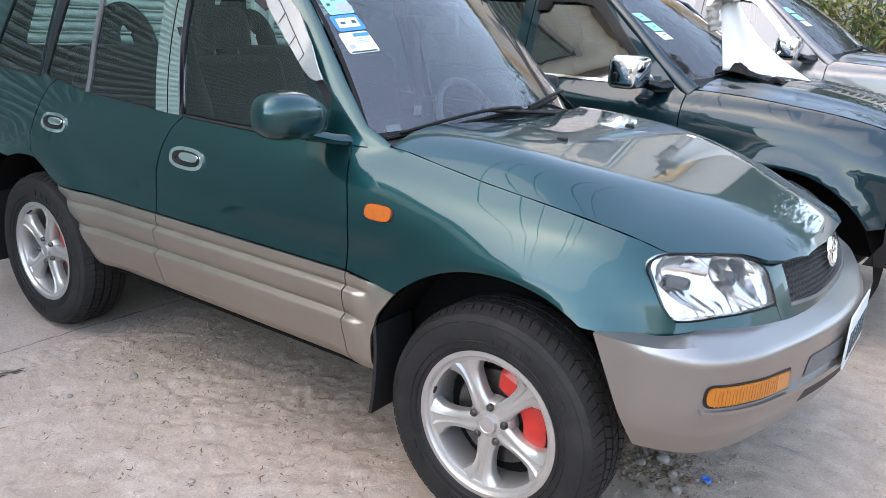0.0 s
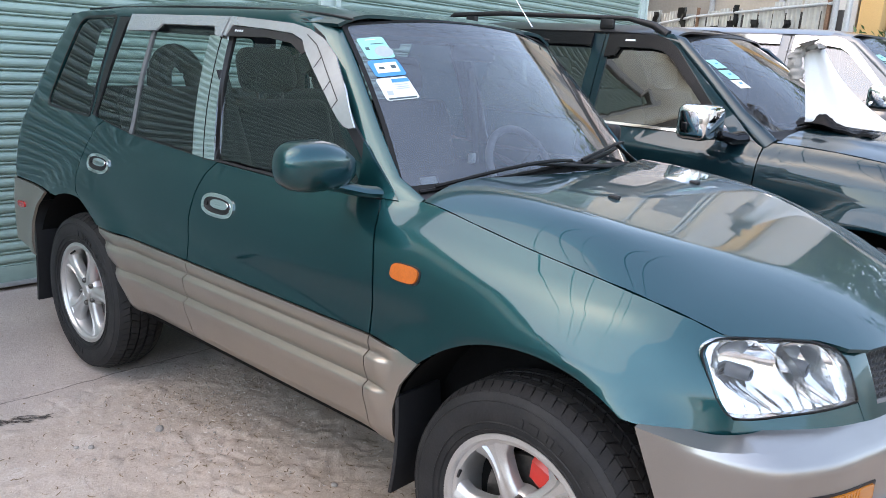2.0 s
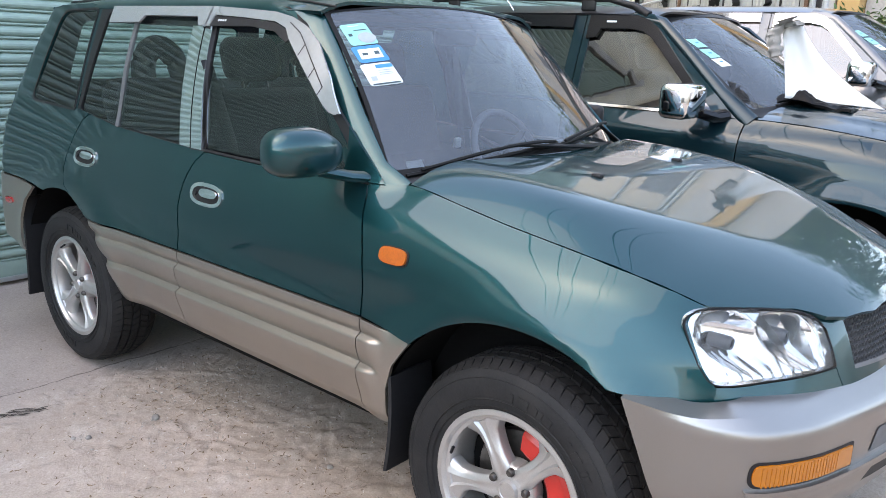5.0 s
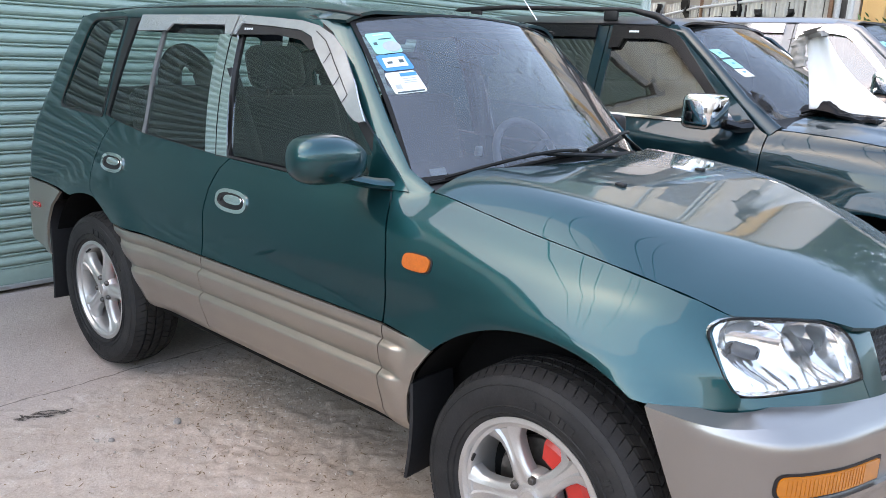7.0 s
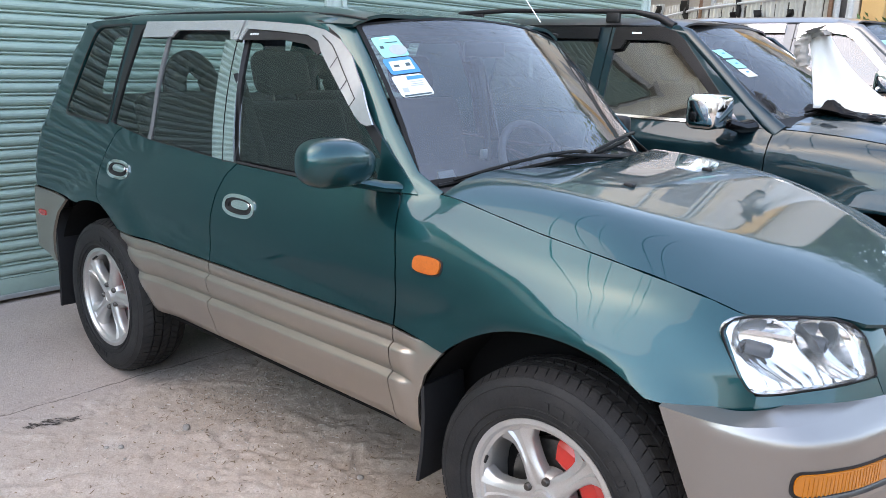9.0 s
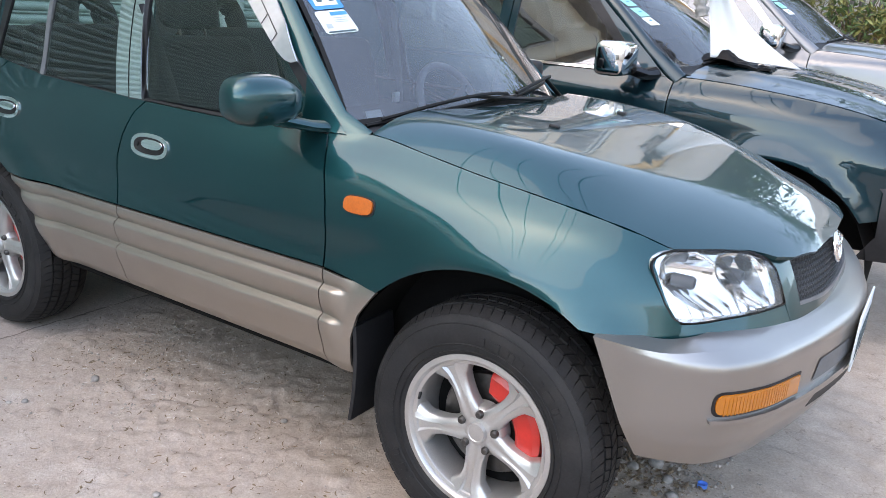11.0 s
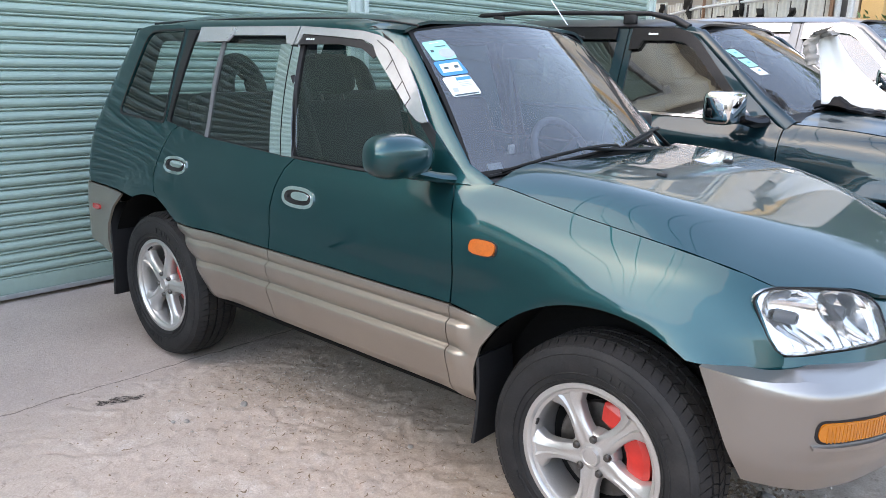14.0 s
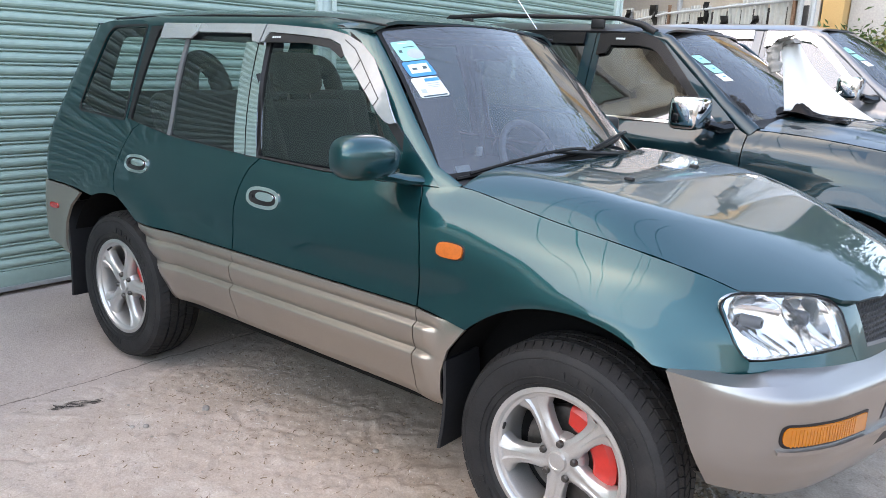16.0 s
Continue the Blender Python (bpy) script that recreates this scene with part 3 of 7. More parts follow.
for sg in (-1, 1):
    bm = bmesh.new()
    swept(bm, [((-0.53, sg * 0.692, 1.05), (0.5, sg, 0.5)), ((-0.650, sg * 0.695, 1.10), (0.35, sg, 0.42)), ((-0.782, sg * 0.666, 1.24), (0.35, sg, 0.42)), ((-0.932, sg * 0.622, 1.41), (0.35, sg, 0.48)), ((-1.04, sg * 0.586, 1.53), (0.35, sg, 0.70)), ((-1.11, sg * 0.580, 1.575), (0.2, sg, 1.1)), ((-1.25, sg * 0.582, 1.598), (0, sg, 1.4)), ((-1.6, sg * 0.585, 1.600), (0, sg, 1.4)), ((-2.4, sg * 0.584, 1.600), (0, sg, 1.4)), ((-2.74, sg * 0.574, 1.585), (0, sg, 1.3))],
          [(0.11, 0.03), (0.125, 0.03), (0.125, 0.03), (0.12, 0.03), (0.115, 0.03), (0.09, 0.03), (0.072, 0.03), (0.07, 0.03), (0.07, 0.03), (0.06, 0.02)])
    part("windscreen_pillar", bm, M_PAINT, car)
# side windows: one clean curved sheet from waist to roof
_xs = np.linspace(-2.95, -0.65, 24)
_low, _mid, _high = [np.polynomial.Polynomial.fit(_xs, [half(x, z) for x in _xs], 3) for z in (1.11, 1.335, 1.56)]


def pane(x, z):
    u = (z - 1.11) / 0.45
    a, b, c = _low(x), _high(x), _mid(x)
    return (x, -(a + (b - a) * u + 4 * (c - (a + b) / 2) * u * (1 - u)), z)


wf = rounded([(-0.66, 1.085), (-1.455, 1.085), (-1.52, 1.565), (-1.10, 1.562)], [0.02, 0.01, 0.02, 0.10])
wr = rounded([(-1.59, 1.09), (-2.06, 1.112), (-2.39, 1.15), (-2.33, 1.565), (-1.63, 1.565)], [0.01, 0.01, 0.02, 0.03, 0.02])
shell("front_side_window", [wf], pane, M_GLASS, front_door, 0.03, depth=0, mirror=True, lift=-0.008)
shell("rear_side_window", [wr], pane, M_GLASS, rear_door, 0.03, depth=0, mirror=True, lift=-0.006)
shell("quarter_window", [qwin], pane, M_GLASS, car, 0.03, depth=0, mirror=True, lift=-0.004)
shell("front_window_frame", [[(-0.59, 1.076), (-0.8, 1.075), (-1.1, 1.074), (-1.44, 1.08), (-1.53, 1.075), (-1.575, 1.585), (-1.15, 1.59), (-1.05, 1.54), (-0.93, 1.43), (-0.79, 1.27)], wf], side, M_BLACK, front_door, 0.05, mirror=True, label="black window frame")
shell("rear_window_frame", [[(-1.545, 1.083), (-2.06, 1.107), (-2.41, 1.152), (-2.40, 1.585), (-1.58, 1.585)], wr], side, M_BLACK, rear_door, 0.05, mirror=True, label="black window frame")
# dark inner shell behind the panel gaps
for lo, hi in (((-2.95, -0.74, 0.42), (-2.89, 0.74, 1.05)), ((-1.96, -0.775, 0.40), (-0.47, 0.775, 0.98)), ((-0.47, -0.60, 0.45), (0.36, 0.60, 0.86))):
    part("inner_body", box(bmesh.new(), lo, hi, 0.02), M_INNER, car)


# ---- wheels ----
def wheel_at(x, sg, turn):
    w = new("wheel")
    w.parent = car
    w.matrix_basis = pose(x, sg * 0.722, 0.358, 0, 0, 0 if sg < 0 else 180) @ pose(0, 0, 0, 0, turn, 0)
    R = 0.352
    prof = [(0.212, -0.085), (0.220, -0.098), (0.233, -0.105), (0.245, -0.111), (0.250, -0.110), (0.27, -0.115), (0.29, -0.1165), (0.31, -0.1145), (0.325, -0.110), (0.337, -0.103), (0.345, -0.093), (0.347, -0.08), (0.347, 0.08), (0.340, 0.10), (0.30, 0.112), (0.25, 0.110), (0.21, 0.09)]
    bm = lathe(bmesh.new(), prof, 72)
    tyre = part("tyre", bm, M_RUBBER, w, "black off-road tyre with worn tread")
    bm = bmesh.new()
    count = 70
    for i in range(count):
        a = 2 * math.pi * i / count
        for k, (y0, y1, sh) in enumerate(((-0.103, -0.064, 0.0), (-0.056, -0.024, 0.5), (-0.014, 0.014, 0.1), (0.024, 0.056, 0.6), (0.064, 0.103, 0.2))):
            d = 2 * math.pi / count
            a0, a1 = a + sh * d + 0.006, a + (sh + 1) * d - 0.006
            r0, r1 = 0.340, 0.359 if k not in (0, 4) else 0.357
            sk = 0.035 if k % 2 else -0.035
            v = []
            for r in (r0, r1):
                for yy, aa in ((y0, a0), (y1, a0 + sk), (y1, a1 + sk), (y0, a1)):
                    rr = r - (0.016 if (k == 0 and yy == y0) or (k == 4 and yy == y1) else 0)
                    v.append(bm.verts.new((rr * math.sin(aa), yy, rr * math.cos(aa))))
            for q in ((4, 5, 6, 7), (0, 1, 5, 4), (1, 2, 6, 5), (2, 3, 7, 6), (3, 0, 4, 7)):
                bm.faces.new([v[j] for j in q])
    bmesh.ops.recalc_face_normals(bm, faces=bm.faces)
    tagged(part("tread", bm, M_RUBBER, tyre, smooth=False), kind="stuff")
    bm = bmesh.new()
    for a0, n_ in ((2, 6), (40, 5), (182, 6), (222, 5)):
        for i in range(n_):
            a = radians(a0 + i * 4.6 + 1.2 * (i % 2) - turn)
            box(bm, (-0.005 - 0.003 * (i % 3), -0.1190, -0.013 + 0.004 * (i % 2)), (0.006, -0.113, 0.012), 0.0, Matrix.Rotation(a, 4, "Y") @ Matrix.Translation((0, 0, 0.281)))
    tagged(part("sidewall_mark", bm, M_RUBBER, tyre, smooth=False), kind="stuff")
    bm = lathe(bmesh.new(), [(0.231, -0.099), (0.229, -0.105), (0.215, -0.106), (0.211, -0.102), (0.208, -0.093), (0.198, -0.090), (0.195, -0.084), (0.192, -0.05), (0.190, 0.02), (0.20, 0.08), (0.215, 0.09)], 72)
    part("rim", bm, M_ALLOY, w, "silver five-spoke alloy rim")
    part("valve", tube(bmesh.new(), [(-0.128, -0.088, 0.150), (-0.120, -0.112, 0.141)], [0.005, 0.004], 8), M_BLACK, w, "black tyre valve")
    for r in (0.243, 0.262, 0.3185):
        part("sidewall_ring", lathe(bmesh.new(), [(r - 0.0022, -0.1095 if r < 0.25 else -0.1130 if r > 0.3 else -0.1142), (r, -0.1150 if r < 0.25 else -0.1142 if r > 0.3 else -0.1168), (r + 0.0022, -0.1095 if r < 0.25 else -0.1105 if r > 0.3 else -0.1142)], 72), M_RUBBER, tyre)
    for i in range(5):
        bm = bmesh.new()
        m = Matrix.Rotation(2 * math.pi * i / 5, 4, "Y")
        rows = []
        for r, hw, y in ((0.028, 0.030, -0.080), (0.045, 0.033, -0.083), (0.066, 0.032, -0.085), (0.088, 0.028, -0.085), (0.11, 0.027, -0.084), (0.135, 0.0285, -0.083), (0.160, 0.034, -0.084), (0.182, 0.045, -0.087), (0.200, 0.066, -0.090)):
            rows.append([bm.verts.new(m @ Vector((q * hw + 0.05 * (r - 0.04), y + dy, r - 0.012 * q * q * (1 if r > 0.18 else 0)))) for q, dy in ((-1, 0.040), (-1, 0.012), (-0.9, 0.005), (-0.6, 0.0), (-0.34, -0.001 - 0.03 * max(0, r - 0.08)), (-0.22, 0.001 + 0.035 * max(0, r - 0.10)), (0.22, 0.001 + 0.035 * max(0, r - 0.10)), (0.34, -0.001 - 0.03 * max(0, r - 0.08)), (0.6, 0.0), (0.9, 0.005), (1, 0.012), (1, 0.040))])
        for p, q in zip(rows, rows[1:]):
            for k in range(11):
                bm.faces.new((p[k], p[k + 1], q[k + 1], q[k]))
        bmesh.ops.recalc_face_normals(bm, faces=bm.faces)
        part("spoke", bm, M_ALLOY, w)
    bm = lathe(bmesh.new(), [(0.0, -0.093), (0.022, -0.0925), (0.024, -0.0945), (0.028, -0.0945), (0.030, -0.090), (0.031, -0.084), (0.040, -0.082), (0.066, -0.078), (0.074, -0.068), (0.074, -0.03)], 40)
    part("hub_cap", bm, M_ALLOY, w)
    for i in range(5):
        a = 2 * math.pi * (i + 0.5) / 5
        bm = lathe(bmesh.new(), [(0.0, -0.094), (0.008, -0.093), (0.0115, -0.088), (0.0115, -0.07)], 12, centre=(0.0545 * math.sin(a), 0, 0.0545 * math.cos(a)))
        part("lug_nut", bm, M_STEEL, w, "dark steel lug nut")
    bm = lathe(bmesh.new(), [(0.05, -0.02), (0.145, -0.02), (0.148, -0.015), (0.148, 0.0), (0.05, 0.0)], 48)
    part("brake_disc", bm, M_STEEL, w, "dull steel brake disc")
    bm = lathe(bmesh.new(), [(0.01, 0.01), (0.19, 0.012), (0.20, 0.05)], 32)
    part("backing_plate", bm, M_INNER, w)
    return w


def caliper(w, a0, a1):
    bm = bmesh.new()
    rows = []
    for i in range(9):
        a = radians(a0 + (a1 - a0) * i / 8)
        e = 0.006 if i in (0, 8) else 0
        rows.append([bm.verts.new((r * math.sin(a), y, r * math.cos(a))) for r, y in ((0.100 + e, -0.052 + e), (0.11, -0.058 + e), (0.155, -0.058 + e), (0.172 - e, -0.048 + e), (0.174 - e, 0.0), (0.100 + e, 0.0))])
    for p, q in zip(rows, rows[1:]):
        for k in range(6):
            bm.faces.new((p[k], p[(k + 1) % 6], q[(k + 1) % 6], q[k]))
    bm.faces.new(rows[0])
    bm.faces.new(rows[-1][::-1])
    bmesh.ops.recalc_face_normals(bm, faces=bm.faces)
    part("brake_caliper", bm, M_RED, w, "red painted brake caliper", angle=30)


for x in (0.0, -2.41):
    for sg in (-1, 1):
        turn = -33 if x == 0 else 12
        w = wheel_at(x, sg, turn)
        caliper(w, (4 if x == 0 else 35) - turn, (108 if x == 0 else 116) - turn)

# ---- details of the green car ----
def bar(name, pts, r, mat, parent, label="", sides=8, flat=1.0):
    return part(name, tube(bmesh.new(), pts, r, sides, flat), mat, parent, label)


def oval(cx, cz, a, b, n=28, p=2.6):
    out = []
    for i in range(n):
        t = 2 * math.pi * i / n
        c, s = math.cos(t), math.sin(t)
        out.append((cx + a * math.copysign(abs(c) ** (2 / p), c), cz + b * math.copysign(abs(s) ** (2 / p), s)))
    return out


# door handles: chrome escutcheon, dark recess, chrome lever
for door, hx, hz in ((front_door, -1.345, 0.942), (rear_door, -2.25, 0.965)):
    plate = shell("handle_plate", [oval(hx, hz, 0.096, 0.040), oval(hx, hz, 0.080, 0.027)], side, M_CHROME, door, 0.03, depth=0.008, mirror=True, lift=0.005, label="chrome door handle surround")
    shell("handle_recess", [oval(hx, hz, 0.082, 0.029)], side, M_BLACK, door, 0.04, depth=0, mirror=True, lift=0.0015)
    shell("handle", [oval(hx + 0.020, hz + 0.006, 0.052, 0.015)], side, M_CHROME, door, 0.02, depth=0.012, mirror=True, lift=0.012, label="chrome pull handle")
    shell("keyhole", [oval(hx - 0.066, hz, 0.009, 0.009, 12, 2)], side, M_BLACK, door, 0.02, depth=0.004, lift=0.006)
# repeaters and rear marker
shell("side_repeater", [oval(-0.431, 0.9115, 0.050, 0.0225, p=3.2)], side, M_ORANGELENS, car, 0.03, depth=0.012, mirror=True, lift=0.009, label="amber side repeater lamp")
shell("repeater_seal", [oval(-0.431, 0.9115, 0.056, 0.0265, p=3.2)], side, M_BLACK, car, 0.03, depth=0.004, mirror=True, lift=0.002)
shell("rear_marker", [oval(-2.995, 0.668, 0.040, 0.015, p=3)], lambda x, z: (x, side(x, z)[1] - 0.008, z), M_REDLENS, car, 0.03, depth=0.01, mirror=True, lift=0.008, label="red rear side marker")
# window visors and bright pillars
vf = [(-1.548, 1.584), (-1.343, 1.575), (-1.187, 1.566), (-1.094, 1.550), (-1.008, 1.520), (-0.933, 1.473), (-0.842, 1.373), (-0.770, 1.270), (-0.790, 1.264), (-0.815, 1.269), (-0.854, 1.295), (-0.912, 1.350), (-0.977, 1.405), (-1.074, 1.481), (-1.107, 1.514), (-1.172, 1.534), (-1.329, 1.545), (-1.518, 1.553), (-1.530, 1.515), (-1.548, 1.515)]


def proud(x, z):
    """The visors' face, standing out towards its lower edge."""
    return (x, side(x, z)[1] - 0.16 * max(0, 1.60 - z) if x < -1.1 else side(x, z)[1] - 0.16 * max(0, 1.60 - z) * max(0.3, (-0.75 - x) / 0.35), z)


visor = shell("window_visor", [vf], proud, M_VISOR, front_door, 0.03, depth=0.008, lift=0.012, label="chrome weather visor over the window")
vs = [(-1.53, 1.551), (-1.329, 1.543), (-1.172, 1.532), (-1.107, 1.512), (-1.074, 1.479), (-1.085, 1.470), (-1.161, 1.504), (-1.289, 1.518), (-1.53, 1.515)]
shell("visor_smoke", [vs], proud, M_BLACK, front_door, 0.04, depth=0.004, mirror=True, lift=0.008, label="smoked visor strip")
for i in range(4):
    shell("visor_mark", [[(-1.49 + 0.013 * i, 1.531), (-1.480 + 0.013 * i, 1.531), (-1.480 + 0.013 * i, 1.538), (-1.49 + 0.013 * i, 1.538)]], proud, M_WHITE, front_door, 0.02, depth=0, lift=0.0095)
groove = [(-1.094, 1.533), (-1.03, 1.502), (-0.986, 1.465), (-0.912, 1.395), (-0.860, 1.341)]
for a, b in zip(groove, groove[1:]):
    shell("visor_joint", [[a, (a[0] - 0.002, a[1] - 0.003), (b[0] - 0.002, b[1] - 0.003), b]], proud, M_BLACK, visor, 0.03, depth=0, lift=0.0128)
for a, b in (((-0.986, 1.465), (-0.999, 1.430)), ((-0.912, 1.395), (-0.925, 1.365)), ((-0.860, 1.341), (-0.874, 1.316))):
    shell("visor_joint", [[a, (a[0] - 0.006, a[1] - 0.001), (b[0] - 0.005, b[1] - 0.001), b]], proud, M_BLACK, visor, 0.03, depth=0, lift=0.013)
vr = [(-1.556, 1.584), (-2.275, 1.582), (-2.262, 1.515), (-2.025, 1.520), (-1.998, 1.547), (-1.625, 1.547), (-1.60, 1.515), (-1.556, 1.513)]
shell("window_visor", [vr], proud, M_VISOR, rear_door, 0.04, depth=0.008, mirror=True, lift=0.012, label="chrome weather visor over the window")
shell("bright_pillar", [[(-1.462, 1.082), (-1.527, 1.082), (-1.574, 1.515), (-1.53, 1.515)]], pane, M_CHROME, front_door, 0.05, depth=0.006, mirror=True, lift=0.007, label="chrome pillar trim")
shell("bright_pillar", [[(-1.533, 1.083), (-1.60, 1.086), (-1.655, 1.515), (-1.581, 1.515)]], pane, M_CHROME, rear_door, 0.05, depth=0.006, mirror=True, lift=0.007, label="chrome pillar trim")
shell("window_divider", [[(-2.055, 1.108), (-2.08, 1.109), (-2.095, 1.555), (-2.07, 1.555)]], side, M_GREY, rear_door, 0.05, depth=0.01, mirror=True, lift=0.002)
shell("quarter_seal", [rounded([(-2.885, 1.155), (-2.43, 1.14), (-2.425, 1.582), (-2.77, 1.572)], [0.05, 0.02, 0.02, 0.07]), qwin], side, M_BLACK, car, 0.05, depth=0.004, mirror=True, lift=0.003)
shell("waist_seal", [[(-0.66, 1.078), (-1.1, 1.074), (-1.44, 1.080), (-1.44, 1.088), (-1.1, 1.082), (-0.66, 1.086)]], side, M_BLACK, front_door, 0.05, depth=0.004, mirror=True, lift=0.003)
shell("mirror_sail", [[(-0.575, 1.079), (-0.72, 1.079), (-0.735, 1.10), (-0.745, 1.235), (-0.70, 1.19)]], side, M_PAINT, front_door, 0.03, depth=0.01, mirror=True, lift=0.006)


# door mirrors
def mirror_housing():
    bm = bmesh.new()
    n, m = 28, 18
    rings = []
    for j in range(m + 1):
        v = -math.pi / 2 + math.pi * j / m
        ring = []
        for i in range(n):
            u = 2 * math.pi * i / n
            c = [math.cos(v) * math.cos(u), math.cos(v) * math.sin(u), math.sin(v)]
            q = [math.copysign(abs(k) ** e, k) for k, e in zip(c, (0.72, 0.62, 0.70))]
            x = -0.728 + 0.075 * q[0]
            if q[0] > 0:
                x += 0.030 * (1 - q[1] ** 2) * q[0] * 0.6
            y = -0.892 + 0.134 * q[1] - 0.02 * q[0]
            z = 1.176 + 0.073 * q[2]
            if q[2] > 0:
                z -= 0.042 * max(0, q[1]) ** 1.6 * q[2]
            else:
                z -= 0.010 * max(0, q[1]) * q[2]
            ring.append(bm.verts.new((x + 0.05 * (y + 0.885), y, z)))
        rings.append(ring)
    for a, b in zip(rings, rings[1:]):
        for i in range(n):
            bm.faces.new((a[i], a[(i + 1) % n], b[(i + 1) % n], b[i]))
    bmesh.ops.remove_doubles(bm, verts=bm.verts, dist=1e-4)
    bmesh.ops.recalc_face_normals(bm, faces=bm.faces)
    return bm


for sg in (1,):
    bm = mirror_housing()
    house = part("door_mirror", bm, M_PAINT, car, "green painted door mirror housing", angle=80)
    part("mirror_arm", tube(bmesh.new(), [(-0.655, -sg * 0.67, 1.088), (-0.68, -sg * 0.76, 1.098), (-0.71, -sg * 0.86, 1.122)], [0.040, 0.042, 0.042], 16, 0.45), M_PAINT, house)
    bm = box(bmesh.new(), (-0.786, min(-sg * 0.83, -sg * 0.94), 1.140), (-0.779, max(-sg * 0.83, -sg * 0.94), 1.212), 0.004)
    part("mirror_glass", bm, M_CHROME, house)
part("door_mirror", box(bmesh.new(), (-0.86, 0.745, 1.14), (-0.74, 0.80, 1.25), 0.024, segments=3), M_BLACK, car, "black folded door mirror")
# drip rail along the roof
for sg in (1, -1):
    bar("roof_drip", [(x, sg * y, roof(x, y)[2] + 0.002) for x, y in ((-0.985, 0.535), (-1.1, 0.545), (-1.3, 0.55), (-1.6, 0.55), (-2.0, 0.55), (-2.5, 0.55), (-2.85, 0.53))], 0.0045, M_BLACK, car)
# aerial
bar("aerial", [(-1.06, 0.51, 1.645), (-1.33, 0.487, 1.97)], [0.0024, 0.0014], M_CHROME, car, "thin steel radio aerial")

# cowl and wipers
shell("cowl_panel", [[(-1.0, -0.13), (-0.5, -0.15), (0, -0.16), (0.5, -0.15), (1.0, -0.13), (1.0, 0.02), (-1.0, 0.02)]], lambda u, v: (glassfit(u, v)[0] + max(0, -v) * 0.35, glassfit(u, v)[1], glassfit(u, max(v, 0))[2] + (v * 0.12 if v < 0 else 0) - 0.004), M_BLACK, car, 0.08, away=(1, 0, 1), depth=0, label="black slotted cowl")
bm = bmesh.new()
for i in range(64):
    u = -0.78 + 1.56 * i / 63
    p = Vector(glassfit(u, 0))
    box(bm, (-0.018, -0.0035, -0.004), (0.018, 0.0035, 0.004), m=Matrix.Translation(p + Vector((0.040, 0, -0.004))))
tagged(part("cowl_slots", bm, M_GREY, car, smooth=False), kind="stuff")


def on_glass(u, v, h):
    p = Vector(glassfit(u, v))
    n = Vector((0.68, 0.25 * u, 0.73)).normalized()
    return p + n * h


for k, (pu, pv, u0, v0, u1, v1) in enumerate(((0.25, -0.02, -0.955, 0.004, -0.02, 0.060), (0.97, -0.04, -0.03, 0.047, 0.78, 0.150))):
    wiper = bar("wiper_arm", [on_glass(pu, pv, 0.012), on_glass(pu - 0.04, pv + 0.02, 0.03), on_glass((u0 + u1 * 1.2) / 2.2, (v0 + v1 * 1.2) / 2.2 + 0.012, 0.050)], [0.015, 0.013, 0.008], M_WIPER, car, "black wiper arm", 8, 0.6)
    bar("wiper_blade", [on_glass(u0 + (u1 - u0) * t, v0 + (v1 - v0) * t, 0.010) for t in np.linspace(0, 1, 9)], 0.007, M_WIPER, wiper, "", 6)
    bar("wiper_bow", [on_glass(u0 + (u1 - u0) * t, v0 + (v1 - v0) * t, 0.020 + 0.040 * math.sin(math.pi * t)) for t in np.linspace(0.06, 0.94, 9)], 0.006, M_WIPER, wiper, "", 6)
    part("wiper_pivot", lathe(bmesh.new(), [(0, 0.02), (0.012, 0.018), (0.016, 0.0), (0.016, -0.02)], 12, "z", on_glass(pu, pv, 0.01)), M_WIPER, wiper)
for sg in (-1, 1):
    p = hood(-0.115, sg * 0.265)
    part("washer_jet", box(bmesh.new(), (p[0] - 0.02, p[1] - 0.011, p[2] - 0.004), (p[0] + 0.012, p[1] + 0.011, p[2] + 0.010), 0.004), M_BLACK, bonnet)

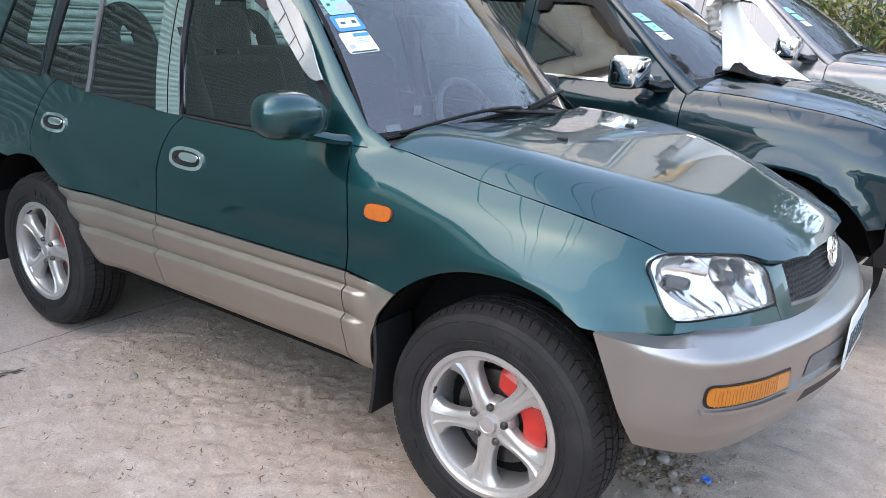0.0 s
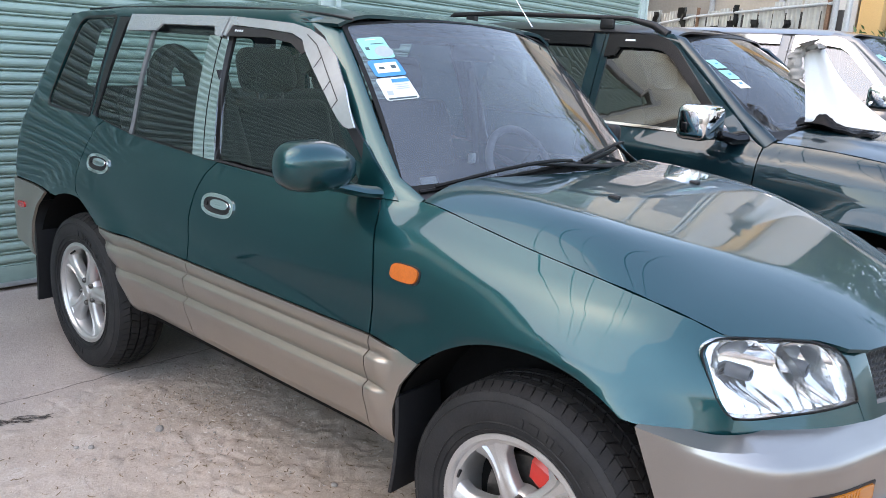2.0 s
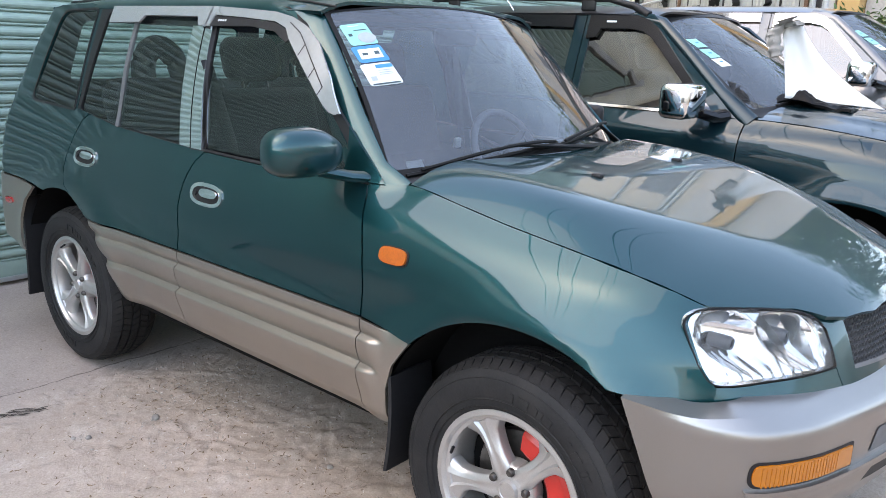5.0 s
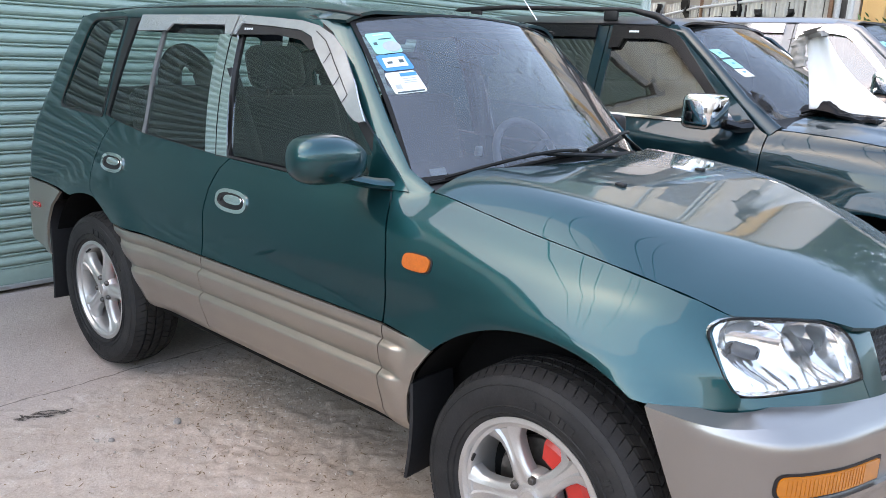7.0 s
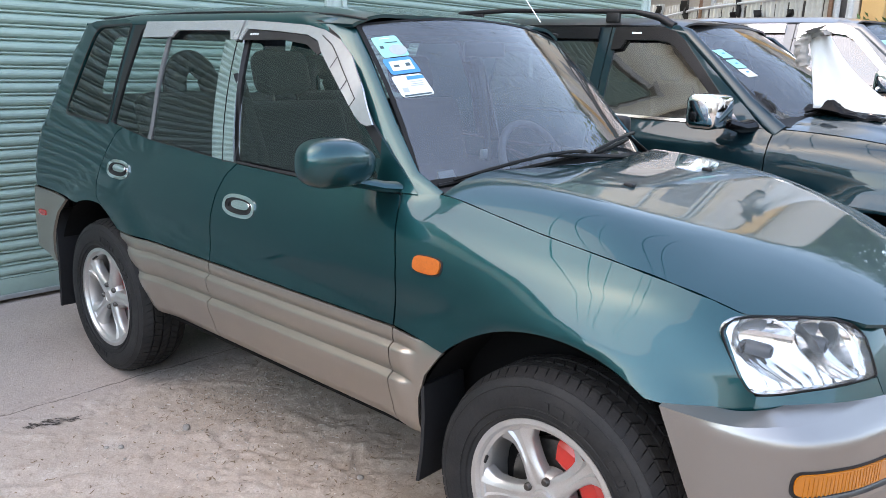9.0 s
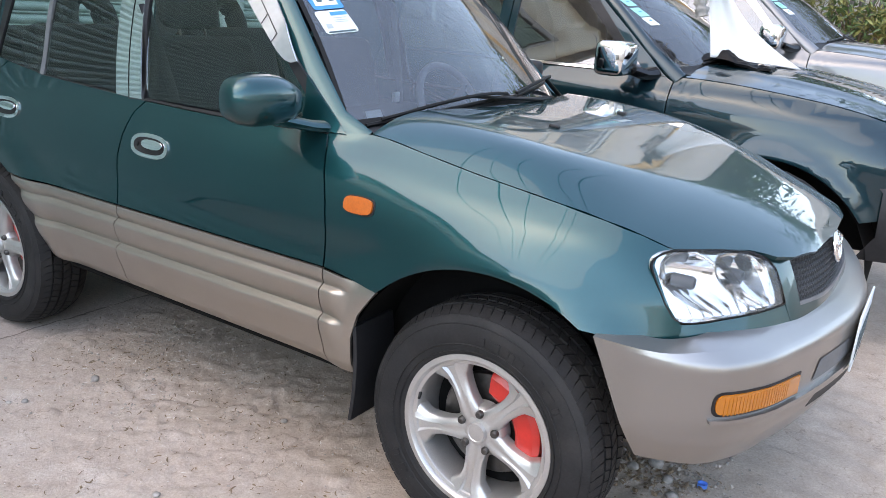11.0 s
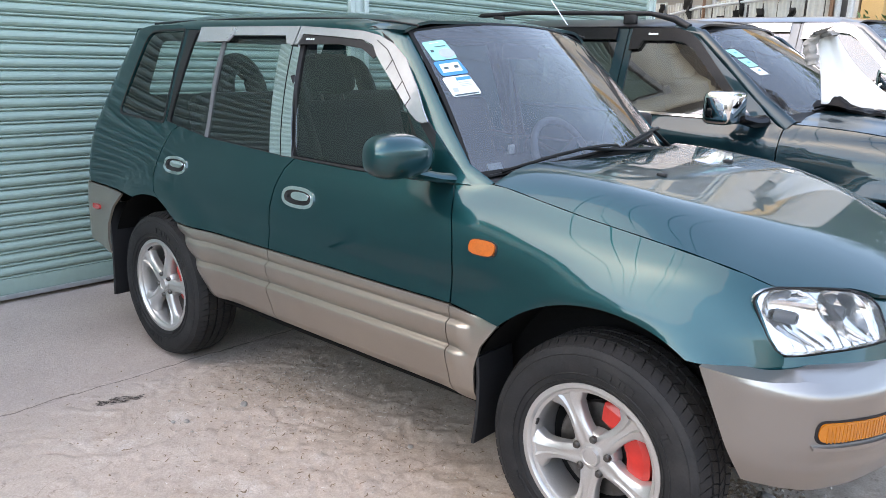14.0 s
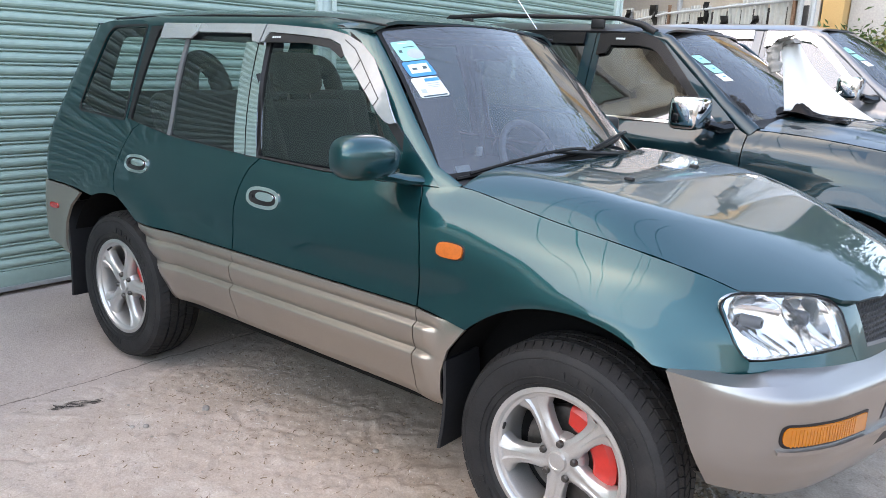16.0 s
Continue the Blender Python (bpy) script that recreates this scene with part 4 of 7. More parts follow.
# stickers inside the windscreen
STICK = [(-0.963, -0.80, 0.755, 0.897, M_MINT), (-0.963, -0.79, 0.643, 0.748, M_BLUE), (-0.960, -0.785, 0.50, 0.634, M_WHITE)]
for u0, u1, v0, v1, m in STICK:
    sk = 0.005
    st = shell("sticker", [rounded([(u0 + sk, v0), (u1 + sk, v0), (u1 - 0.01, v1), (u0 - 0.01, v1)], 0.02)], glassfit, m, screen, 0.06, away=(1, 0, 1), depth=0, lift=0.0015, label="%s permit sticker" % {M_MINT: "mint", M_BLUE: "blue", M_WHITE: "white"}[m])
    w, h = u1 - u0, v1 - v0

    def patch(a, b, c, d, mat, name="print_bar"):
        shell(name, [[(u0 + a * w, v0 + b * h), (u0 + c * w, v0 + b * h), (u0 + c * w, v0 + d * h), (u0 + a * w, v0 + d * h)]], glassfit, mat, st, 0.06, away=(1, 0, 1), depth=0, lift=0.0026)
    if m is M_MINT:
        shell("seal_print", [oval(u0 + 0.70 * w, v0 + 0.30 * h, 0.055, 0.036, 24, 2)], glassfit, M_GREYINK, st, 0.05, away=(1, 0, 1), depth=0, lift=0.0026)
        patch(0.22, 0.86, 0.62, 0.90, M_WHITE)
        patch(0.35, 0.66, 0.85, 0.70, M_INK)
        patch(0.10, 0.42, 0.24, 0.55, M_INK)
    elif m is M_BLUE:
        patch(0.12, 0.2, 0.86, 0.8, M_WHITE)
        patch(0.22, 0.42, 0.40, 0.56, M_INK)
        patch(0.62, 0.42, 0.78, 0.62, M_INK)
    else:
        patch(0.40, 0.76, 0.94, 0.92, M_BLUE)
        for q in (0.64, 0.54, 0.46):
            patch(0.42, q, 0.85, q + 0.03, M_GREYINK)
        patch(0.12, 0.22, 0.30, 0.42, M_GREYINK)
        patch(0.10, 0.03, 0.94, 0.10, M_INK)
shell("sticker", [[(-0.93, 0.045), (-0.86, 0.045), (-0.86, 0.085), (-0.93, 0.085)]], glassfit, M_GREYINK, screen, 0.05, away=(1, 0, 1), depth=0, lift=-0.002, label="faded grey sticker")

# front: lamps, grille, badge
lamp_out = [(-0.712, 0.904), (-0.700, 0.920), (-0.679, 0.932), (-0.656, 0.936), (-0.55, 0.931), (-0.471, 0.921), (-0.431, 0.905), (-0.417, 0.878), (-0.434, 0.797), (-0.527, 0.791), (-0.638, 0.785), (-0.705, 0.778), (-0.717, 0.785), (-0.721, 0.818), (-0.718, 0.865)]
def lamp_bowl(y, z):
    """Two mirror bowls side by side, the outer one pleated at its foot."""
    a = abs(y)
    deep = 0.0
    for cy, cz, ry, rz in ((0.628, 0.862, 0.072, 0.068), (0.502, 0.862, 0.070, 0.064)):
        deep = max(deep, 1 - ((a - cy) / ry) ** 2 - ((z - cz) / rz) ** 2)
    pleat = 0.006 * abs(math.sin(a * 130)) * min(1, max(0, (0.84 - z) / 0.03))
    tuck = 0.016 * min(1, max(0, (a - 0.60) / 0.08))
    return (nose(y, z)[0] - 0.020 - 0.070 * deep + pleat, math.copysign(a - tuck, y), z)


lamp_in = [(-0.568 + (y + 0.568) * 0.988, 0.857 + (z - 0.857) * 0.968) for y, z in lamp_out]
for sg in (1, -1):
    lo = [(sg * y, z) for y, z in rounded(lamp_out, 0.008, 2)]
    li = [(sg * y, z) for y, z in rounded(lamp_in, 0.008, 2)]
    holder = shell("headlamp", [lo, li], nose, M_WIPER, car, 0.03, away=(1, 0, 0.3), depth=0.014, lift=0.005, label="clear headlamp with chrome reflector")
    shell("lens", [li], nose, M_LENS, holder, 0.04, away=(1, 0, 0.3), depth=0, lift=0.005)
    shell("reflector", [li], lamp_bowl, M_SILVERLAMP, holder, 0.007, away=(1, 0, 0.3), depth=0)
    bm = bmesh.new()
    ring = [[bm.verts.new(Vector(nose(y, z)) - Vector((d, sg * -t, 0))) for d, t in ((0.002, 0.0), (0.030, min(0.016, max(0, 0.2 * (abs(y) - 0.60)))))] for y, z in spread(li, 0.015)]
    for a, b in zip(ring, ring[1:] + ring[:1]):
        bm.faces.new((a[0], a[1], b[1], b[0]))
    part("lamp_wall", bm, M_SILVERLAMP, holder)
    for cy, cz, r in ((-0.628, 0.857, 0.017), (-0.502, 0.860, 0.020)):
        x0 = nose(cy, cz)[0] - 0.085
        part("bulb_shield", lathe(bmesh.new(), [(r * 0.5, 0.052), (r * 0.8, 0.055), (r, 0.048), (r, 0.0), (r * 0.75, 0.0), (r * 0.7, 0.045)], 20, "x", (x0, sg * cy, cz), True), M_GREY, holder)
        part("bulb", lathe(bmesh.new(), [(0.0, 0.05), (r * 0.35, 0.046), (r * 0.42, 0.03), (r * 0.42, 0.0)], 12, "x", (x0, sg * cy, cz)), M_CHROME, holder)
    for pts in (((-0.575, 0.918), (-0.560, 0.885), (-0.556, 0.855), (-0.562, 0.825), (-0.572, 0.797)), ((-0.548, 0.916), (-0.536, 0.88), (-0.533, 0.85), (-0.540, 0.80)), ((-0.470, 0.905), (-0.464, 0.87), (-0.468, 0.83), (-0.476, 0.80))):
        bm = bmesh.new()
        rr = [[bm.verts.new((nose(y, z)[0] - dx, sg * y, z)) for dx in (0.014, 0.060)] for y, z in spread(list(pts) + list(pts)[-2:0:-1], 0.01)[:1 + int(len(pts) * 3)]]
        for p, q in zip(rr, rr[1:]):
            bm.faces.new((p[0], p[1], q[1], q[0]))
        bmesh.ops.solidify(bm, geom=bm.faces[:], thickness=0.003)
        part("reflector_rib", bm, M_SILVERLAMP, holder)
    shell("lamp_filler", [[(sg * y, z) for y, z in ((-0.718, 0.732), (-0.65, 0.738), (-0.542, 0.745), (-0.432, 0.748), (-0.433, 0.795), (-0.527, 0.789), (-0.638, 0.783), (-0.707, 0.776), (-0.717, 0.776))]], nose, M_PAINT, car, 0.03, away=(1, 0, 0.2), depth=0.01, label="green filler panel under the headlamp")
gr = shell("grille", [hole], nose, M_BLACK, car, 0.05, away=(1, 0, 0.2), depth=0, lift=-0.026, label="dark grey dimpled grille")
bm = bmesh.new()
for j in range(8):
    for i in range(40):
        y = -0.356 + 0.712 * (i + 0.5 * (j % 2)) / 39.5
        z = 0.785 + 0.0138 * j
        if abs(y) > 0.364 - 0.23 * (z - 0.787) - 0.01:
            continue
        x = nose(y, z)[0] - 0.014
        box(bm, (x - 0.010, y - 0.0085, z - 0.0022), (x + 0.010, y + 0.0085, z + 0.0022))
        box(bm, (x - 0.010, y - 0.0018, z), (x + 0.005, y + 0.0018, z + 0.0138))
tagged(part("grille_mesh", bm, M_GRILLE, gr, "dark grey grille bars", smooth=False), kind="stuff")
shell("grille_lip", [[(-0.366, 0.782), (-0.2, 0.772), (0.2, 0.772), (0.366, 0.782), (0.364, 0.791), (0.2, 0.782), (-0.2, 0.782), (-0.364, 0.791)]], nose, M_GREY, gr, 0.05, away=(1, 0, 0.2), depth=0.02, lift=0.001)
bm = bmesh.new()
ex = nose(0, 0.866)[0] + 0.004
for a, b in ((0.058, 0.040), (0.024, 0.036), (0.046, 0.015)):
    dz = 0.018 if a == 0.046 else 0
    c = bmesh.new()
    tube(c, [(ex + 0.004 - 0.25 * b * math.sin(t), a * math.cos(t), 0.866 + dz + b * math.sin(t)) for t in np.linspace(0, 2 * math.pi, 33)], 0.0055, 8, caps=False)
    join(bm, c)
part("badge", bm, M_CHROME, car, "chrome oval badge")


# bumper fittings
def s_at(y):
    lo, hi = 0.0, BLEN
    for _ in range(40):
        m = (lo + hi) / 2
        lo, hi = (m, hi) if BY(m) < y else (lo, m)
    return lo


sa, sb, sc = s_at(-0.768), s_at(-0.488), s_at(-0.40)
for far in (False, True):
    def g(s, z, far=far):
        x, y, zz = bumper(s, z)
        return (x, -y if far else y, zz)
    aw = (1, 0.5 if far else -0.5, 0)
    frame_loop = rounded([(sa - 0.008, 0.602), (sb + 0.004, 0.594), (sb + 0.002, 0.656), (sa - 0.004, 0.664)], [0.026, 0.004, 0.004, 0.026])
    lamp_loop = rounded([(sa, 0.609), (sb - 0.006, 0.601), (sb - 0.008, 0.650), (sa + 0.003, 0.658)], [0.022, 0.004, 0.004, 0.022])
    turn_lamp = shell("indicator", [lamp_loop], g, M_AMBER, front_bumper, 0.03, away=aw, depth=0.012, lift=0.006, label="amber indicator lamp in the bumper")
    shell("indicator_frame", [frame_loop], g, M_BLACK, front_bumper, 0.03, away=aw, depth=0.004, lift=0.002)
    for i in range(22):
        s = sa + 0.022 + (sb - sa - 0.09) * i / 21
        shell("lens_rib", [[(s, 0.606), (s + 0.0042, 0.606), (s + 0.0042, 0.651), (s, 0.651)]], g, M_AMBER, turn_lamp, 0.06, away=aw, depth=0.002, lift=0.0070)
    lip = [(sa - 0.012, 0.597), (sb, 0.589), (sb + 0.08, 0.590), (BLEN - 0.05, 0.592), (BLEN - 0.05, 0.580), (sb, 0.578), (sa - 0.008, 0.587)]
    shell("bumper_lip", [lip], g, M_BUMPER, front_bumper, 0.04, away=aw, depth=0.012, lift=0.012)
    shell("intake_panel", [[(sc - 0.01, 0.606), (BLEN - 0.02, 0.606), (BLEN - 0.02, 0.662), (sc + 0.015, 0.662)]], g, M_GREY, front_bumper, 0.05, away=aw, depth=0.0, lift=0.002, label="grey recessed intake panel")
    shell("lower_slot", [[(sc - 0.03, 0.535), (BLEN - 0.02, 0.535), (BLEN - 0.02, 0.575), (sc - 0.01, 0.575)]], g, M_BLACK, front_bumper, 0.05, away=aw, depth=0.0, lift=0.014, label="black lower intake slot")
plate = part("number_plate", box(bmesh.new(), (0.800, -0.185, 0.568), (0.806, 0.145, 0.728), 0.002), M_WHITE, front_bumper, "white number plate")
for i, (y0, y1) in enumerate(((-0.165, -0.12), (-0.105, -0.06), (-0.04, 0.005), (0.02, 0.065), (0.08, 0.125))):
    part("plate_bar", box(bmesh.new(), (0.8061, y0, 0.595), (0.8072, y1, 0.675)), M_INK, plate)
bar("tow_hook", [(0.56, -0.40, 0.45), (0.60, -0.40, 0.42), (0.63, -0.40, 0.405), (0.645, -0.36, 0.41), (0.62, -0.33, 0.43), (0.57, -0.33, 0.45)], 0.009, M_INNER, car)


# mudflaps and wheel-arch liners
def flap(x, sg, top, bottom, lean):
    bm = bmesh.new()
    n = 8
    rings = []
    for i in range(n + 1):
        t = i / n
        z = top + (bottom - top) * t
        xx = x + lean * t + 0.012 * math.sin(t * 3)
        yo, yi = -0.848 + 0.012 * (1 - t), -0.66 + 0.01 * t
        rings.append([bm.verts.new((xx + d, sg * y, z)) for d, y in ((-0.006, yo), (-0.003, yo - 0.004), (0.006, yo), (0.006, yi), (-0.006, yi))])
    for a, b in zip(rings, rings[1:]):
        for k in range(5):
            bm.faces.new((a[k], a[(k + 1) % 5], b[(k + 1) % 5], b[k]))
    bm.faces.new(rings[0])
    bm.faces.new(rings[-1])
    bmesh.ops.recalc_face_normals(bm, faces=bm.faces)
    part("mudflap", bm, M_BLACK, car, "black rubber mudflap")


def liner(cx, sg, r):
    bm = bmesh.new()
    rows = []
    for i in range(29):
        a = radians(26 + 136 * i / 28)
        rows.append([bm.verts.new((cx + r * math.cos(a), sg * y, 0.35 + r * math.sin(a))) for y in (0.81, 0.79, 0.50)] + [bm.verts.new((cx, sg * 0.50, 0.35))])
    for a, b in zip(rows, rows[1:]):
        for k in range(3):
            bm.faces.new((a[k], a[k + 1], b[k + 1], b[k]))
    bmesh.ops.remove_doubles(bm, verts=bm.verts, dist=1e-4)
    part("arch_liner", bm, M_INNER, car, "black wheel arch liner")


for sg in (1, -1):
    flap(-0.415, sg, 0.56, 0.262, 0.0)
    flap(-2.875, sg, 0.70, 0.215, 0.02)
    liner(0.0, sg, 0.474)
    liner(-2.43, sg, 0.474)
    part("side_sill", box(bmesh.new(), (-1.98, min(sg * 0.66, sg * 0.765), 0.355), (-0.42, max(sg * 0.66, sg * 0.765), 0.42), 0.02), M_INNER, car)
# axles and underside
part("floor_pan", box(bmesh.new(), (-2.8, -0.60, 0.36), (0.42, 0.60, 0.46), 0.03), M_INNER, car)
for x in (0.0, -2.41):
    bar("axle", [(x, -0.66, 0.35), (x, 0.66, 0.35)], 0.045, M_INNER, car)


# ---- cabin ----
def seat(x, y, w, hole_in=False):
    s = new("seat")
    s.parent = car
    s.matrix_basis = pose(x, y, 0)
    part("cushion", box(bmesh.new(), (-0.25, -w / 2, 0.66), (0.27, w / 2, 0.84), 0.06, segments=3), M_SEAT, s)
    tilt = pose(-0.24, 0, 0.80, 0, -16, 0)
    part("backrest", box(bmesh.new(), (-0.08, -w / 2, -0.05), (0.08, w / 2, 0.50), 0.055, tilt, 3), M_SEAT, s)
    if hole_in:
        bm = bmesh.new()
        pts = [(0, 0.097 * math.cos(t), 0.50 + 0.148 * math.sin(t)) for t in np.linspace(-0.15, math.pi + 0.15, 17)]
        tube(bm, [tilt @ Vector(p) for p in pts], 0.053, 12)
    else:
        bm = box(bmesh.new(), (-0.05, -0.13, 0.53), (0.055, 0.13, 0.71), 0.05, tilt, 3)
    part("headrest", bm, M_SEAT, s, "dark padded headrest")
    for d in (-0.06, 0.06):
        part("headrest_post", tube(bmesh.new(), [tilt @ Vector((0, d, 0.46)), tilt @ Vector((0, d, 0.56))], 0.006), M_STEEL, s)


for y in (-0.36, 0.36):
    seat(-1.28, y, 0.52)
    seat(-1.98, y, 0.58, True)
part("dashboard", box(bmesh.new(), (-0.86, -0.66, 0.82), (-0.50, 0.66, 1.055), 0.07, segments=3), M_TRIM, car, "dark grey dashboard")
hub = pose(-0.93, 0.36, 1.05, 0, 62, 0)
wheel_ring = part("steering_wheel", tube(bmesh.new(), [hub @ Vector((0.185 * math.cos(t), 0.185 * math.sin(t), 0)) for t in np.linspace(0, 2 * math.pi, 41)], 0.016, 10, caps=False), M_GREYTRIM, car, "grey steering wheel")
for a in (90, 210, 330):
    part("wheel_spoke", tube(bmesh.new(), [hub @ Vector((0, 0, 0)), hub @ Vector((0.18 * math.cos(radians(a - 90)), 0.18 * math.sin(radians(a - 90)), 0))], [0.035, 0.014], 8, 0.5), M_TRIM, wheel_ring)
part("column", tube(bmesh.new(), [hub @ Vector((0, 0, 0.02)), (-0.70, 0.36, 0.93)], 0.045, 10), M_TRIM, wheel_ring)
part("rear_view_mirror", box(bmesh.new(), (-0.93, -0.11, 1.485), (-0.90, 0.11, 1.545), 0.014), M_BLACK, car)
part("belt", tube(bmesh.new(), [(-1.52, -0.68, 1.40), (-1.46, -0.62, 1.1), (-1.42, -0.60, 0.85)], 0.022, 8, 0.15), M_BLACK, car)
belt = part("belt", tube(bmesh.new(), [(-1.52, 0.66, 1.45), (-1.46, 0.655, 1.1), (-1.42, 0.65, 0.85)], 0.022, 8, 0.15), M_BLACK, car)
part("buckle", box(bmesh.new(), (-1.455, 0.60, 0.99), (-1.435, 0.64, 1.04), 0.006), M_WHITE, belt)
part("cabin_floor", box(bmesh.new(), (-2.9, -0.70, 0.50), (-0.5, 0.70, 0.62), 0.02), M_INNER, car)
part("headlining", box(bmesh.new(), (-2.9, -0.52, 1.585), (-1.1, 0.52, 1.60), 0.005), M_TRIM, car)

# the far half stands a little wider than the near one
for o in car.children_recursive:
    if o.type == "MESH" and not any(a.name.startswith(("wheel", "seat")) and a.type == "EMPTY" for a in (o.parent, o.parent.parent) if a):
        for v in o.data.vertices:
            if v.co.y > 0:
                v.co.y *= FAR
        if o.name.split(".")[0] in ("front_side_window", "rear_side_window", "quarter_window") and o.data.vertices[0].co.y > 0:
            o.data.materials[0] = M_GLASS_IN
    elif o.type == "EMPTY" and o.location.y > 0:
        o.location.y *= FAR

# ---- setting ----
def ground_material():
    m = bpy.data.materials.new("dusty yard ground")
    m.use_nodes = True
    t = m.node_tree
    b = t.nodes["Principled BSDF"]
    b.inputs["Roughness"].default_value = 0.92
    b.inputs["Specular IOR Level"].default_value = 0.25
    co = t.nodes.new("ShaderNodeTexCoord")

    def tex(scale, detail=6, rough=0.6):
        n = t.nodes.new("ShaderNodeTexNoise")
        n.inputs["Scale"].default_value, n.inputs["Detail"].default_value, n.inputs["Roughness"].default_value = scale, detail, rough
        t.links.new(co.outputs["Object"], n.inputs["Vector"])
        return n.outputs[0]

    def span(src, a, b_, c=0.0, d=1.0):
        r = t.nodes.new("ShaderNodeMapRange")
        for i, v in enumerate((a, b_, c, d)):
            r.inputs[i + 1].default_value = v
        t.links.new(src, r.inputs[0])
        return r.outputs[0]

    def mix(fac, one, two, blend="MIX"):
        x = t.nodes.new("ShaderNodeMix")
        x.data_type, x.blend_type = "RGBA", blend
        for sock, v in ((0, fac), (6, one), (7, two)):
            if isinstance(v, (tuple, float, int)):
                x.inputs[sock].default_value = (*v, 1) if isinstance(v, tuple) else v
            else:
                t.links.new(v, x.inputs[sock])
        return x.outputs[2]

    sep = t.nodes.new("ShaderNodeSeparateXYZ")
    t.links.new(co.outputs["Object"], sep.inputs[0])
    slab = mix(span(tex(1.6), 0.35, 0.7), (0.411, 0.345, 0.304), (0.339, 0.280, 0.246))
    earth = mix(span(tex(1.1), 0.35, 0.65), (0.444, 0.367, 0.311), (0.372, 0.300, 0.249))
    earth = mix(span(tex(5.0), 0.52, 0.72), earth, (0.485, 0.420, 0.370))
    earth = mix(span(tex(13.0), 0.58, 0.68, 0, 0.6), earth, (0.311, 0.235, 0.188))
    brown = t.nodes.new("ShaderNodeMath")
    brown.operation = "ADD"
    t.links.new(sep.outputs[1], brown.inputs[0])
    t.links.new(span(tex(2.2), 0.3, 0.7, -0.28, 0.28), brown.inputs[1])
    earth = mix(span(brown.outputs[0], -0.95, -0.60, 0, 0.75), earth, mix(span(tex(9.0), 0.35, 0.65), (0.430, 0.355, 0.292), (0.360, 0.288, 0.228)))
    crack = t.nodes.new("ShaderNodeTexVoronoi")
    crack.feature = "DISTANCE_TO_EDGE"
    crack.inputs["Scale"].default_value = 5.5
    warp = t.nodes.new("ShaderNodeMix")
    warp.data_type, warp.blend_type = "RGBA", "LINEAR_LIGHT"
    warp.inputs[0].default_value = 0.12
    wn2 = t.nodes.new("ShaderNodeTexNoise")
    wn2.inputs["Scale"].default_value, wn2.inputs["Detail"].default_value = 9, 4
    t.links.new(co.outputs["Object"], wn2.inputs["Vector"])
    t.links.new(co.outputs["Object"], warp.inputs[6])
    t.links.new(wn2.outputs[1], warp.inputs[7])
    t.links.new(warp.outputs[2], crack.inputs["Vector"])
    line = t.nodes.new("ShaderNodeMath")
    line.operation = "MULTIPLY"
    t.links.new(span(crack.outputs[0], 0.004, 0.020, 1, 0), line.inputs[0])
    t.links.new(span(tex(3.6, 3), 0.53, 0.58), line.inputs[1])
    earth = mix(span(line.outputs[0], 0.0, 1.0, 0, 0.45), earth, (0.144, 0.100, 0.077))
    wob = t.nodes.new("ShaderNodeMath")
    wob.operation = "ADD"
    t.links.new(sep.outputs[0], wob.inputs[0])
    t.links.new(span(tex(3.0), 0.3, 0.7, -0.12, 0.12), wob.inputs[1])
    col = mix(span(wob.outputs[0], -2.30, -1.95), slab, earth)
    grit = span(tex(110, 4, 0.7), 0.3, 0.7, 0.82, 1.18)
    col = mix(1.0, col, grit, "MULTIPLY")
    col = mix(span(tex(42, 3, 0.6), 0.63, 0.71, 0, 0.4), col, (0.144, 0.105, 0.082))
    col = mix(span(tex(26, 3, 0.6), 0.66, 0.74, 0, 0.25), col, (0.688, 0.580, 0.511))
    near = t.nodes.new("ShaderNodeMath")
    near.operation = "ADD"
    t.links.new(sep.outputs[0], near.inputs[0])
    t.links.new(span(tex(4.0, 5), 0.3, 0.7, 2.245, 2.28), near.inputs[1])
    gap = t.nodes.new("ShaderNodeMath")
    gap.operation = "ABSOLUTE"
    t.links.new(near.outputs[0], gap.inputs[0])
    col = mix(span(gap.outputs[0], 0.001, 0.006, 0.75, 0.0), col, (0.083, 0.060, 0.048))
    t.links.new(col, b.inputs["Base Color"])
    h = t.nodes.new("ShaderNodeMath")
    h.operation = "ADD"
    t.links.new(tex(34, 6, 0.7), h.inputs[0])
    t.links.new(tex(150, 4, 0.7), h.inputs[1])
    bp = t.nodes.new("ShaderNodeBump")
    bp.inputs["Strength"].default_value, bp.inputs["Distance"].default_value = 0.5, 0.014
    t.links.new(h.outputs[0], bp.inputs["Height"])
    t.links.new(bp.outputs[0], b.inputs["Normal"])
    return m


def axis(lo, hi, step, far):
    mid = np.arange(lo, hi, step)
    out = [lo - 0.1 * 1.5 ** k for k in range(1, 19)][::-1]
    up = [mid[-1] + 0.1 * 1.5 ** k for k in range(1, 19)]
    return np.concatenate((np.clip(out, -far, far), mid, np.clip(up, -far, far)))


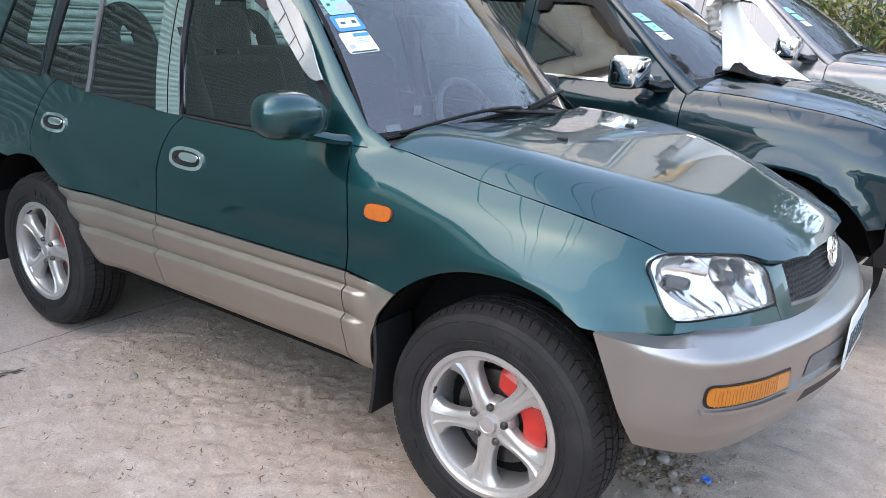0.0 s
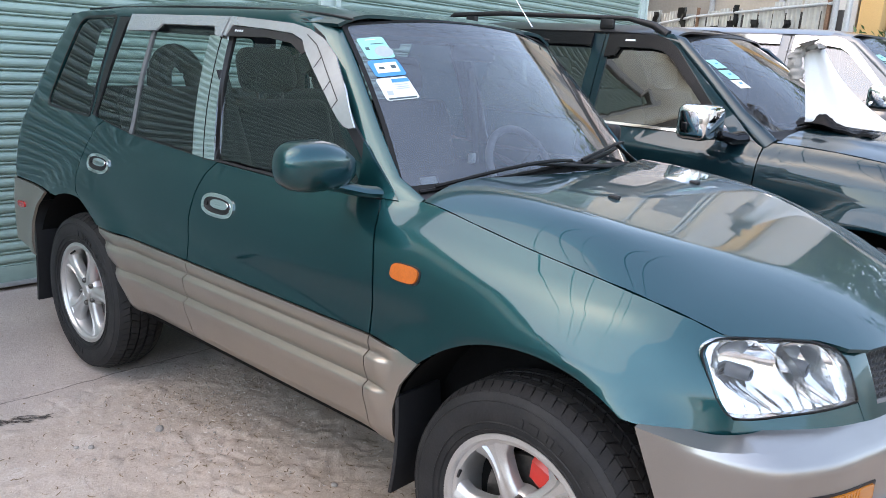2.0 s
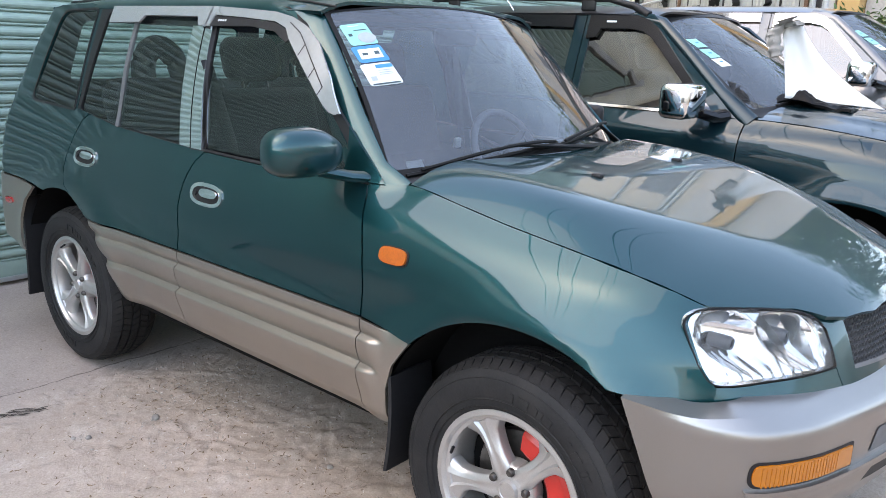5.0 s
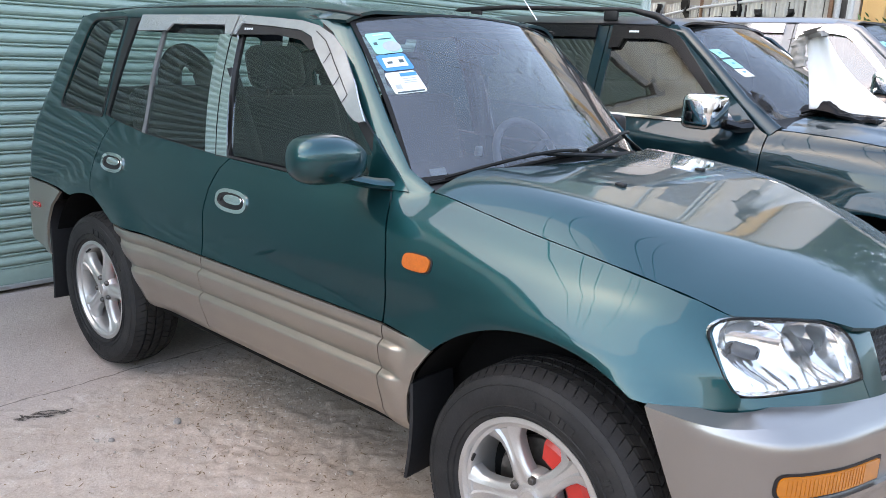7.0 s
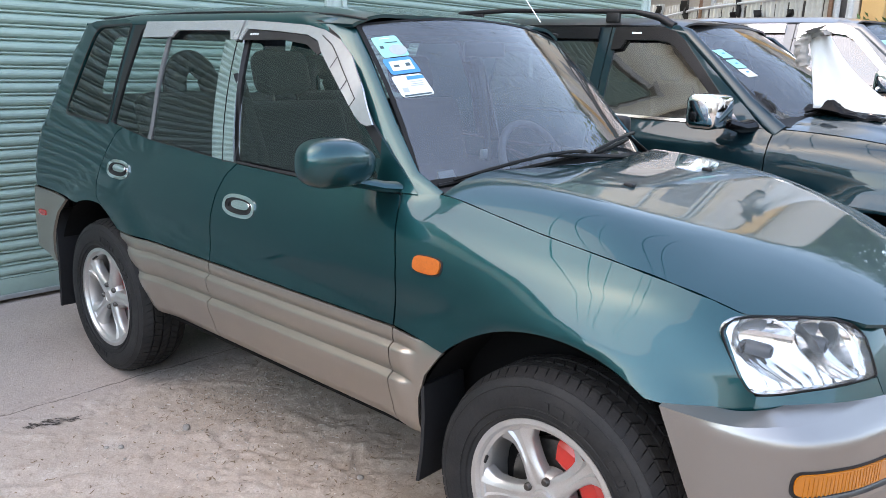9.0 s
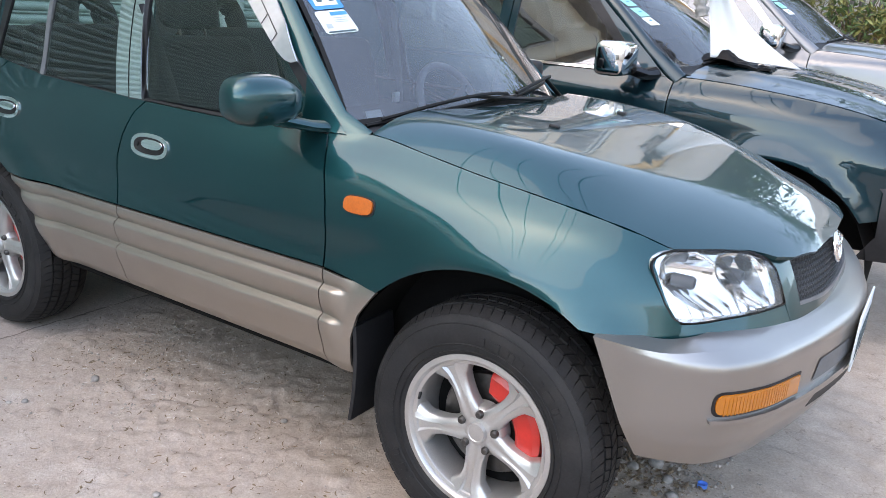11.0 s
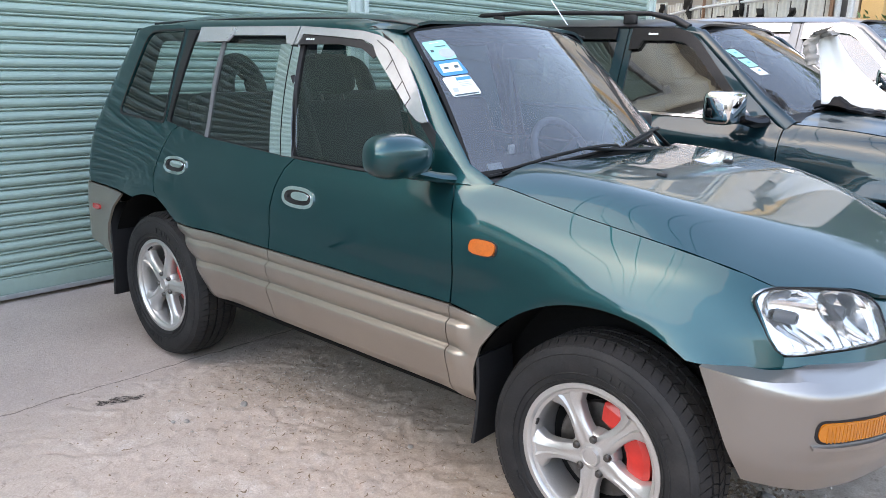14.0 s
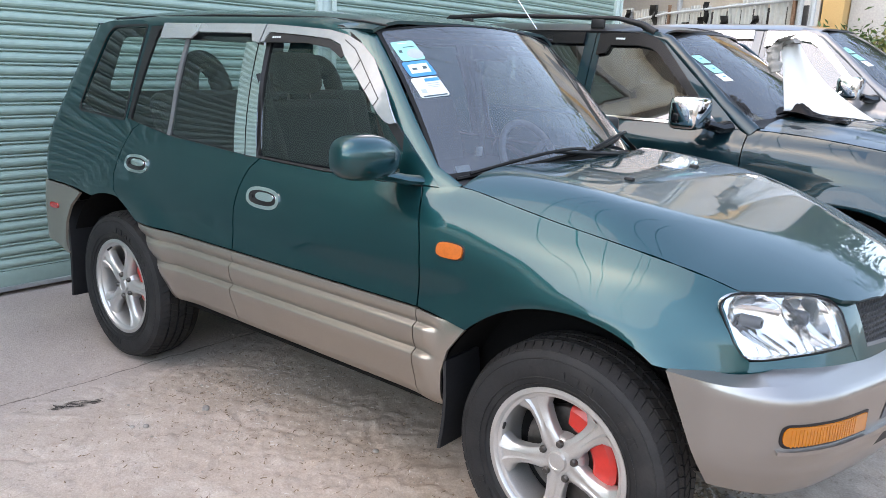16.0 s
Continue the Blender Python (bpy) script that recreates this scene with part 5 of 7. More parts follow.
def yard(x, y):
    z = relief(x, y)
    edge = -2.26 + 0.012 * math.sin(y * 7) + 0.01 * noise.noise(Vector((0, y * 9, 3)))
    z -= 0.006 * math.exp(-((x - edge) / 0.007) ** 2) * (0.55 + 0.45 * noise.noise(Vector((2, y * 5, 0))))
    z -= 0.005 * min(1, max(0, (x - edge) / 0.02))
    if x > -2.2:
        p = Vector((x * 11, y * 11, 5))
        q = noise.noise(p)
        z += 0.018 * max(0, q - 0.1)
        c = noise.noise(Vector((x * 6.5 + 3, y * 6.5, 9)))
        crust = bulge(x, -2.15, -0.7, 0.5) * bulge(y, -1.15, -0.2, 0.5)
        z += 0.008 * crust * (1 - abs(noise.noise(Vector((x * 17, y * 17, 2)))) * 2.2) * max(0, 0.3 + noise.noise(Vector((x * 3.5, y * 3.5, 6))))
        z -= 0.014 * math.exp(-(c / 0.06) ** 2) * max(0, noise.noise(Vector((x * 2, y * 2, 1))) + 0.1)
    if 0.3 < x < 1.6 and y > -0.2:
        z -= 0.010 * max(0, math.sin((y + 0.35 * x) * 34)) * bulge(x, 0.6, 1.3, 0.4) * bulge(y, 0.1, 1.2, 0.3)
    return z


gx, gy = axis(-3.79, 1.7, 0.021, 400), axis(-2.6, 2.6, 0.021, 400)
gx = np.concatenate((gx[(gx < -2.2) | (gx > -0.3)], np.arange(-2.2, -0.3, 0.0115)))
gy = np.sort(np.concatenate((gy[(gy < -1.7) | (gy > -0.3)], np.arange(-1.7, -0.3, 0.0115))))
gx = np.unique(np.concatenate((gx, np.arange(-2.30, -2.22, 0.004))))
verts = [(x, y, yard(x, y) if abs(x) < 6 and abs(y) < 6 else -0.004) for x in gx for y in gy]
n = len(gy)
faces = [(i * n + j, (i + 1) * n + j, (i + 1) * n + j + 1, i * n + j + 1) for i in range(len(gx) - 1) for j in range(n - 1)]
me = bpy.data.meshes.new("ground")
me.from_pydata(verts, [], faces)
me.polygons.foreach_set("use_smooth", [True] * len(me.polygons))
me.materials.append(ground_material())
tagged(new("ground", me), "dusty cracked concrete yard and trodden dry earth", "ground", kind="structure")

M_SHUT = material("green shutter paint", (0.25, 0.345, 0.30), 0.45, 0, 0.0, 1.4, 0.06, 0.0, 25, dirt=(0.30, 0.375, 0.335), dirt_amount=0.35)
M_POST = material("pale painted steel post", (0.42, 0.50, 0.47), 0.5, 0, 0, 3, 0.08)
M_RAIL = material("galvanised rail", (0.40, 0.42, 0.42), 0.4, 0.6, 0, 5, 0.1)
M_CREAM = material("cream wall paint", (0.80, 0.75, 0.66), 0.85, 0, 0, 1.2, 0.10, 0.15, 30)
M_CONC = material("bare concrete", (0.42, 0.40, 0.38), 0.9, 0, 0, 1.5, 0.15, 0.3, 40)
M_TIN = material("white corrugated sheet", (0.38, 0.375, 0.355), 0.5, 0.1, 0, 2, 0.10, 0, 18, dirt=(0.25, 0.20, 0.15), dirt_amount=0.5)
M_ORANGE = material("ochre wall paint", (0.50, 0.31, 0.13), 0.85, 0, 0, 2, 0.08, 0.1)
M_PIPE = material("grey pipe", (0.36, 0.37, 0.37), 0.5, 0.2, 0, 6, 0.15)
M_RUST = material("brown rusty pipe", (0.16, 0.085, 0.05), 0.8, 0, 0, 9, 0.3)
M_DARKWALL = material("dark grey wall", (0.15, 0.15, 0.16), 0.9, 0, 0, 2, 0.15)
M_WIRE = material("black cable", (0.012, 0.012, 0.012), 0.6, 0, 0, 20, 0.1)
M_LEAF = material("green leaf", (0.055, 0.105, 0.028), 0.55, 0, 0, 1.5, 0.45, 0, 7)
M_LEAFDRY = material("yellow green leaf", (0.17, 0.17, 0.05), 0.6, 0, 0, 1.5, 0.4, 0, 7)
M_BARK = material("grey bark", (0.13, 0.10, 0.075), 0.9, 0, 0, 12, 0.3, 0.6)
M_GATE = material("dark gate paint", (0.06, 0.052, 0.045), 0.6, 0.2, 0, 8, 0.2)
M_TERRA = material("terracotta", (0.38, 0.10, 0.055), 0.8, 0, 0, 8, 0.2)

# roller shutters: every slat its own piece
PITCH = 0.0752


def slat_mesh(y0, y1):
    bm = bmesh.new()
    prof = [(0.0, -0.016), (0.003, -0.004), (0.009, 0.001), (0.0155, -0.003), (0.018, -0.014), (0.021, -0.006), (0.028, 0.002), (0.040, 0.007), (0.052, 0.006), (0.063, 0.0), (0.071, -0.008), (PITCH, -0.016)]
    rows = [[bm.verts.new((SHUT + dx, y, dz)) for y in (y0, y1)] for dz, dx in prof]
    for a, b in zip(rows, rows[1:]):
        bm.faces.new((a[0], a[1], b[1], b[0]))
    bmesh.ops.recalc_face_normals(bm, faces=bm.faces)
    for f in bm.faces:
        if f.normal.x < 0:
            f.normal_flip()
    me = bpy.data.meshes.new("slat")
    bm.to_mesh(me)
    bm.free()
    me.materials.append(M_SHUT)
    return me


def roller(name, y0, y1):
    s = thing(name, "pale green ribbed steel roller shutter, pulled down", "shutter", kind="structure")
    me = slat_mesh(y0, y1)
    for i in range(50):
        o = new("slat", me)
        o.parent = s
        o.location.z = 0.135 + i * PITCH
    part("bottom_rail", box(bmesh.new(), (SHUT - 0.015, y0, 0.022), (SHUT + 0.004, y1, 0.137), 0.003), M_SHUT, s)
    part("bottom_angle", box(bmesh.new(), (SHUT - 0.01, y0, 0.020), (SHUT + 0.022, y1, 0.046), 0.003), M_RAIL, s, "grey steel bottom angle")


roller("shutter_1", -14.0, 1.625)
roller("shutter_2", 1.825, 6.62)
for y0, y1 in ((1.625, 1.825), (6.62, 6.80), (-14.2, -14.0)):
    p = thing("shutter_post", "pale grey-green painted steel shutter post", "post", kind="structure")
    part("guide", box(bmesh.new(), (SHUT - 0.05, y0, 0.0), (SHUT + 0.035, y0 + 0.045, 3.92), 0.004), M_POST, p)
    part("guide", box(bmesh.new(), (SHUT - 0.05, y1 - 0.045, 0.0), (SHUT + 0.035, y1, 3.92), 0.004), M_POST, p)
    part("web", box(bmesh.new(), (SHUT - 0.06, y0 + 0.046, 0.0), (SHUT + 0.022, y1 - 0.046, 3.92)), M_POST, p)
w = tagged(ob_from(box(bmesh.new(), (SHUT - 0.10, -14.2, -0.05), (SHUT - 0.065, 6.8, 3.9)), "wall_behind_shutters", M_DARKWALL), "dark wall behind the shutters", "wall", kind="structure")
up = thing("wall_upper", "cream painted wall over the shutters", "wall", kind="structure")
part("wall_face", box(bmesh.new(), (SHUT - 5, -14.2, 3.94), (SHUT + 0.03, 6.8, 4.95)), M_CREAM, up)
part("eave", box(bmesh.new(), (SHUT - 5.2, -14.5, 4.95), (SHUT + 0.30, 7.1, 5.10), 0.02), M_CONC, up, "grey concrete eave slab")
part("lintel", box(bmesh.new(), (SHUT - 0.03, -14.2, 3.90), (SHUT + 0.07, 6.8, 4.02), 0.01), M_CONC, up, "grey concrete lintel")

# corrugated fence running off behind the parked cars
FA, FB = Vector((-5.9, 10.15, 0)), Vector((-1.75, 7.42, 0))
fdir = (FB - FA).normalized()
fn = Vector((fdir.y, -fdir.x, 0))
flen = (FB - FA).length
fence = thing("tin_fence", "white corrugated tin fence with a top pipe", "fence", kind="structure")
fr_rnd = random.Random(8)
M_TINOLD = material("stained grey tin", (0.36, 0.34, 0.31), 0.55, 0.1, 0, 2, 0.2, 0, 18, dirt=(0.16, 0.12, 0.09), dirt_amount=0.7)
M_TINGAP = material("dark fence backing", (0.05, 0.045, 0.04), 0.9, 0, 0, 6, 0.2)
a = FA + fdir * flen / 2 - fn * 0.10
part("backing", box(bmesh.new(), (-flen / 2, -0.01, 0), (flen / 2, 0.01, 2.30), m=Matrix.Translation(a) @ Matrix.Rotation(math.atan2(fdir.y, fdir.x), 4, "Z")), M_TINGAP, fence)
d = 0.0
while d < flen - 0.2:
    w = fr_rnd.uniform(0.17, 0.30)
    hgt = 2.40 + fr_rnd.uniform(-0.07, 0.05)
    bm = bmesh.new()
    prev = None
    for k in range(13):
        q = d + w * k / 12
        p = FA + fdir * q + fn * (0.022 * (k % 4 in (1, 2)) + 0.01 * fr_rnd.random() * (k in (0, 12)))
        c = [bm.verts.new((p.x, p.y, 0)), bm.verts.new((p.x, p.y, hgt))]
        if prev:
            bm.faces.new((prev[0], c[0], c[1], prev[1]))
        prev = c
    part("sheet", bm, M_TINOLD if fr_rnd.random() < 0.15 else M_TIN, fence, smooth=False)
    d += w + fr_rnd.uniform(0.012, 0.045)
a, b = FA + fn * 0.06, FB + fn * 0.06
bar("fence_rail", [(a.x, a.y, 2.12), tuple((a + (b - a) * 0.45) + Vector((0, 0, 2.30))), (b.x, b.y, 2.36)], 0.018, M_PIPE, fence, "grey pipe rail")
bar("fence_rail", [(a.x, a.y, 1.2), (b.x, b.y, 1.2)], 0.02, M_PIPE, fence, "grey pipe rail")
for d in (0.35, 2.3, 4.9):
    a = FA + fdir * d + fn * 0.05
    bar("fence_post", [(a.x, a.y, 0), (a.x, a.y, 2.42)], 0.026, M_RUST, fence)


def rag(d, z, w, h, seed):
    """A limp scrap of rubber hung over the fence."""
    rr = random.Random(seed)
    o = FA + fdir * d + fn * 0.06
    bm = bmesh.new()
    rows = []
    for j in range(7):
        t = j / 6
        rows.append([bm.verts.new(o + fdir * (w * (s - 0.5) * (1 - 0.3 * t) + 0.03 * math.sin(5 * t + seed)) + fn * (0.03 * math.sin(7 * s + 3 * t + seed)) + Vector((0, 0, z - h * t * (0.7 + 0.5 * s * rr.random())))) for s in (0, 0.2, 0.4, 0.6, 0.8, 1.0)])
    for a, b in zip(rows, rows[1:]):
        for k in range(5):
            bm.faces.new((a[k], a[k + 1], b[k + 1], b[k]))
    bmesh.ops.solidify(bm, geom=bm.faces[:], thickness=0.012)
    part("black_rag", bm, M_WIRE, fence, "black scrap hung on the fence")


for k, (d, z, w, h) in enumerate(((1.15, 2.40, 0.14, 0.22), (1.9, 2.44, 0.24, 0.30), (2.75, 2.16, 0.16, 0.14), (3.1, 2.22, 0.14, 0.20), (3.2, 2.42, 0.10, 0.32), (3.62, 2.22, 0.18, 0.20), (4.25, 2.20, 0.10, 0.18))):
    rag(d, z, w, h, k)
a = FB + fn * 0.02
for q in (0, 0.16):
    bar("end_post", [(a.x + q, a.y - q * 0.5, 0), (a.x + q, a.y - q * 0.5, 3.2)], 0.035, M_PIPE, fence, "blue-grey steel end pipe")

# buildings behind the fence
bd = thing("concrete_building", "pale concrete building with pipes behind the fence", "building", kind="structure")
part("wall_face", box(bmesh.new(), (-13.5, 14.0, 0), (-1.6, 18.0, 7.5)), material("pale cream render", (0.44, 0.385, 0.32), 0.9, 0, 0, 0.8, 0.08, 0.2, 20), bd)
for x in (-6.0, -4.6, -4.45):
    bar("downpipe", [(x, 13.93, 0), (x, 13.93, 7.4)], 0.06, M_PIPE, bd)
part("ledge", box(bmesh.new(), (-13.6, 13.75, 4.3), (-1.5, 14.0, 4.5)), M_CONC, bd)
for x in (-11.6, -8.6, -5.6, -3.2):
    part("upper_window", box(bmesh.new(), (x, 13.96, 4.8), (x + 1.2, 14.02, 5.9), 0.01), M_DARKWALL, bd, "dark upper window")
part("roof_edge", box(bmesh.new(), (-13.8, 13.6, 7.5), (-1.4, 18.0, 7.7), 0.02), M_CONC, bd)
dk = thing("grey_house", "dark grey open house front with rusty pipe", "building", kind="structure")
part("wall_face", box(bmesh.new(), (-12.5, 11.6, 0), (-6.9, 12.4, 6.0)), material("grey plaster", (0.30, 0.30, 0.32), 0.9, 0, 0, 1, 0.1, 0.2), dk)
part("opening", box(bmesh.new(), (-8.7, 11.55, 0), (-7.9, 11.62, 4.5)), M_DARKWALL, dk, "dark doorway")
part("corner_post", box(bmesh.new(), (-7.05, 11.4, 0), (-6.8, 11.6, 6.0)), M_RUST, dk, "brown corner post")
op = thing("ochre_wall", "ochre painted wall pier", "wall", kind="structure")
part("pier", box(bmesh.new(), (-2.02, 9.4, 0), (-1.74, 9.9, 5.5), 0.01), M_ORANGE, op)
part("grey_pier", box(bmesh.new(), (-2.75, 9.45, 0), (-2.06, 9.9, 5.5), 0.01), M_CONC, op)
part("grey_pier", box(bmesh.new(), (-1.73, 9.7, 0), (-0.9, 10.0, 5.0), 0.01), M_CONC, op)
gate = thing("slat_gate", "dark brown metal gate of upright bars", "gate", kind="structure")
for i in range(40):
    x = -1.1 + 0.13 * i
    part("gate_bar", box(bmesh.new(), (x, 10.6, 0.1), (x + 0.075, 10.63, 2.7)), M_GATE, gate)
for z in (0.3, 1.4, 2.55):
    part("gate_rail", box(bmesh.new(), (-1.2, 10.64, z), (4.2, 10.68, z + 0.06)), M_GATE, gate)
tagged(ob_from(box(bmesh.new(), (-1.0, 11.5, 0), (14, 11.7, 3.4)), "wall_north", M_CONC), "plain grey boundary wall", "wall", kind="structure")
# added out of view: sets the horizon mirrored in the near paintwork
tagged(ob_from(box(bmesh.new(), (-22.0, -18.4, 0), (14, -18, 3.0)), "unseen_wall_south", material("grey south wall paint", (0.34, 0.31, 0.27), 0.85, 0, 0, 0.6, 0.12, 0.15, 9)), "unseen grey wall added to shape reflections and light from the south", "wall", kind="structure")
# added out of view: closes off low eastern sky and its reflections
tagged(ob_from(box(bmesh.new(), (14, -24.0, 0), (14.2, 13.0, 5.0)), "unseen_wall_east", M_CREAM), "unseen cream wall added to the east to shape light and reflections", "wall", kind="structure")


def foliage(rnd, centre, size, count, leaf):
    """Loose leaves in clumps round a centre."""
    bm = bmesh.new()
    clumps = [Vector(centre) + Vector((rnd.gauss(0, 0.5) * size[0], rnd.gauss(0, 0.5) * size[1], rnd.gauss(0, 0.45) * size[2])) for _ in range(max(4, count // 45))]
    for _ in range(count):
        c = rnd.choice(clumps) + Vector((rnd.gauss(0, 1), rnd.gauss(0, 1), rnd.gauss(0, 0.8))) * leaf * 2.4
        l = leaf * rnd.uniform(0.6, 1.3)
        m = Matrix.Translation(c) @ Euler((rnd.uniform(-1, 1), rnd.uniform(-1, 1), rnd.uniform(0, 6.3))).to_matrix().to_4x4()
        vs = [bm.verts.new(m @ Vector(p)) for p in ((-l, 0, 0), (0, l * 0.33, l * 0.08), (l, 0, -l * 0.15), (0, -l * 0.33, l * 0.08))]
        bm.faces.new(vs)
    return bm


def tree(name, base, height, spread_, count, leaf, mat, label, seed):
    rnd = random.Random(seed)
    t = thing(name, label, "tree" if height > 3 else "shrub", at=pose(*base))
    top = Vector((0.15, 0.1, height * 0.62))
    part("trunk", tube(bmesh.new(), [(0, 0, -0.05), (0.05, 0.02, height * 0.3), tuple(top)], [height * 0.03, height * 0.022, height * 0.014], 9), M_BARK, t)
    for i in range(6):
        a = i * 1.1
        e = Vector((math.cos(a) * spread_ * 0.7, math.sin(a) * spread_ * 0.7, height * rnd.uniform(0.72, 0.95)))
        s = top * rnd.uniform(0.6, 1.0)
        part("limb", tube(bmesh.new(), [tuple(s), tuple((s + e) / 2 + Vector((0, 0, 0.08 * height))), tuple(e)], [height * 0.011, height * 0.007, height * 0.003], 6), M_BARK, t)
    tagged(part("crown", foliage(rnd, (0, 0, height * 0.80), (spread_, spread_, height * 0.22), count, leaf), mat, t, smooth=False), kind="stuff")
    return t


tree("tree", (-0.9, 12.8, 0), 5.2, 1.2, 2600, 0.11, M_LEAF, "leafy green tree growing behind the gate", 3)
tree("tree", (-1.2, 16.5, 0), 8.0, 2.4, 4200, 0.17, M_LEAF, "tall dense tree beyond the grey wall", 5)
tree("tree", (3.0, 14.8, 0), 7.5, 2.6, 4200, 0.17, M_LEAF, "broad green tree beyond the gate", 6)
for i, (x, y, h) in enumerate(((-1.45, 8.9, 1.85), (-1.0, 9.2, 1.9), (-0.5, 9.4, 1.85), (0.0, 9.6, 1.8))):
    tree("shrub", (x, y, 0.25), h, 0.42, 620, 0.06, M_LEAFDRY if i % 2 else M_LEAF, "leafy garden shrub in a clay planter", 20 + i)
planter = thing("clay_planter", "long red clay planter under the shrubs", "planter")
part("trough", box(bmesh.new(), (-1.8, 8.7, 0), (0.4, 9.8, 0.62), 0.03), M_TERRA, planter)

# overhead cables and their poles
for x, y in ((-9.0, 9.2), (12.5, 8.0)):
    pole = thing("utility_pole", "grey concrete utility pole carrying cables", "pole", at=pose(x, y, 0))
    part("shaft", lathe(bmesh.new(), [(0.17, 0), (0.10, 8.0), (0.0, 8.02)], 14, "z"), M_CONC, pole)
    part("crossarm", box(bmesh.new(), (-0.06, -1.1, 7.5), (0.06, 1.1, 7.62), 0.01), M_RUST, pole)
def cable(a, b, sag):
    pts = [tuple(Vector(a).lerp(Vector(b), t) - Vector((0, 0, sag * 4 * t * (1 - t)))) for t in np.linspace(0, 1, 15)]
    tagged(ob_from(tube(bmesh.new(), pts, 0.009, 5), "overhead_cable", M_WIRE), "black overhead cable slung between poles", "cable", "overhead cables")


for dy, z, sag in ((-1.0, 7.66, 0.5), (0.4, 7.66, 0.6), (0.12, 6.6, 0.7)):
    cable((-9, 9.2 + dy, z), (12.5, 8.0 + dy, z), sag)
for x0, x1, z in ((-1.1, 0.5, 6.75), (-0.75, 0.75, 6.6), (-2.3, 0.2, 6.8), (-2.6, -0.3, 6.7), (-3.4, -0.4, 6.9)):
    cable((x0, -18.0, z), (x1 - 0.6, 26.0, z), 0.35)
for x, y in ((-0.9, 26.2),):
    pole = thing("utility_pole", "grey concrete utility pole carrying cables", "pole", at=pose(x, y, 0))
    part("shaft", lathe(bmesh.new(), [(0.17, 0), (0.10, 8.0), (0.0, 8.02)], 14, "z"), M_CONC, pole)

# ---- the other parked cars ----
M_DARKGREEN = material("dark blue-green paint", (0.0018, 0.019, 0.026), 0.40, 0.7, 1.0, 3, 0.06, fine=900, spec=0.15, coat_rough=0.012)
M_DARKROOF = material("faded dark roof paint", (0.020, 0.021, 0.022), 0.40, 0.3, 0.4, 4, 0.15)
M_SILVER = material("silver white paint", (0.145, 0.15, 0.155), 0.30, 0.5, 0.9, 3, 0.05, fine=800)
M_CLOTH = material("white cotton cloth", (0.60, 0.60, 0.585), 0.95, 0, 0, 6, 0.04, 0.3, 200)
M_TAN = material("stained tan cloth", (0.26, 0.25, 0.235), 0.95, 0, 0, 9, 0.2, 0.3, 200)
M_BAG = material("black rubber mat", (0.005, 0.005, 0.006), 0.45, 0, 0.0, 10, 0.2, 0.3, spec=0.15)


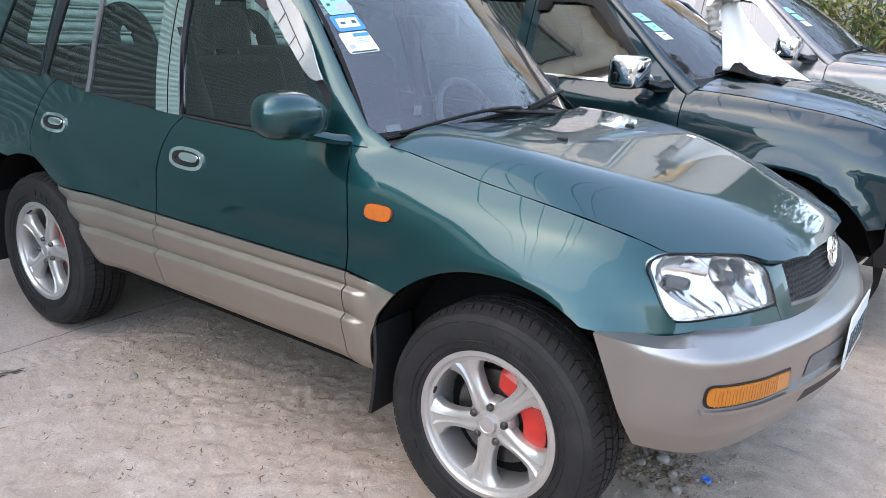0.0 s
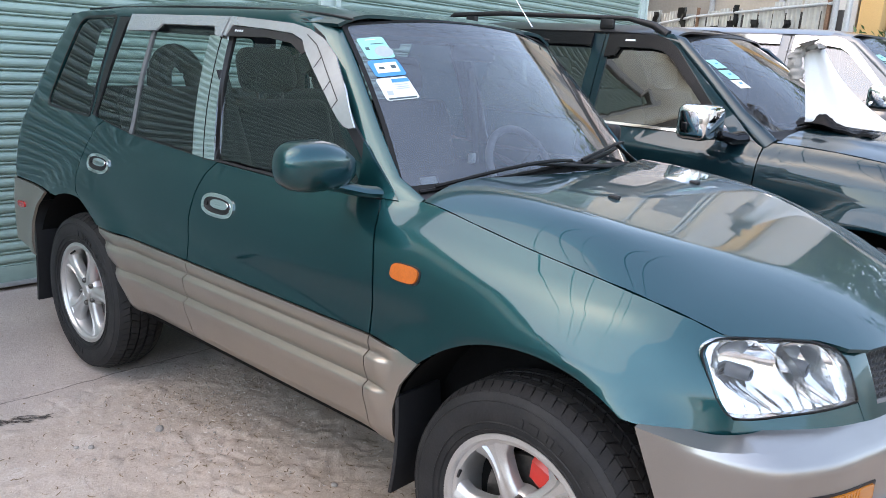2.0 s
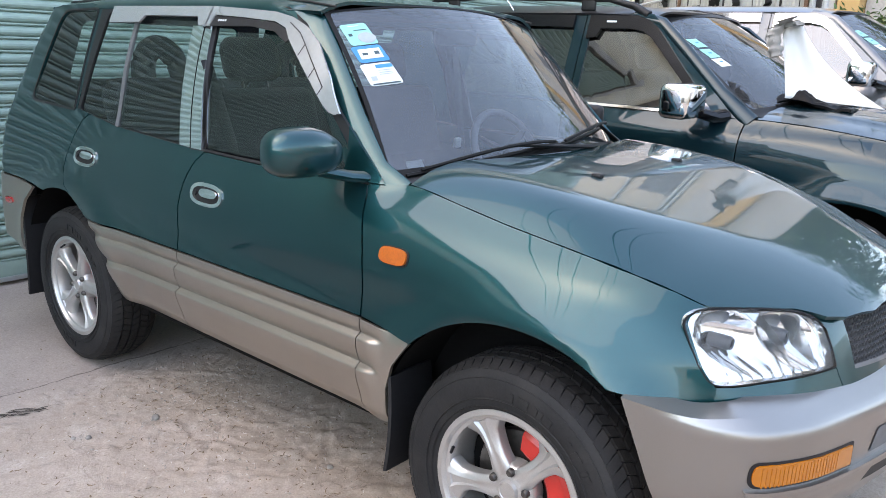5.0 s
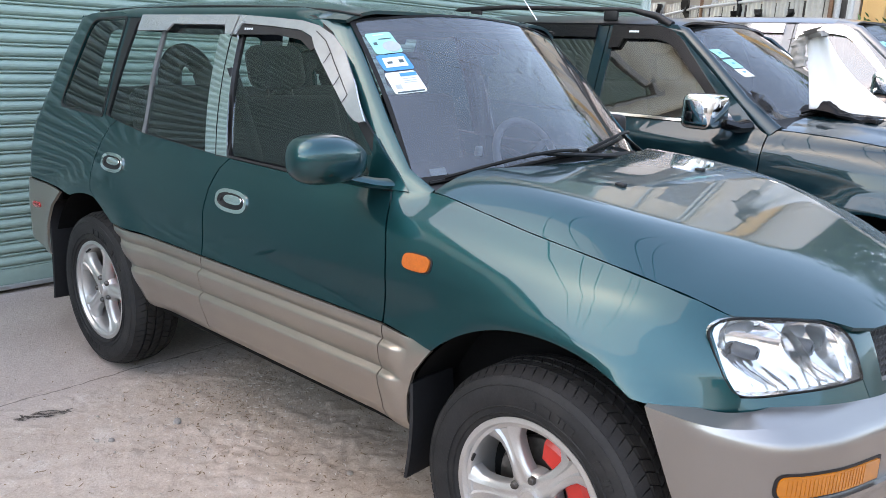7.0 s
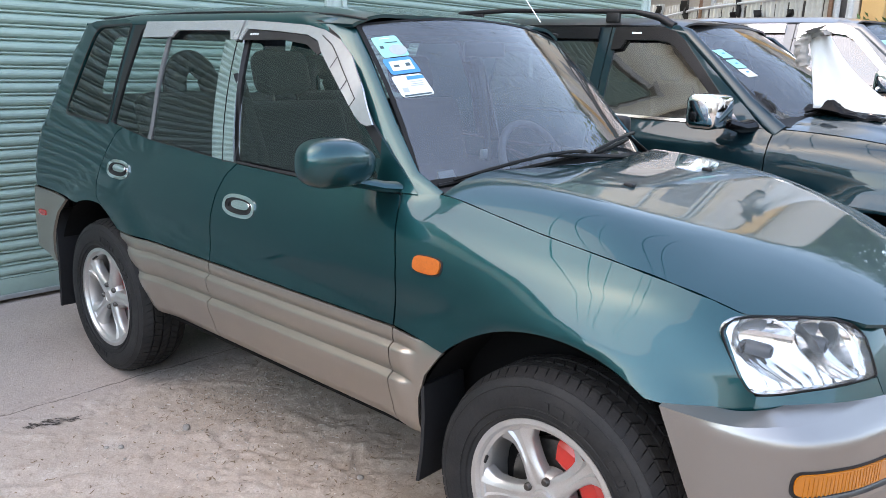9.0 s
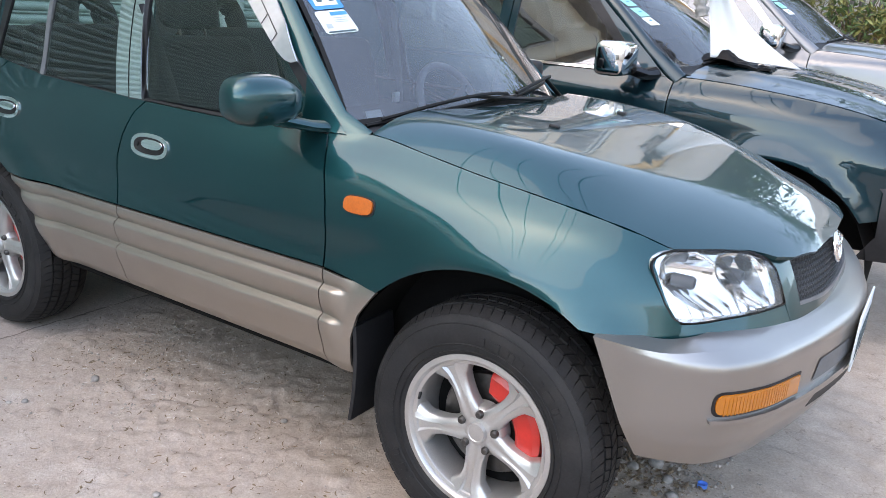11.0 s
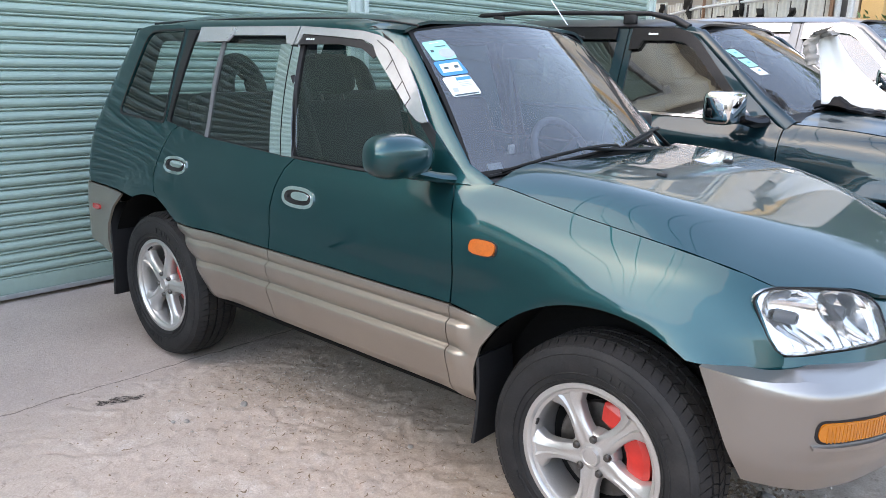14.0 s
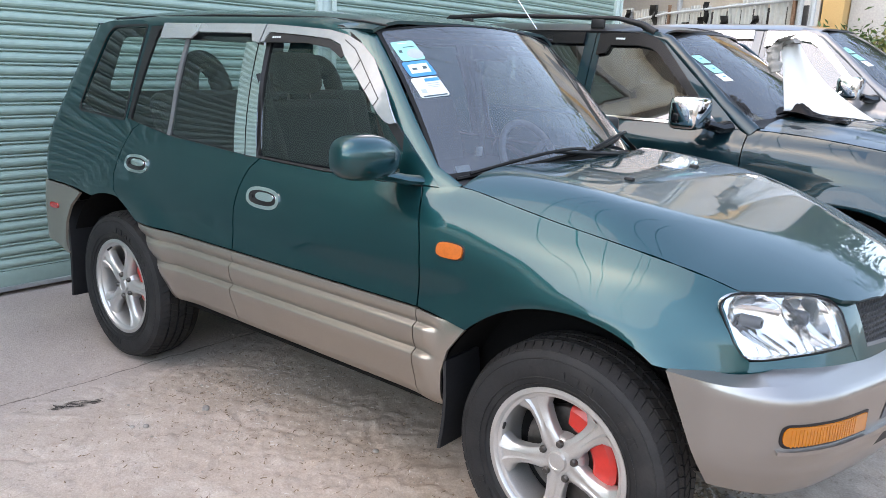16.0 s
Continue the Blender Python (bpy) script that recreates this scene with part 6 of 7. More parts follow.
def other_car(name, label, at, paint, visor_mat, chrome_mirror=True, rails=True, lift_up=0.12, detail=True):
    """A tall off-road car in its own axes: front axle at 0, forward +x."""
    k = lift_up
    belt = curve((-3.0, 1.10 + k), (-1.5, 1.075 + k), (-0.55, 1.075 + k), (-0.45, 1.08 + k), (0.0, 1.05 + k), (0.35, 1.0 + k), (0.62, 0.92 + k))
    rows = [
        (curve((0, 0.40)), curve((0, 0.79))),
        (curve((0, 0.55)), curve((-3, 0.84), (0.3, 0.84), (0.62, 0.80))),
        (curve((0, 0.86)), curve((-3, 0.845), (0.3, 0.845), (0.5, 0.82), (0.66, 0.74))),
        (curve((-3, 0.98 + k), (0, 0.97 + k), (0.62, 0.86 + k)), curve((-3, 0.83), (-0.5, 0.83), (0.2, 0.815), (0.5, 0.775), (0.66, 0.70))),
        (belt, curve((-3, 0.775), (-0.7, 0.775), (-0.5, 0.745), (0.2, 0.735), (0.5, 0.70), (0.66, 0.64))),
        (curve((0, 1.33 + k)), curve((-3, 0.70), (-0.5, 0.69))),
        (curve((0, 1.565 + k)), curve((-3, 0.625), (-0.5, 0.615))),
    ]

    def wide(x, z):
        return curve(*zip([a(x) for a, _ in rows], [b(x) for _, b in rows]))(z)

    def face(x, z):
        w = wide(x, z)
        r = math.hypot(x, z - 0.38)
        w += 0.025 * math.exp(-((r - 0.50) / 0.06) ** 2) if z > 0.38 else 0
        return (x, -w, z)
    top_c = curve((-0.6, 1.155 + k), (0, 1.12 + k), (0.4, 1.04 + k), (0.62, 0.96 + k), (0.72, 0.90 + k))

    def deck(x, y):
        ys, zs = rows[4][1](x), belt(x)
        t = min(1.2, abs(y) / ys)
        return (x, y, zs + (top_c(x) - zs) * (1 - t ** 3) + 0.012 * bulge(t, 0.35, 0.75, 0.12))

    def glassy(u, v):
        y = u * (0.70 - 0.115 * v)
        return (-0.36 - 0.17 * u * u - (0.70 - 0.02 * u * u) * v + 0.02 * math.sin(math.pi * v), y, 1.145 + k - 0.05 * u * u + (0.455 + 0.015 * u * u) * v + 0.012 * math.sin(math.pi * v))

    def lid(x, y):
        a = abs(y)
        return (x, y, curve((-3.1, 1.58), (-2.2, 1.635), (-1.5, 1.635), (-1.12, 1.61), (-1.03, 1.595))(x) + k - 0.02 * (a / 0.55) ** 2 - 1.2 * max(0, a - 0.47) ** 1.9)
    c = thing(name, label, "car", at=at)
    wing = [(-0.517, 0.44), (-0.52, belt(-0.52))] + [(x, belt(x) - 0.002) for x in (-0.42, -0.2, 0.0, 0.2, 0.35, 0.5, 0.62)] + [(0.66, 0.92), (0.62, 0.70)] + arc(0, 0.38, 0.52, 0.50, 33, 178, 18) + [(-0.50, 0.44)]
    shell("front_wing", [wing], face, paint, c, 0.05, mirror=True)
    door = [(-0.523, 0.44), (-0.527, belt(-0.527)), (-0.8, belt(-0.8)), (-1.2, belt(-1.2)), (-1.53, belt(-1.53)), (-1.53, 0.44)]
    fd2 = shell("front_door", [door], face, paint, c, 0.06, mirror=True)
    rd2 = shell("rear_door", [[(-1.536, 0.44), (-1.536, belt(-1.536)), (-2.0, belt(-2.0)), (-2.4, belt(-2.4)), (-2.4, 0.9), (-2.1, 0.8), (-1.95, 0.44)]], face, paint, c, 0.07, mirror=True)
    shell("rear_quarter_panel", [[(-2.404, 0.9), (-2.404, 1.56 + k), (-3.0, 1.55 + k), (-3.05, 1.1), (-3.05, 0.6), (-2.95, 0.6)] + arc(-2.45, 0.38, 0.50, 0.48, 25, 160, 14)[::-1]], face, paint, c, 0.08, mirror=True)
    win = rounded([(-0.69, 1.10 + k), (-1.49, 1.095 + k), (-1.49, 1.535 + k), (-1.17, 1.535 + k)], [0.02, 0.03, 0.05, 0.09])
    fr = [(-0.56, 1.078 + k), (-1.53, 1.077 + k), (-1.53, 1.57 + k), (-1.13, 1.57 + k)]
    shell("window_frame", [fr, win], face, paint, fd2, 0.06, mirror=True)
    shell("side_window", [win], face, M_GLASS_B, fd2, 0.09, depth=0, mirror=True, lift=-0.006)
    win2 = rounded([(-1.60, 1.10 + k), (-2.33, 1.10 + k), (-2.30, 1.535 + k), (-1.60, 1.535 + k)], 0.04)
    shell("window_frame", [[(-1.536, 1.08 + k), (-2.40, 1.09 + k), (-2.40, 1.57 + k), (-1.536, 1.57 + k)], win2], face, paint, rd2, 0.07, mirror=True)
    shell("side_window", [win2], face, M_GLASS_B, rd2, 0.1, depth=0, mirror=True, lift=-0.006)
    if visor_mat:
        shell("window_visor", [[(-1.50, 1.555 + k), (-1.21, 1.555 + k), (-1.14, 1.535 + k), (-1.08, 1.495 + k), (-0.74, 1.150 + k), (-0.785, 1.142 + k), (-1.10, 1.440 + k), (-1.16, 1.475 + k), (-1.24, 1.487 + k), (-1.42, 1.485 + k), (-1.44, 1.44 + k), (-1.50, 1.43 + k)]], face, visor_mat, fd2, 0.05, depth=0.02, mirror=True, lift=0.02, label="weather visor over the side window")
        shell("window_visor", [[(-1.60, 1.555 + k), (-2.33, 1.555 + k), (-2.33, 1.49 + k), (-1.60, 1.49 + k)]], face, visor_mat, rd2, 0.06, depth=0.02, mirror=True, lift=0.02, label="weather visor over the side window")
        shell("visor_mark", [[(-1.39, 1.517 + k), (-1.33, 1.517 + k), (-1.33, 1.527 + k), (-1.39, 1.527 + k)]], face, M_WHITE, fd2, 0.05, depth=0, lift=0.0225)
    shell("waist_strip", [[(-0.66, 1.078 + k), (-1.52, 1.078 + k), (-1.52, 1.092 + k), (-0.66, 1.092 + k)]], face, M_CHROME, fd2, 0.06, depth=0.006, mirror=True, lift=0.008, label="chrome waist strip")
    shell("bonnet", [[(-0.52, -0.735)] + [(x, -rows[4][1](x) + 0.004) for x in (-0.4, -0.2, 0, 0.2, 0.35, 0.5, 0.6)] + [(0.68, -0.5), (0.72, -0.2), (0.72, 0.2), (0.68, 0.5)] + [(x, rows[4][1](x) - 0.004) for x in (0.6, 0.5, 0.35, 0.2, 0, -0.2, -0.4)] + [(-0.52, 0.735), (-0.40, 0.4), (-0.36, 0), (-0.40, -0.4)]], deck, paint, c, 0.06, away=(0, 0, 1))
    sc2 = shell("windscreen", [[(-0.97, 0.02), (0.97, 0.02), (0.97, 0.97), (-0.97, 0.97)]], glassy, M_WIND, c, 0.1, away=(1, 0, 1), depth=0)
    shell("screen_seal", [[(-1.03, -0.03), (1.03, -0.03), (1.03, 1.0), (-1.03, 1.0)], rounded([(-0.96, 0.04), (0.96, 0.04), (0.955, 0.955), (-0.955, 0.955)], 0.05)], glassy, M_BLACK, c, 0.08, away=(1, 0, 1), depth=0, lift=0.002)
    shell("cowl_panel", [[(-1.0, -0.10), (1.0, -0.10), (1.0, 0.03), (-1.0, 0.03)]], lambda u, v: (glassy(u, v)[0] + 0.02, glassy(u, v)[1], glassy(u, max(v, 0))[2] - 0.008), M_BLACK, c, 0.1, away=(1, 0, 1), depth=0)
    shell("roof", [[(-1.07, -0.3), (-1.05, 0), (-1.07, 0.3), (-1.12, 0.60), (-1.25, 0.63), (-3.0, 0.63), (-3.05, 0.4), (-3.05, -0.4), (-3.0, -0.63), (-1.25, -0.63), (-1.12, -0.60)]], lid, M_DARKROOF if paint is not M_SILVER else paint, c, 0.07, away=(0, 0, 1))
    for sg in (-1, 1):
        bm = bmesh.new()
        swept(bm, [((-0.50, sg * 0.745, 1.07 + k), (0.5, sg, 0.5)), ((-0.68, sg * 0.715, 1.20 + k), (0.4, sg, 0.5)), ((-0.90, sg * 0.665, 1.39 + k), (0.4, sg, 0.5)), ((-1.08, sg * 0.615, 1.535 + k), (0.4, sg, 0.7)), ((-1.25, sg * 0.60, 1.575 + k), (0.1, sg, 0.9))], [(0.085, 0.035), (0.065, 0.035), (0.06, 0.035), (0.06, 0.03), (0.06, 0.02)])
        part("windscreen_pillar", bm, paint, c)
        if rails:
            rl = bar("roof_rail", [(-1.17, sg * 0.60, 1.565 + k), (-1.26, sg * 0.595, 1.612 + k), (-1.42, sg * 0.59, 1.646 + k), (-2.3, sg * 0.59, 1.662 + k), (-2.7, sg * 0.59, 1.648 + k), (-2.8, sg * 0.595, 1.57 + k)], [0.024, 0.020, 0.014, 0.014, 0.016, 0.024], M_BLACK, c, "black roof rail", 10)
            for x in (-1.55, -2.55):
                part("rail_foot", box(bmesh.new(), (x - 0.045, sg * 0.59 - 0.013, 1.585 + k), (x + 0.045, sg * 0.59 + 0.013, 1.648 + k), 0.010), M_BLACK, rl)
        mm = M_CHROME if chrome_mirror else paint
        hs = part("door_mirror", box(bmesh.new(), (-0.83, min(sg * 0.86, sg * 1.10), 1.072 + k), (-0.68, max(sg * 0.86, sg * 1.10), 1.237 + k), 0.035, segments=3), mm, c, "chrome door mirror" if chrome_mirror else "painted door mirror")
        part("mirror_arm", tube(bmesh.new(), [(-0.64, sg * 0.75, 1.085 + k), (-0.66, sg * 0.82, 1.08 + k), (-0.70, sg * 0.90, 1.10 + k)], [0.05, 0.042, 0.036], 10, 0.7), M_SMOKE, hs)
        lampo = rounded([(-0.10, -0.075), (0.10, -0.075), (0.10, 0.07), (-0.10, 0.075)], 0.03)
        hl = shell("headlamp", [lampo], lambda a, b, sg=sg: (0.70 - 0.6 * max(0, a) ** 1.2 - 0.25 * b, sg * (0.60 + a), 0.93 + b), M_CHROME, c, 0.03, away=(1, 0, 0.2), depth=0.03, label="clear headlamp")
        part("indicator", box(bmesh.new(), (0.60, min(sg * 0.62, sg * 0.79), 0.62), (0.70, max(sg * 0.62, sg * 0.79), 0.69), 0.02), M_AMBER, c, "amber indicator lamp")
        for x in (0.0, -2.45):
            w = new("wheel")
            w.parent = c
            w.matrix_basis = pose(x, sg * 0.72, 0.36, 0, 0, 0 if sg < 0 else 180)
            part("tyre", lathe(bmesh.new(), [(0.20, -0.09), (0.225, -0.105), (0.30, -0.115), (0.345, -0.095), (0.36, -0.07), (0.36, 0.07), (0.345, 0.10), (0.22, 0.10)], 48), M_RUBBER, w)
            part("rim", lathe(bmesh.new(), [(0.0, -0.07), (0.06, -0.075), (0.10, -0.06), (0.19, -0.07), (0.205, -0.10), (0.22, -0.10)], 40), M_ALLOY, w)
            liner_bm = bmesh.new()
            rr = []
            for i in range(15):
                a = radians(-10 + 200 * i / 14)
                rr.append([liner_bm.verts.new((x + 0.505 * math.cos(a), sg * y, 0.38 + 0.49 * math.sin(a))) for y in (0.83, 0.45)])
            for p, q in zip(rr, rr[1:]):
                liner_bm.faces.new((p[0], p[1], q[1], q[0]))
            part("arch_liner", liner_bm, M_INNER, c)
    bm = bmesh.new()
    pts = [(0.50, -0.83), (0.62, -0.80), (0.72, -0.70), (0.79, -0.45), (0.82, 0), (0.79, 0.45), (0.72, 0.70), (0.62, 0.80), (0.50, 0.83)]
    px = curve(*[(i, p[0]) for i, p in enumerate(pts)])
    py = curve(*[(i, p[1]) for i, p in enumerate(pts)])
    cols = [[bm.verts.new((px(i) - o, py(i) * (1 - o * 0.3), z)) for z, o in ((0.84, 0.05), (0.80, 0.0), (0.60, -0.01), (0.48, 0.06))] for i in np.linspace(0, 8, 41)]
    for a, b in zip(cols, cols[1:]):
        for j in range(3):
            bm.faces.new((a[j], a[j + 1], b[j + 1], b[j]))
    part("front_bumper", bm, paint if paint is M_SILVER else M_BLACK, c)
    part("grille", box(bmesh.new(), (0.60, -0.48, 0.85), (0.735, 0.48, 1.0), 0.03), M_GREY, c)
    part("inner_body", box(bmesh.new(), (-2.95, -0.74, 0.42), (-0.53, 0.74, 1.02), 0.03), M_INNER, c)
    part("engine_bay", box(bmesh.new(), (-0.50, -0.42, 0.42), (0.62, 0.42, 0.98), 0.03), M_INNER, c)
    part("tailgate", box(bmesh.new(), (-3.06, -0.66, 0.6), (-2.98, 0.66, 1.12 + k), 0.03), paint, c)
    part("rear_window", box(bmesh.new(), (-3.03, -0.62, 1.12 + k), (-3.00, 0.62, 1.565 + k), 0.01), M_SMOKE, c, "dark rear window")
    part("dashboard", box(bmesh.new(), (-0.86, -0.66, 0.9), (-0.48, 0.66, 1.075 + k), 0.06), M_TRIM, c)
    for y in (-0.36, 0.36):
        for x in (-1.30, -2.15):
            st = new("seat")
            st.parent = c
            st.matrix_basis = pose(x, y, k)
            tilt = pose(-0.2, 0, 0.80, 0, -14, 0)
            part("backrest", box(bmesh.new(), (-0.08, -0.25, -0.1), (0.08, 0.25, 0.46), 0.05, tilt), M_SEAT, st)
            part("headrest", box(bmesh.new(), (-0.05, -0.12, 0.48), (0.05, 0.12, 0.65), 0.045, tilt), M_SEAT, st)
    hub2 = pose(-0.92, 0.36, 1.04 + k, 0, 60, 0)
    part("steering_wheel", tube(bmesh.new(), [hub2 @ Vector((0.18 * math.cos(t), 0.18 * math.sin(t), 0)) for t in np.linspace(0, 2 * math.pi, 33)], 0.016, 8, caps=False), M_TRIM, c)
    for u0, v0, u1, v1, m in ((-0.90, 0.62, -0.80, 0.71, M_MINT), (-0.89, 0.51, -0.79, 0.60, M_MINT), (-0.88, 0.42, -0.78, 0.50, M_WHITE)):
        stk = shell("sticker", [[(u0 + 0.02, v0), (u1 + 0.02, v0), (u1, v1), (u0, v1)]], glassy, m, sc2, 0.08, away=(1, 0, 1), depth=0, lift=0.002, label="permit sticker on the windscreen")
        shell("print_bar", [[(u0 + 0.05, v0 + 0.04), (u1 - 0.02, v0 + 0.04), (u1 - 0.02, v0 + 0.055), (u0 + 0.05, v0 + 0.055)]], glassy, M_BLUE, stk, 0.08, away=(1, 0, 1), depth=0, lift=0.003)
    for k2, (pu, u0, v0, u1, v1) in enumerate(((0.2, -0.75, 0.03, 0.0, 0.09), (0.75, 0.2, 0.03, 0.65, 0.14))):
        wa = part("wiper_arm", tube(bmesh.new(), [Vector(glassy(pu, -0.03)) + Vector((0.01, 0, 0.015)), Vector(glassy((u0 + u1) / 2, (v0 + v1) / 2)) + Vector((0.02, 0, 0.025))], 0.008, 6), M_BLACK, c)
        part("wiper_blade", tube(bmesh.new(), [Vector(glassy(u0 + (u1 - u0) * t, v0 + (v1 - v0) * t)) + Vector((0.01, 0, 0.012)) for t in np.linspace(0, 1, 7)], 0.007, 6), M_BLACK, wa)
    return c


car2 = other_car("suv_car", "dark blue-green off-road car with chrome mirrors and roof rails", pose(0.22, 2.265, 0, 0, 0, -0.8), M_DARKGREEN, M_SMOKE)
car3 = other_car("suv_car", "silver-white off-road car with chrome mirrors and visors", pose(0.48, 4.55, 0, 0, 0, -1.0), M_SILVER, M_CHROME, True, False, 0.26)


# white cloth bag thrown over a wiper, black mat under it
def sheet(path, mat, name, label, thick=0.006):
    """Cloth: rows of places, thickened."""
    bm = bmesh.new()
    vs = [[bm.verts.new(p) for p in row] for row in path]
    for a, b in zip(vs, vs[1:]):
        for i in range(len(a) - 1):
            bm.faces.new((a[i], a[i + 1], b[i + 1], b[i]))
    bmesh.ops.recalc_face_normals(bm, faces=bm.faces)
    bmesh.ops.solidify(bm, geom=bm.faces[:], thickness=thick)
    return tagged(ob_from(bm, name, mat, angle=70), label, "cloth")


rows = []
for j in range(23):
    t = j / 22
    row = []
    for i in range(15):
        s = i / 14
        left = Vector((-0.31, 1.86, 1.64)).lerp(Vector((-0.235, 1.80, 1.305)), min(1, t * 1.25))
        right = Vector((-0.235, 1.90, 1.655)).lerp(Vector((0.20, 1.93, 1.272)), t ** 1.15) - Vector((0.03 * math.sin(math.pi * t), 0, 0.03 * math.sin(math.pi * t)))
        p = left.lerp(right, s)
        fold = 0.022 * math.sin(s * 9 + t * 3) * (0.3 + t) * (1 - 0.5 * t)
        p += Vector((0.5 * fold, -fold, 0.02 * math.sin(math.pi * s) * (1 - t)))
        if t > 0.8:
            p.z = max(p.z, 1.262 + 0.02 * (1 - t))
        row.append(p)
    rows.append(row)
sheet(rows, M_CLOTH, "white_cloth", "white cotton cloth hung over a raised wiper to dry")
roll = [Vector(p) for p in ((-0.255, 1.85, 1.645), (-0.270, 1.84, 1.668), (-0.300, 1.83, 1.660), (-0.325, 1.82, 1.635), (-0.335, 1.815, 1.605), (-0.330, 1.81, 1.57), (-0.318, 1.805, 1.54), (-0.305, 1.80, 1.50))]
rows = []
for j in range(36):
    q = j / 35 * 6.999
    c = roll[int(q)].lerp(roll[int(q) + 1], q % 1)
    r = 0.030 + 0.010 * noise.noise(Vector((q * 1.7, 3, 1))) + (0.008 if q < 4 else 0)
    rows.append([c + Vector((math.cos(a), math.sin(a), 0.25 * math.cos(a))) * r * (1 + 0.45 * noise.noise(Vector((2 * math.cos(a), 2 * math.sin(a), q * 1.4)))) for a in np.linspace(0, 2 * math.pi, 19)])
sheet(rows, M_TAN, "tan_cloth", "stained grey cloth twisted round the raised wiper", 0.004)
rows = []
for j in range(21):
    t = j / 20
    row = []
    for i in range(33):
        s = i / 32
        x = -0.30 + 0.38 * s
        hump = 0.105 * math.exp(-((s - 0.32) / 0.26) ** 2) * math.sin(math.pi * min(1, 0.12 + 0.95 * t))
        crease = 0.016 * noise.noise(Vector((s * 7, t * 3, 4))) + 0.008 * noise.noise(Vector((s * 19, t * 6, 7)))
        row.append((x, 1.80 + 0.13 * t + 0.01 * math.sin(9 * s), 1.268 + hump * 0.75 + crease * (1 if t > 0.1 else 0.4)))
    rows.append(row)
sheet(rows, M_BAG, "black_mat", "crumpled black rubber mat on the bonnet", 0.014)

# ---- small things on the ground ----
rnd = random.Random(11)
M_STONE = material("grey pebble", (0.27, 0.245, 0.22), 0.85, 0, 0, 30, 0.3, 0.3)
M_DRY = material("dry brown leaf", (0.17, 0.115, 0.07), 0.8, 0, 0, 40, 0.35, 0.2)
M_CAP = material("blue plastic cap", (0.05, 0.20, 0.62), 0.35, 0, 0.2, 30, 0.08)


def pebble(x, y, r, mat, name="pebble"):
    bm = bmesh.new()
    bmesh.ops.create_icosphere(bm, subdivisions=2, radius=r)
    o = Vector((x * 31, y * 17, r * 99))
    for v in bm.verts:
        v.co *= 1 + 0.35 * noise.noise(v.co / r * 0.9 + o)
        v.co.z *= 0.62
        v.co += Vector((x, y, yard(x, y) + r * 0.35))
    return ob_from(bm, name, mat)


for x, y, r in ((-1.653, -0.884, 0.018), (-1.684, -1.14, 0.013), (-0.885, -0.64, 0.012), (-0.86, -1.2, 0.012), (-1.72, -1.18, 0.010), (0.30, -0.06, 0.028), (0.40, -0.20, 0.022), (0.36, -0.12, 0.02), (0.24, -0.12, 0.02)):
    tagged(pebble(x, y, r, M_STONE), "small grey stone lying in the dust", "stone", "loose stones")
cap = tagged(ob_from(lathe(bmesh.new(), [(0.0, 0.006), (0.012, 0.006), (0.013, 0.015), (0.016, 0.016), (0.0165, 0.0), (0.0, 0.0)], 20, "z", (0.465, -0.08, yard(0.465, -0.08) + 0.001)), "bottle_cap", M_CAP), "blue plastic bottle cap on the earth", "bottle cap")


def crumbs(name, label, centre, spread_, count, size, mat, flat):
    bm = bmesh.new()
    for _ in range(count):
        x, y = centre[0] + rnd.gauss(0, spread_[0]), centre[1] + rnd.gauss(0, spread_[1])
        r = size * rnd.uniform(0.4, 1.5)
        m = Matrix.Translation((x, y, yard(x, y) + r * flat * 0.5)) @ Euler((rnd.uniform(-0.5, 0.5), rnd.uniform(-0.5, 0.5), rnd.uniform(0, 6.3))).to_matrix().to_4x4()
        vs = [bm.verts.new(m @ Vector(p)) for p in ((-r, 0, 0), (0, -r * 0.6, 0), (r, 0.1 * r, 0), (0.2 * r, r * 0.7, 0), (0, 0, r * flat))]
        for q in ((0, 1, 4), (1, 2, 4), (2, 3, 4), (3, 0, 4), (3, 2, 1, 0)):
            bm.faces.new([vs[i] for i in q])
    return tagged(ob_from(bm, name, mat, False), label, "litter" if flat < 0.5 else "gravel", kind="stuff")


crumbs("leaf_litter", "dry leaf crumbs swept against the front tyre", (0.28, -0.10), (0.10, 0.09), 260, 0.012, M_DRY, 0.35)
crumbs("gravel", "loose grey gravel by the front tyre", (0.34, -0.05), (0.16, 0.12), 300, 0.008, M_GRIT, 0.8)
crumbs("gravel", "fine grit scattered over the rough concrete", (-1.0, -0.75), (0.55, 0.40), 500, 0.0045, M_GRIT, 0.6)
crumbs("gravel", "dark crumbs scattered over the yard", (-1.1, -0.8), (0.7, 0.5), 260, 0.005, M_DRY, 0.6)
crumbs("gravel", "coarse rubble along the slab edge", (-1.75, -0.55), (0.25, 0.22), 350, 0.0065, M_GRIT, 0.5)
bm = bmesh.new()
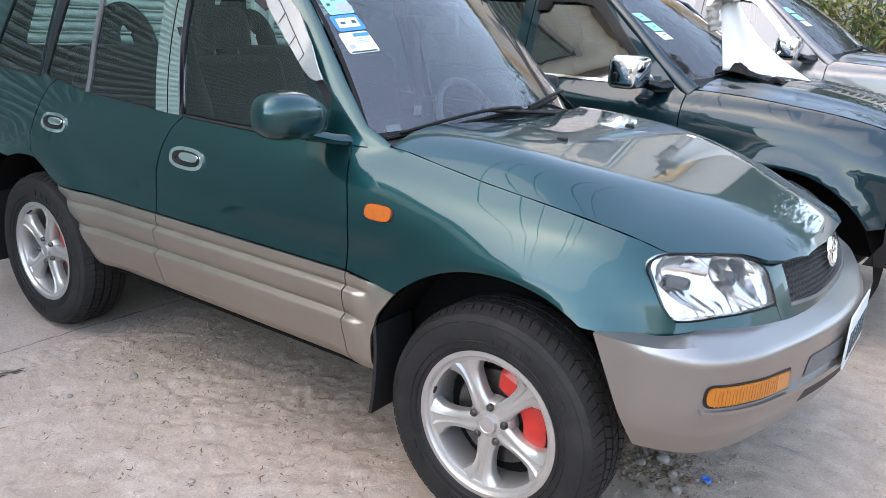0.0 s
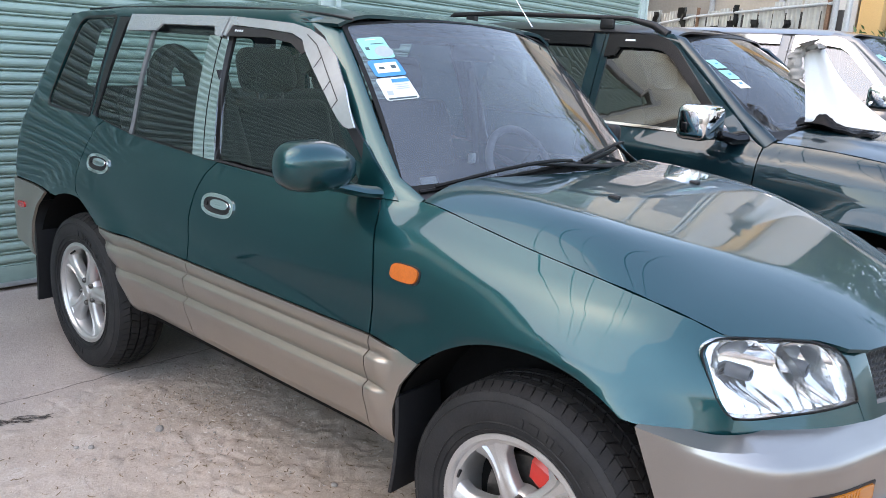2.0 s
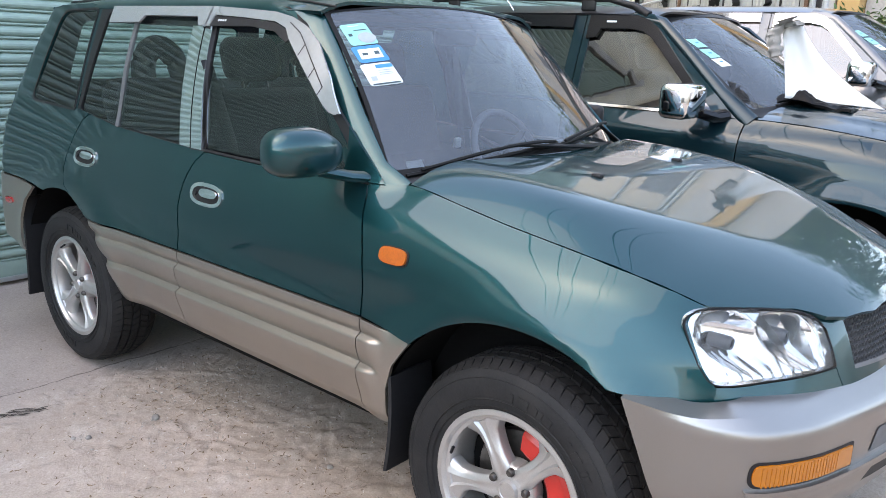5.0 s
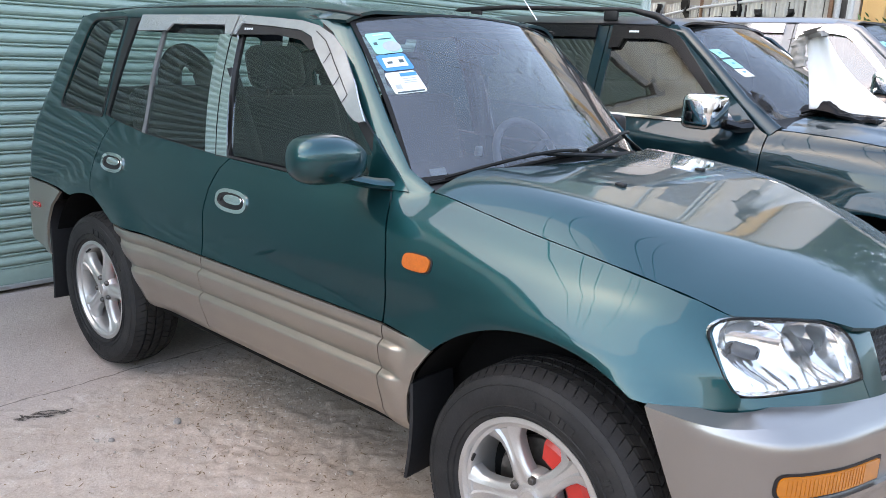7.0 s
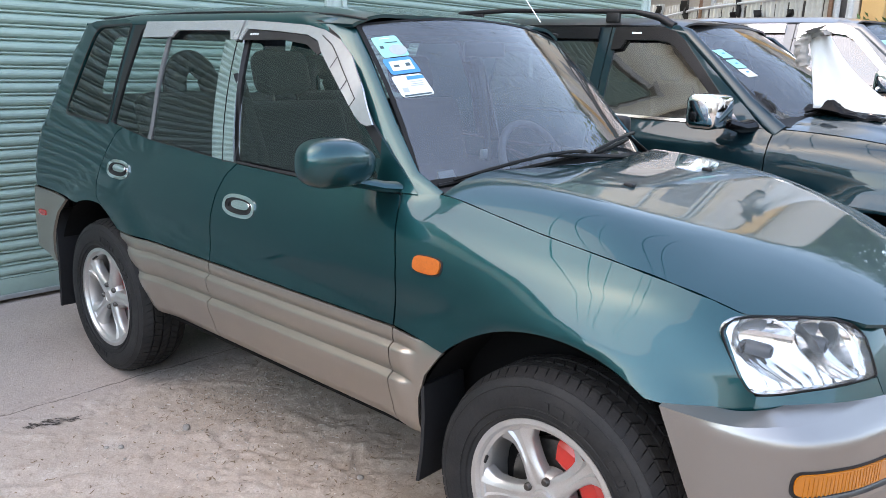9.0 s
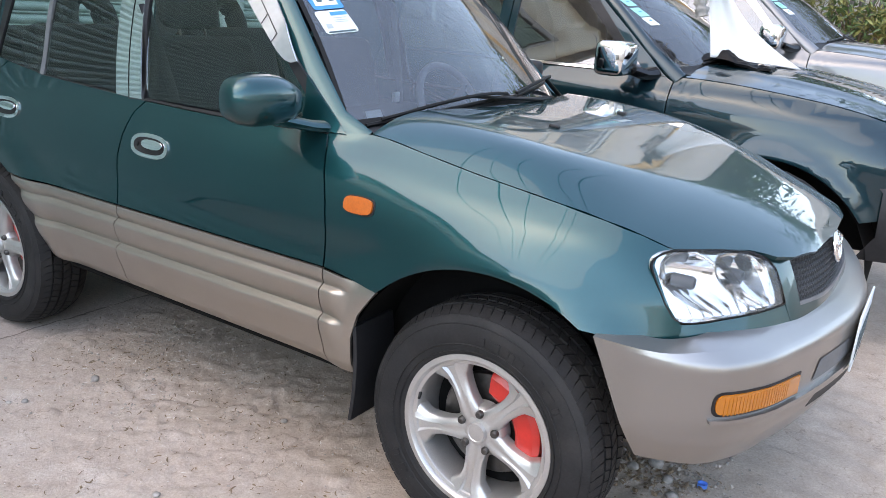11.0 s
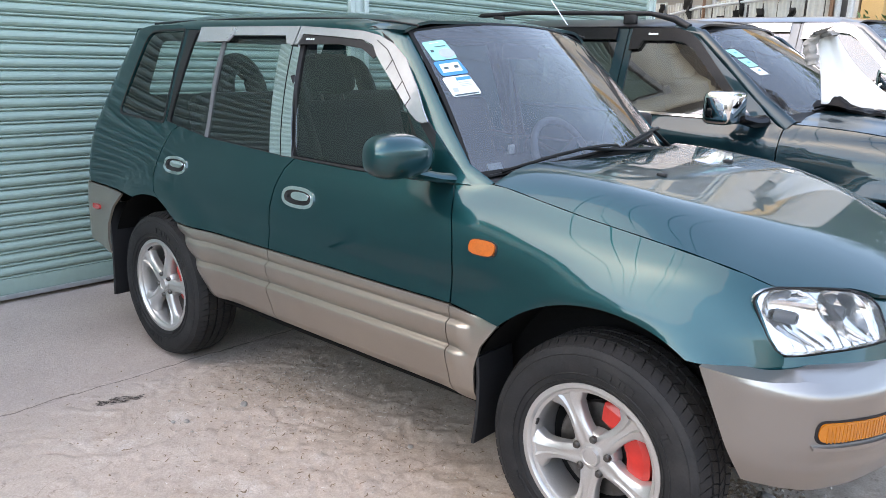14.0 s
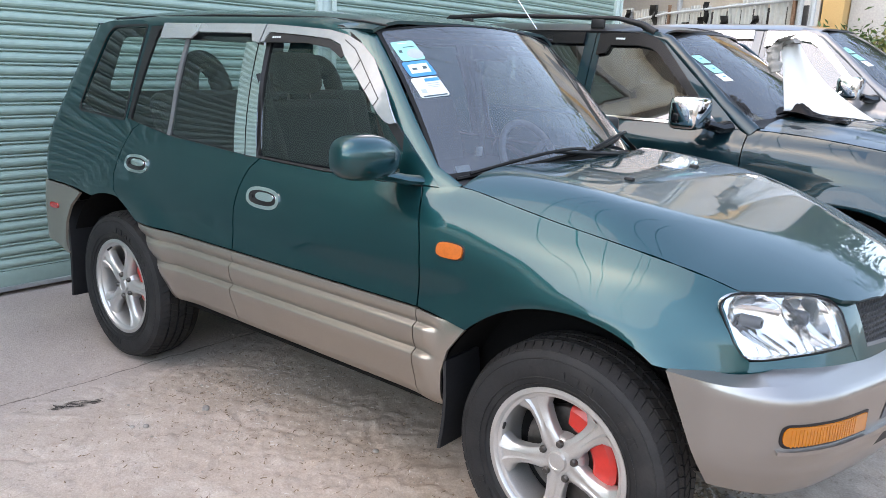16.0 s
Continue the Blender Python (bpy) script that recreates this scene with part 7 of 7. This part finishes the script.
for i in range(46):
    t = rnd.uniform(-1, 1)
    a = rnd.gauss(0.9, 0.35)
    x, y = -2.065 + 0.035 * t + rnd.gauss(0, 0.012), -1.235 + 0.085 * t + rnd.gauss(0, 0.006)
    l, z = rnd.uniform(0.012, 0.03), yard(x, y)
    vs = [bm.verts.new((x + d * math.cos(a) * l + e * math.sin(a) * 0.004, y + d * math.sin(a) * l - e * math.cos(a) * 0.004, z + 0.002 + 0.004 * rnd.random())) for d, e in ((-1, 0), (0, 1), (1, 0), (0, -1))]
    bm.faces.new(vs)
tagged(ob_from(bm, "crushed_leaf", material("dead leaf", (0.06, 0.048, 0.04), 0.85, 0, 0, 40, 0.3), False), "crushed dry palm leaf flattened on the slab", "leaf")


def flakes(label, centre, spread_, count, size, mat):
    """Thin curled chips of the concrete's skin and bits of straw, lying flat."""
    bm = bmesh.new()
    for _ in range(count):
        x, y = centre[0] + rnd.gauss(0, spread_[0]), centre[1] + rnd.gauss(0, spread_[1])
        if x < -2.2:
            continue
        l, w, a = size * rnd.uniform(0.4, 1.6), size * rnd.uniform(0.06, 0.3), rnd.uniform(0, 6.3)
        bend = rnd.uniform(-0.6, 0.6)
        up = []
        for t in (-1, -0.4, 0.3, 1):
            ang = a + bend * t
            cx, cy = x + l * t * math.cos(ang), y + l * t * math.sin(ang)
            h = yard(cx, cy) + 0.0015 + 0.003 * rnd.random()
            ww = w * (1 - 0.7 * t * t)
            up.append([bm.verts.new((cx - ww * math.sin(ang), cy + ww * math.cos(ang), h)), bm.verts.new((cx + ww * math.sin(ang), cy - ww * math.cos(ang), h - 0.001))])
        for p, q in zip(up, up[1:]):
            bm.faces.new((p[0], p[1], q[1], q[0]))
    tagged(ob_from(bm, "gravel", mat, False), label, "litter", kind="stuff")


M_CHIP = material("pale cement chip", (0.50, 0.46, 0.415), 0.9, 0, 0, 40, 0.25)
flakes("dark straw and chips trodden into the yard", (-1.15, -0.85), (0.55, 0.42), 420, 0.011, M_DRY)
flakes("pale cement chips flaked off the yard", (-1.2, -0.85), (0.55, 0.42), 300, 0.006, M_CHIP)
flakes("dark straw along the slab edge", (-1.75, -0.55), (0.22, 0.25), 260, 0.010, M_DRY)
flakes("pale chips along the slab edge", (-1.65, -0.60), (0.25, 0.25), 300, 0.008, M_CHIP)
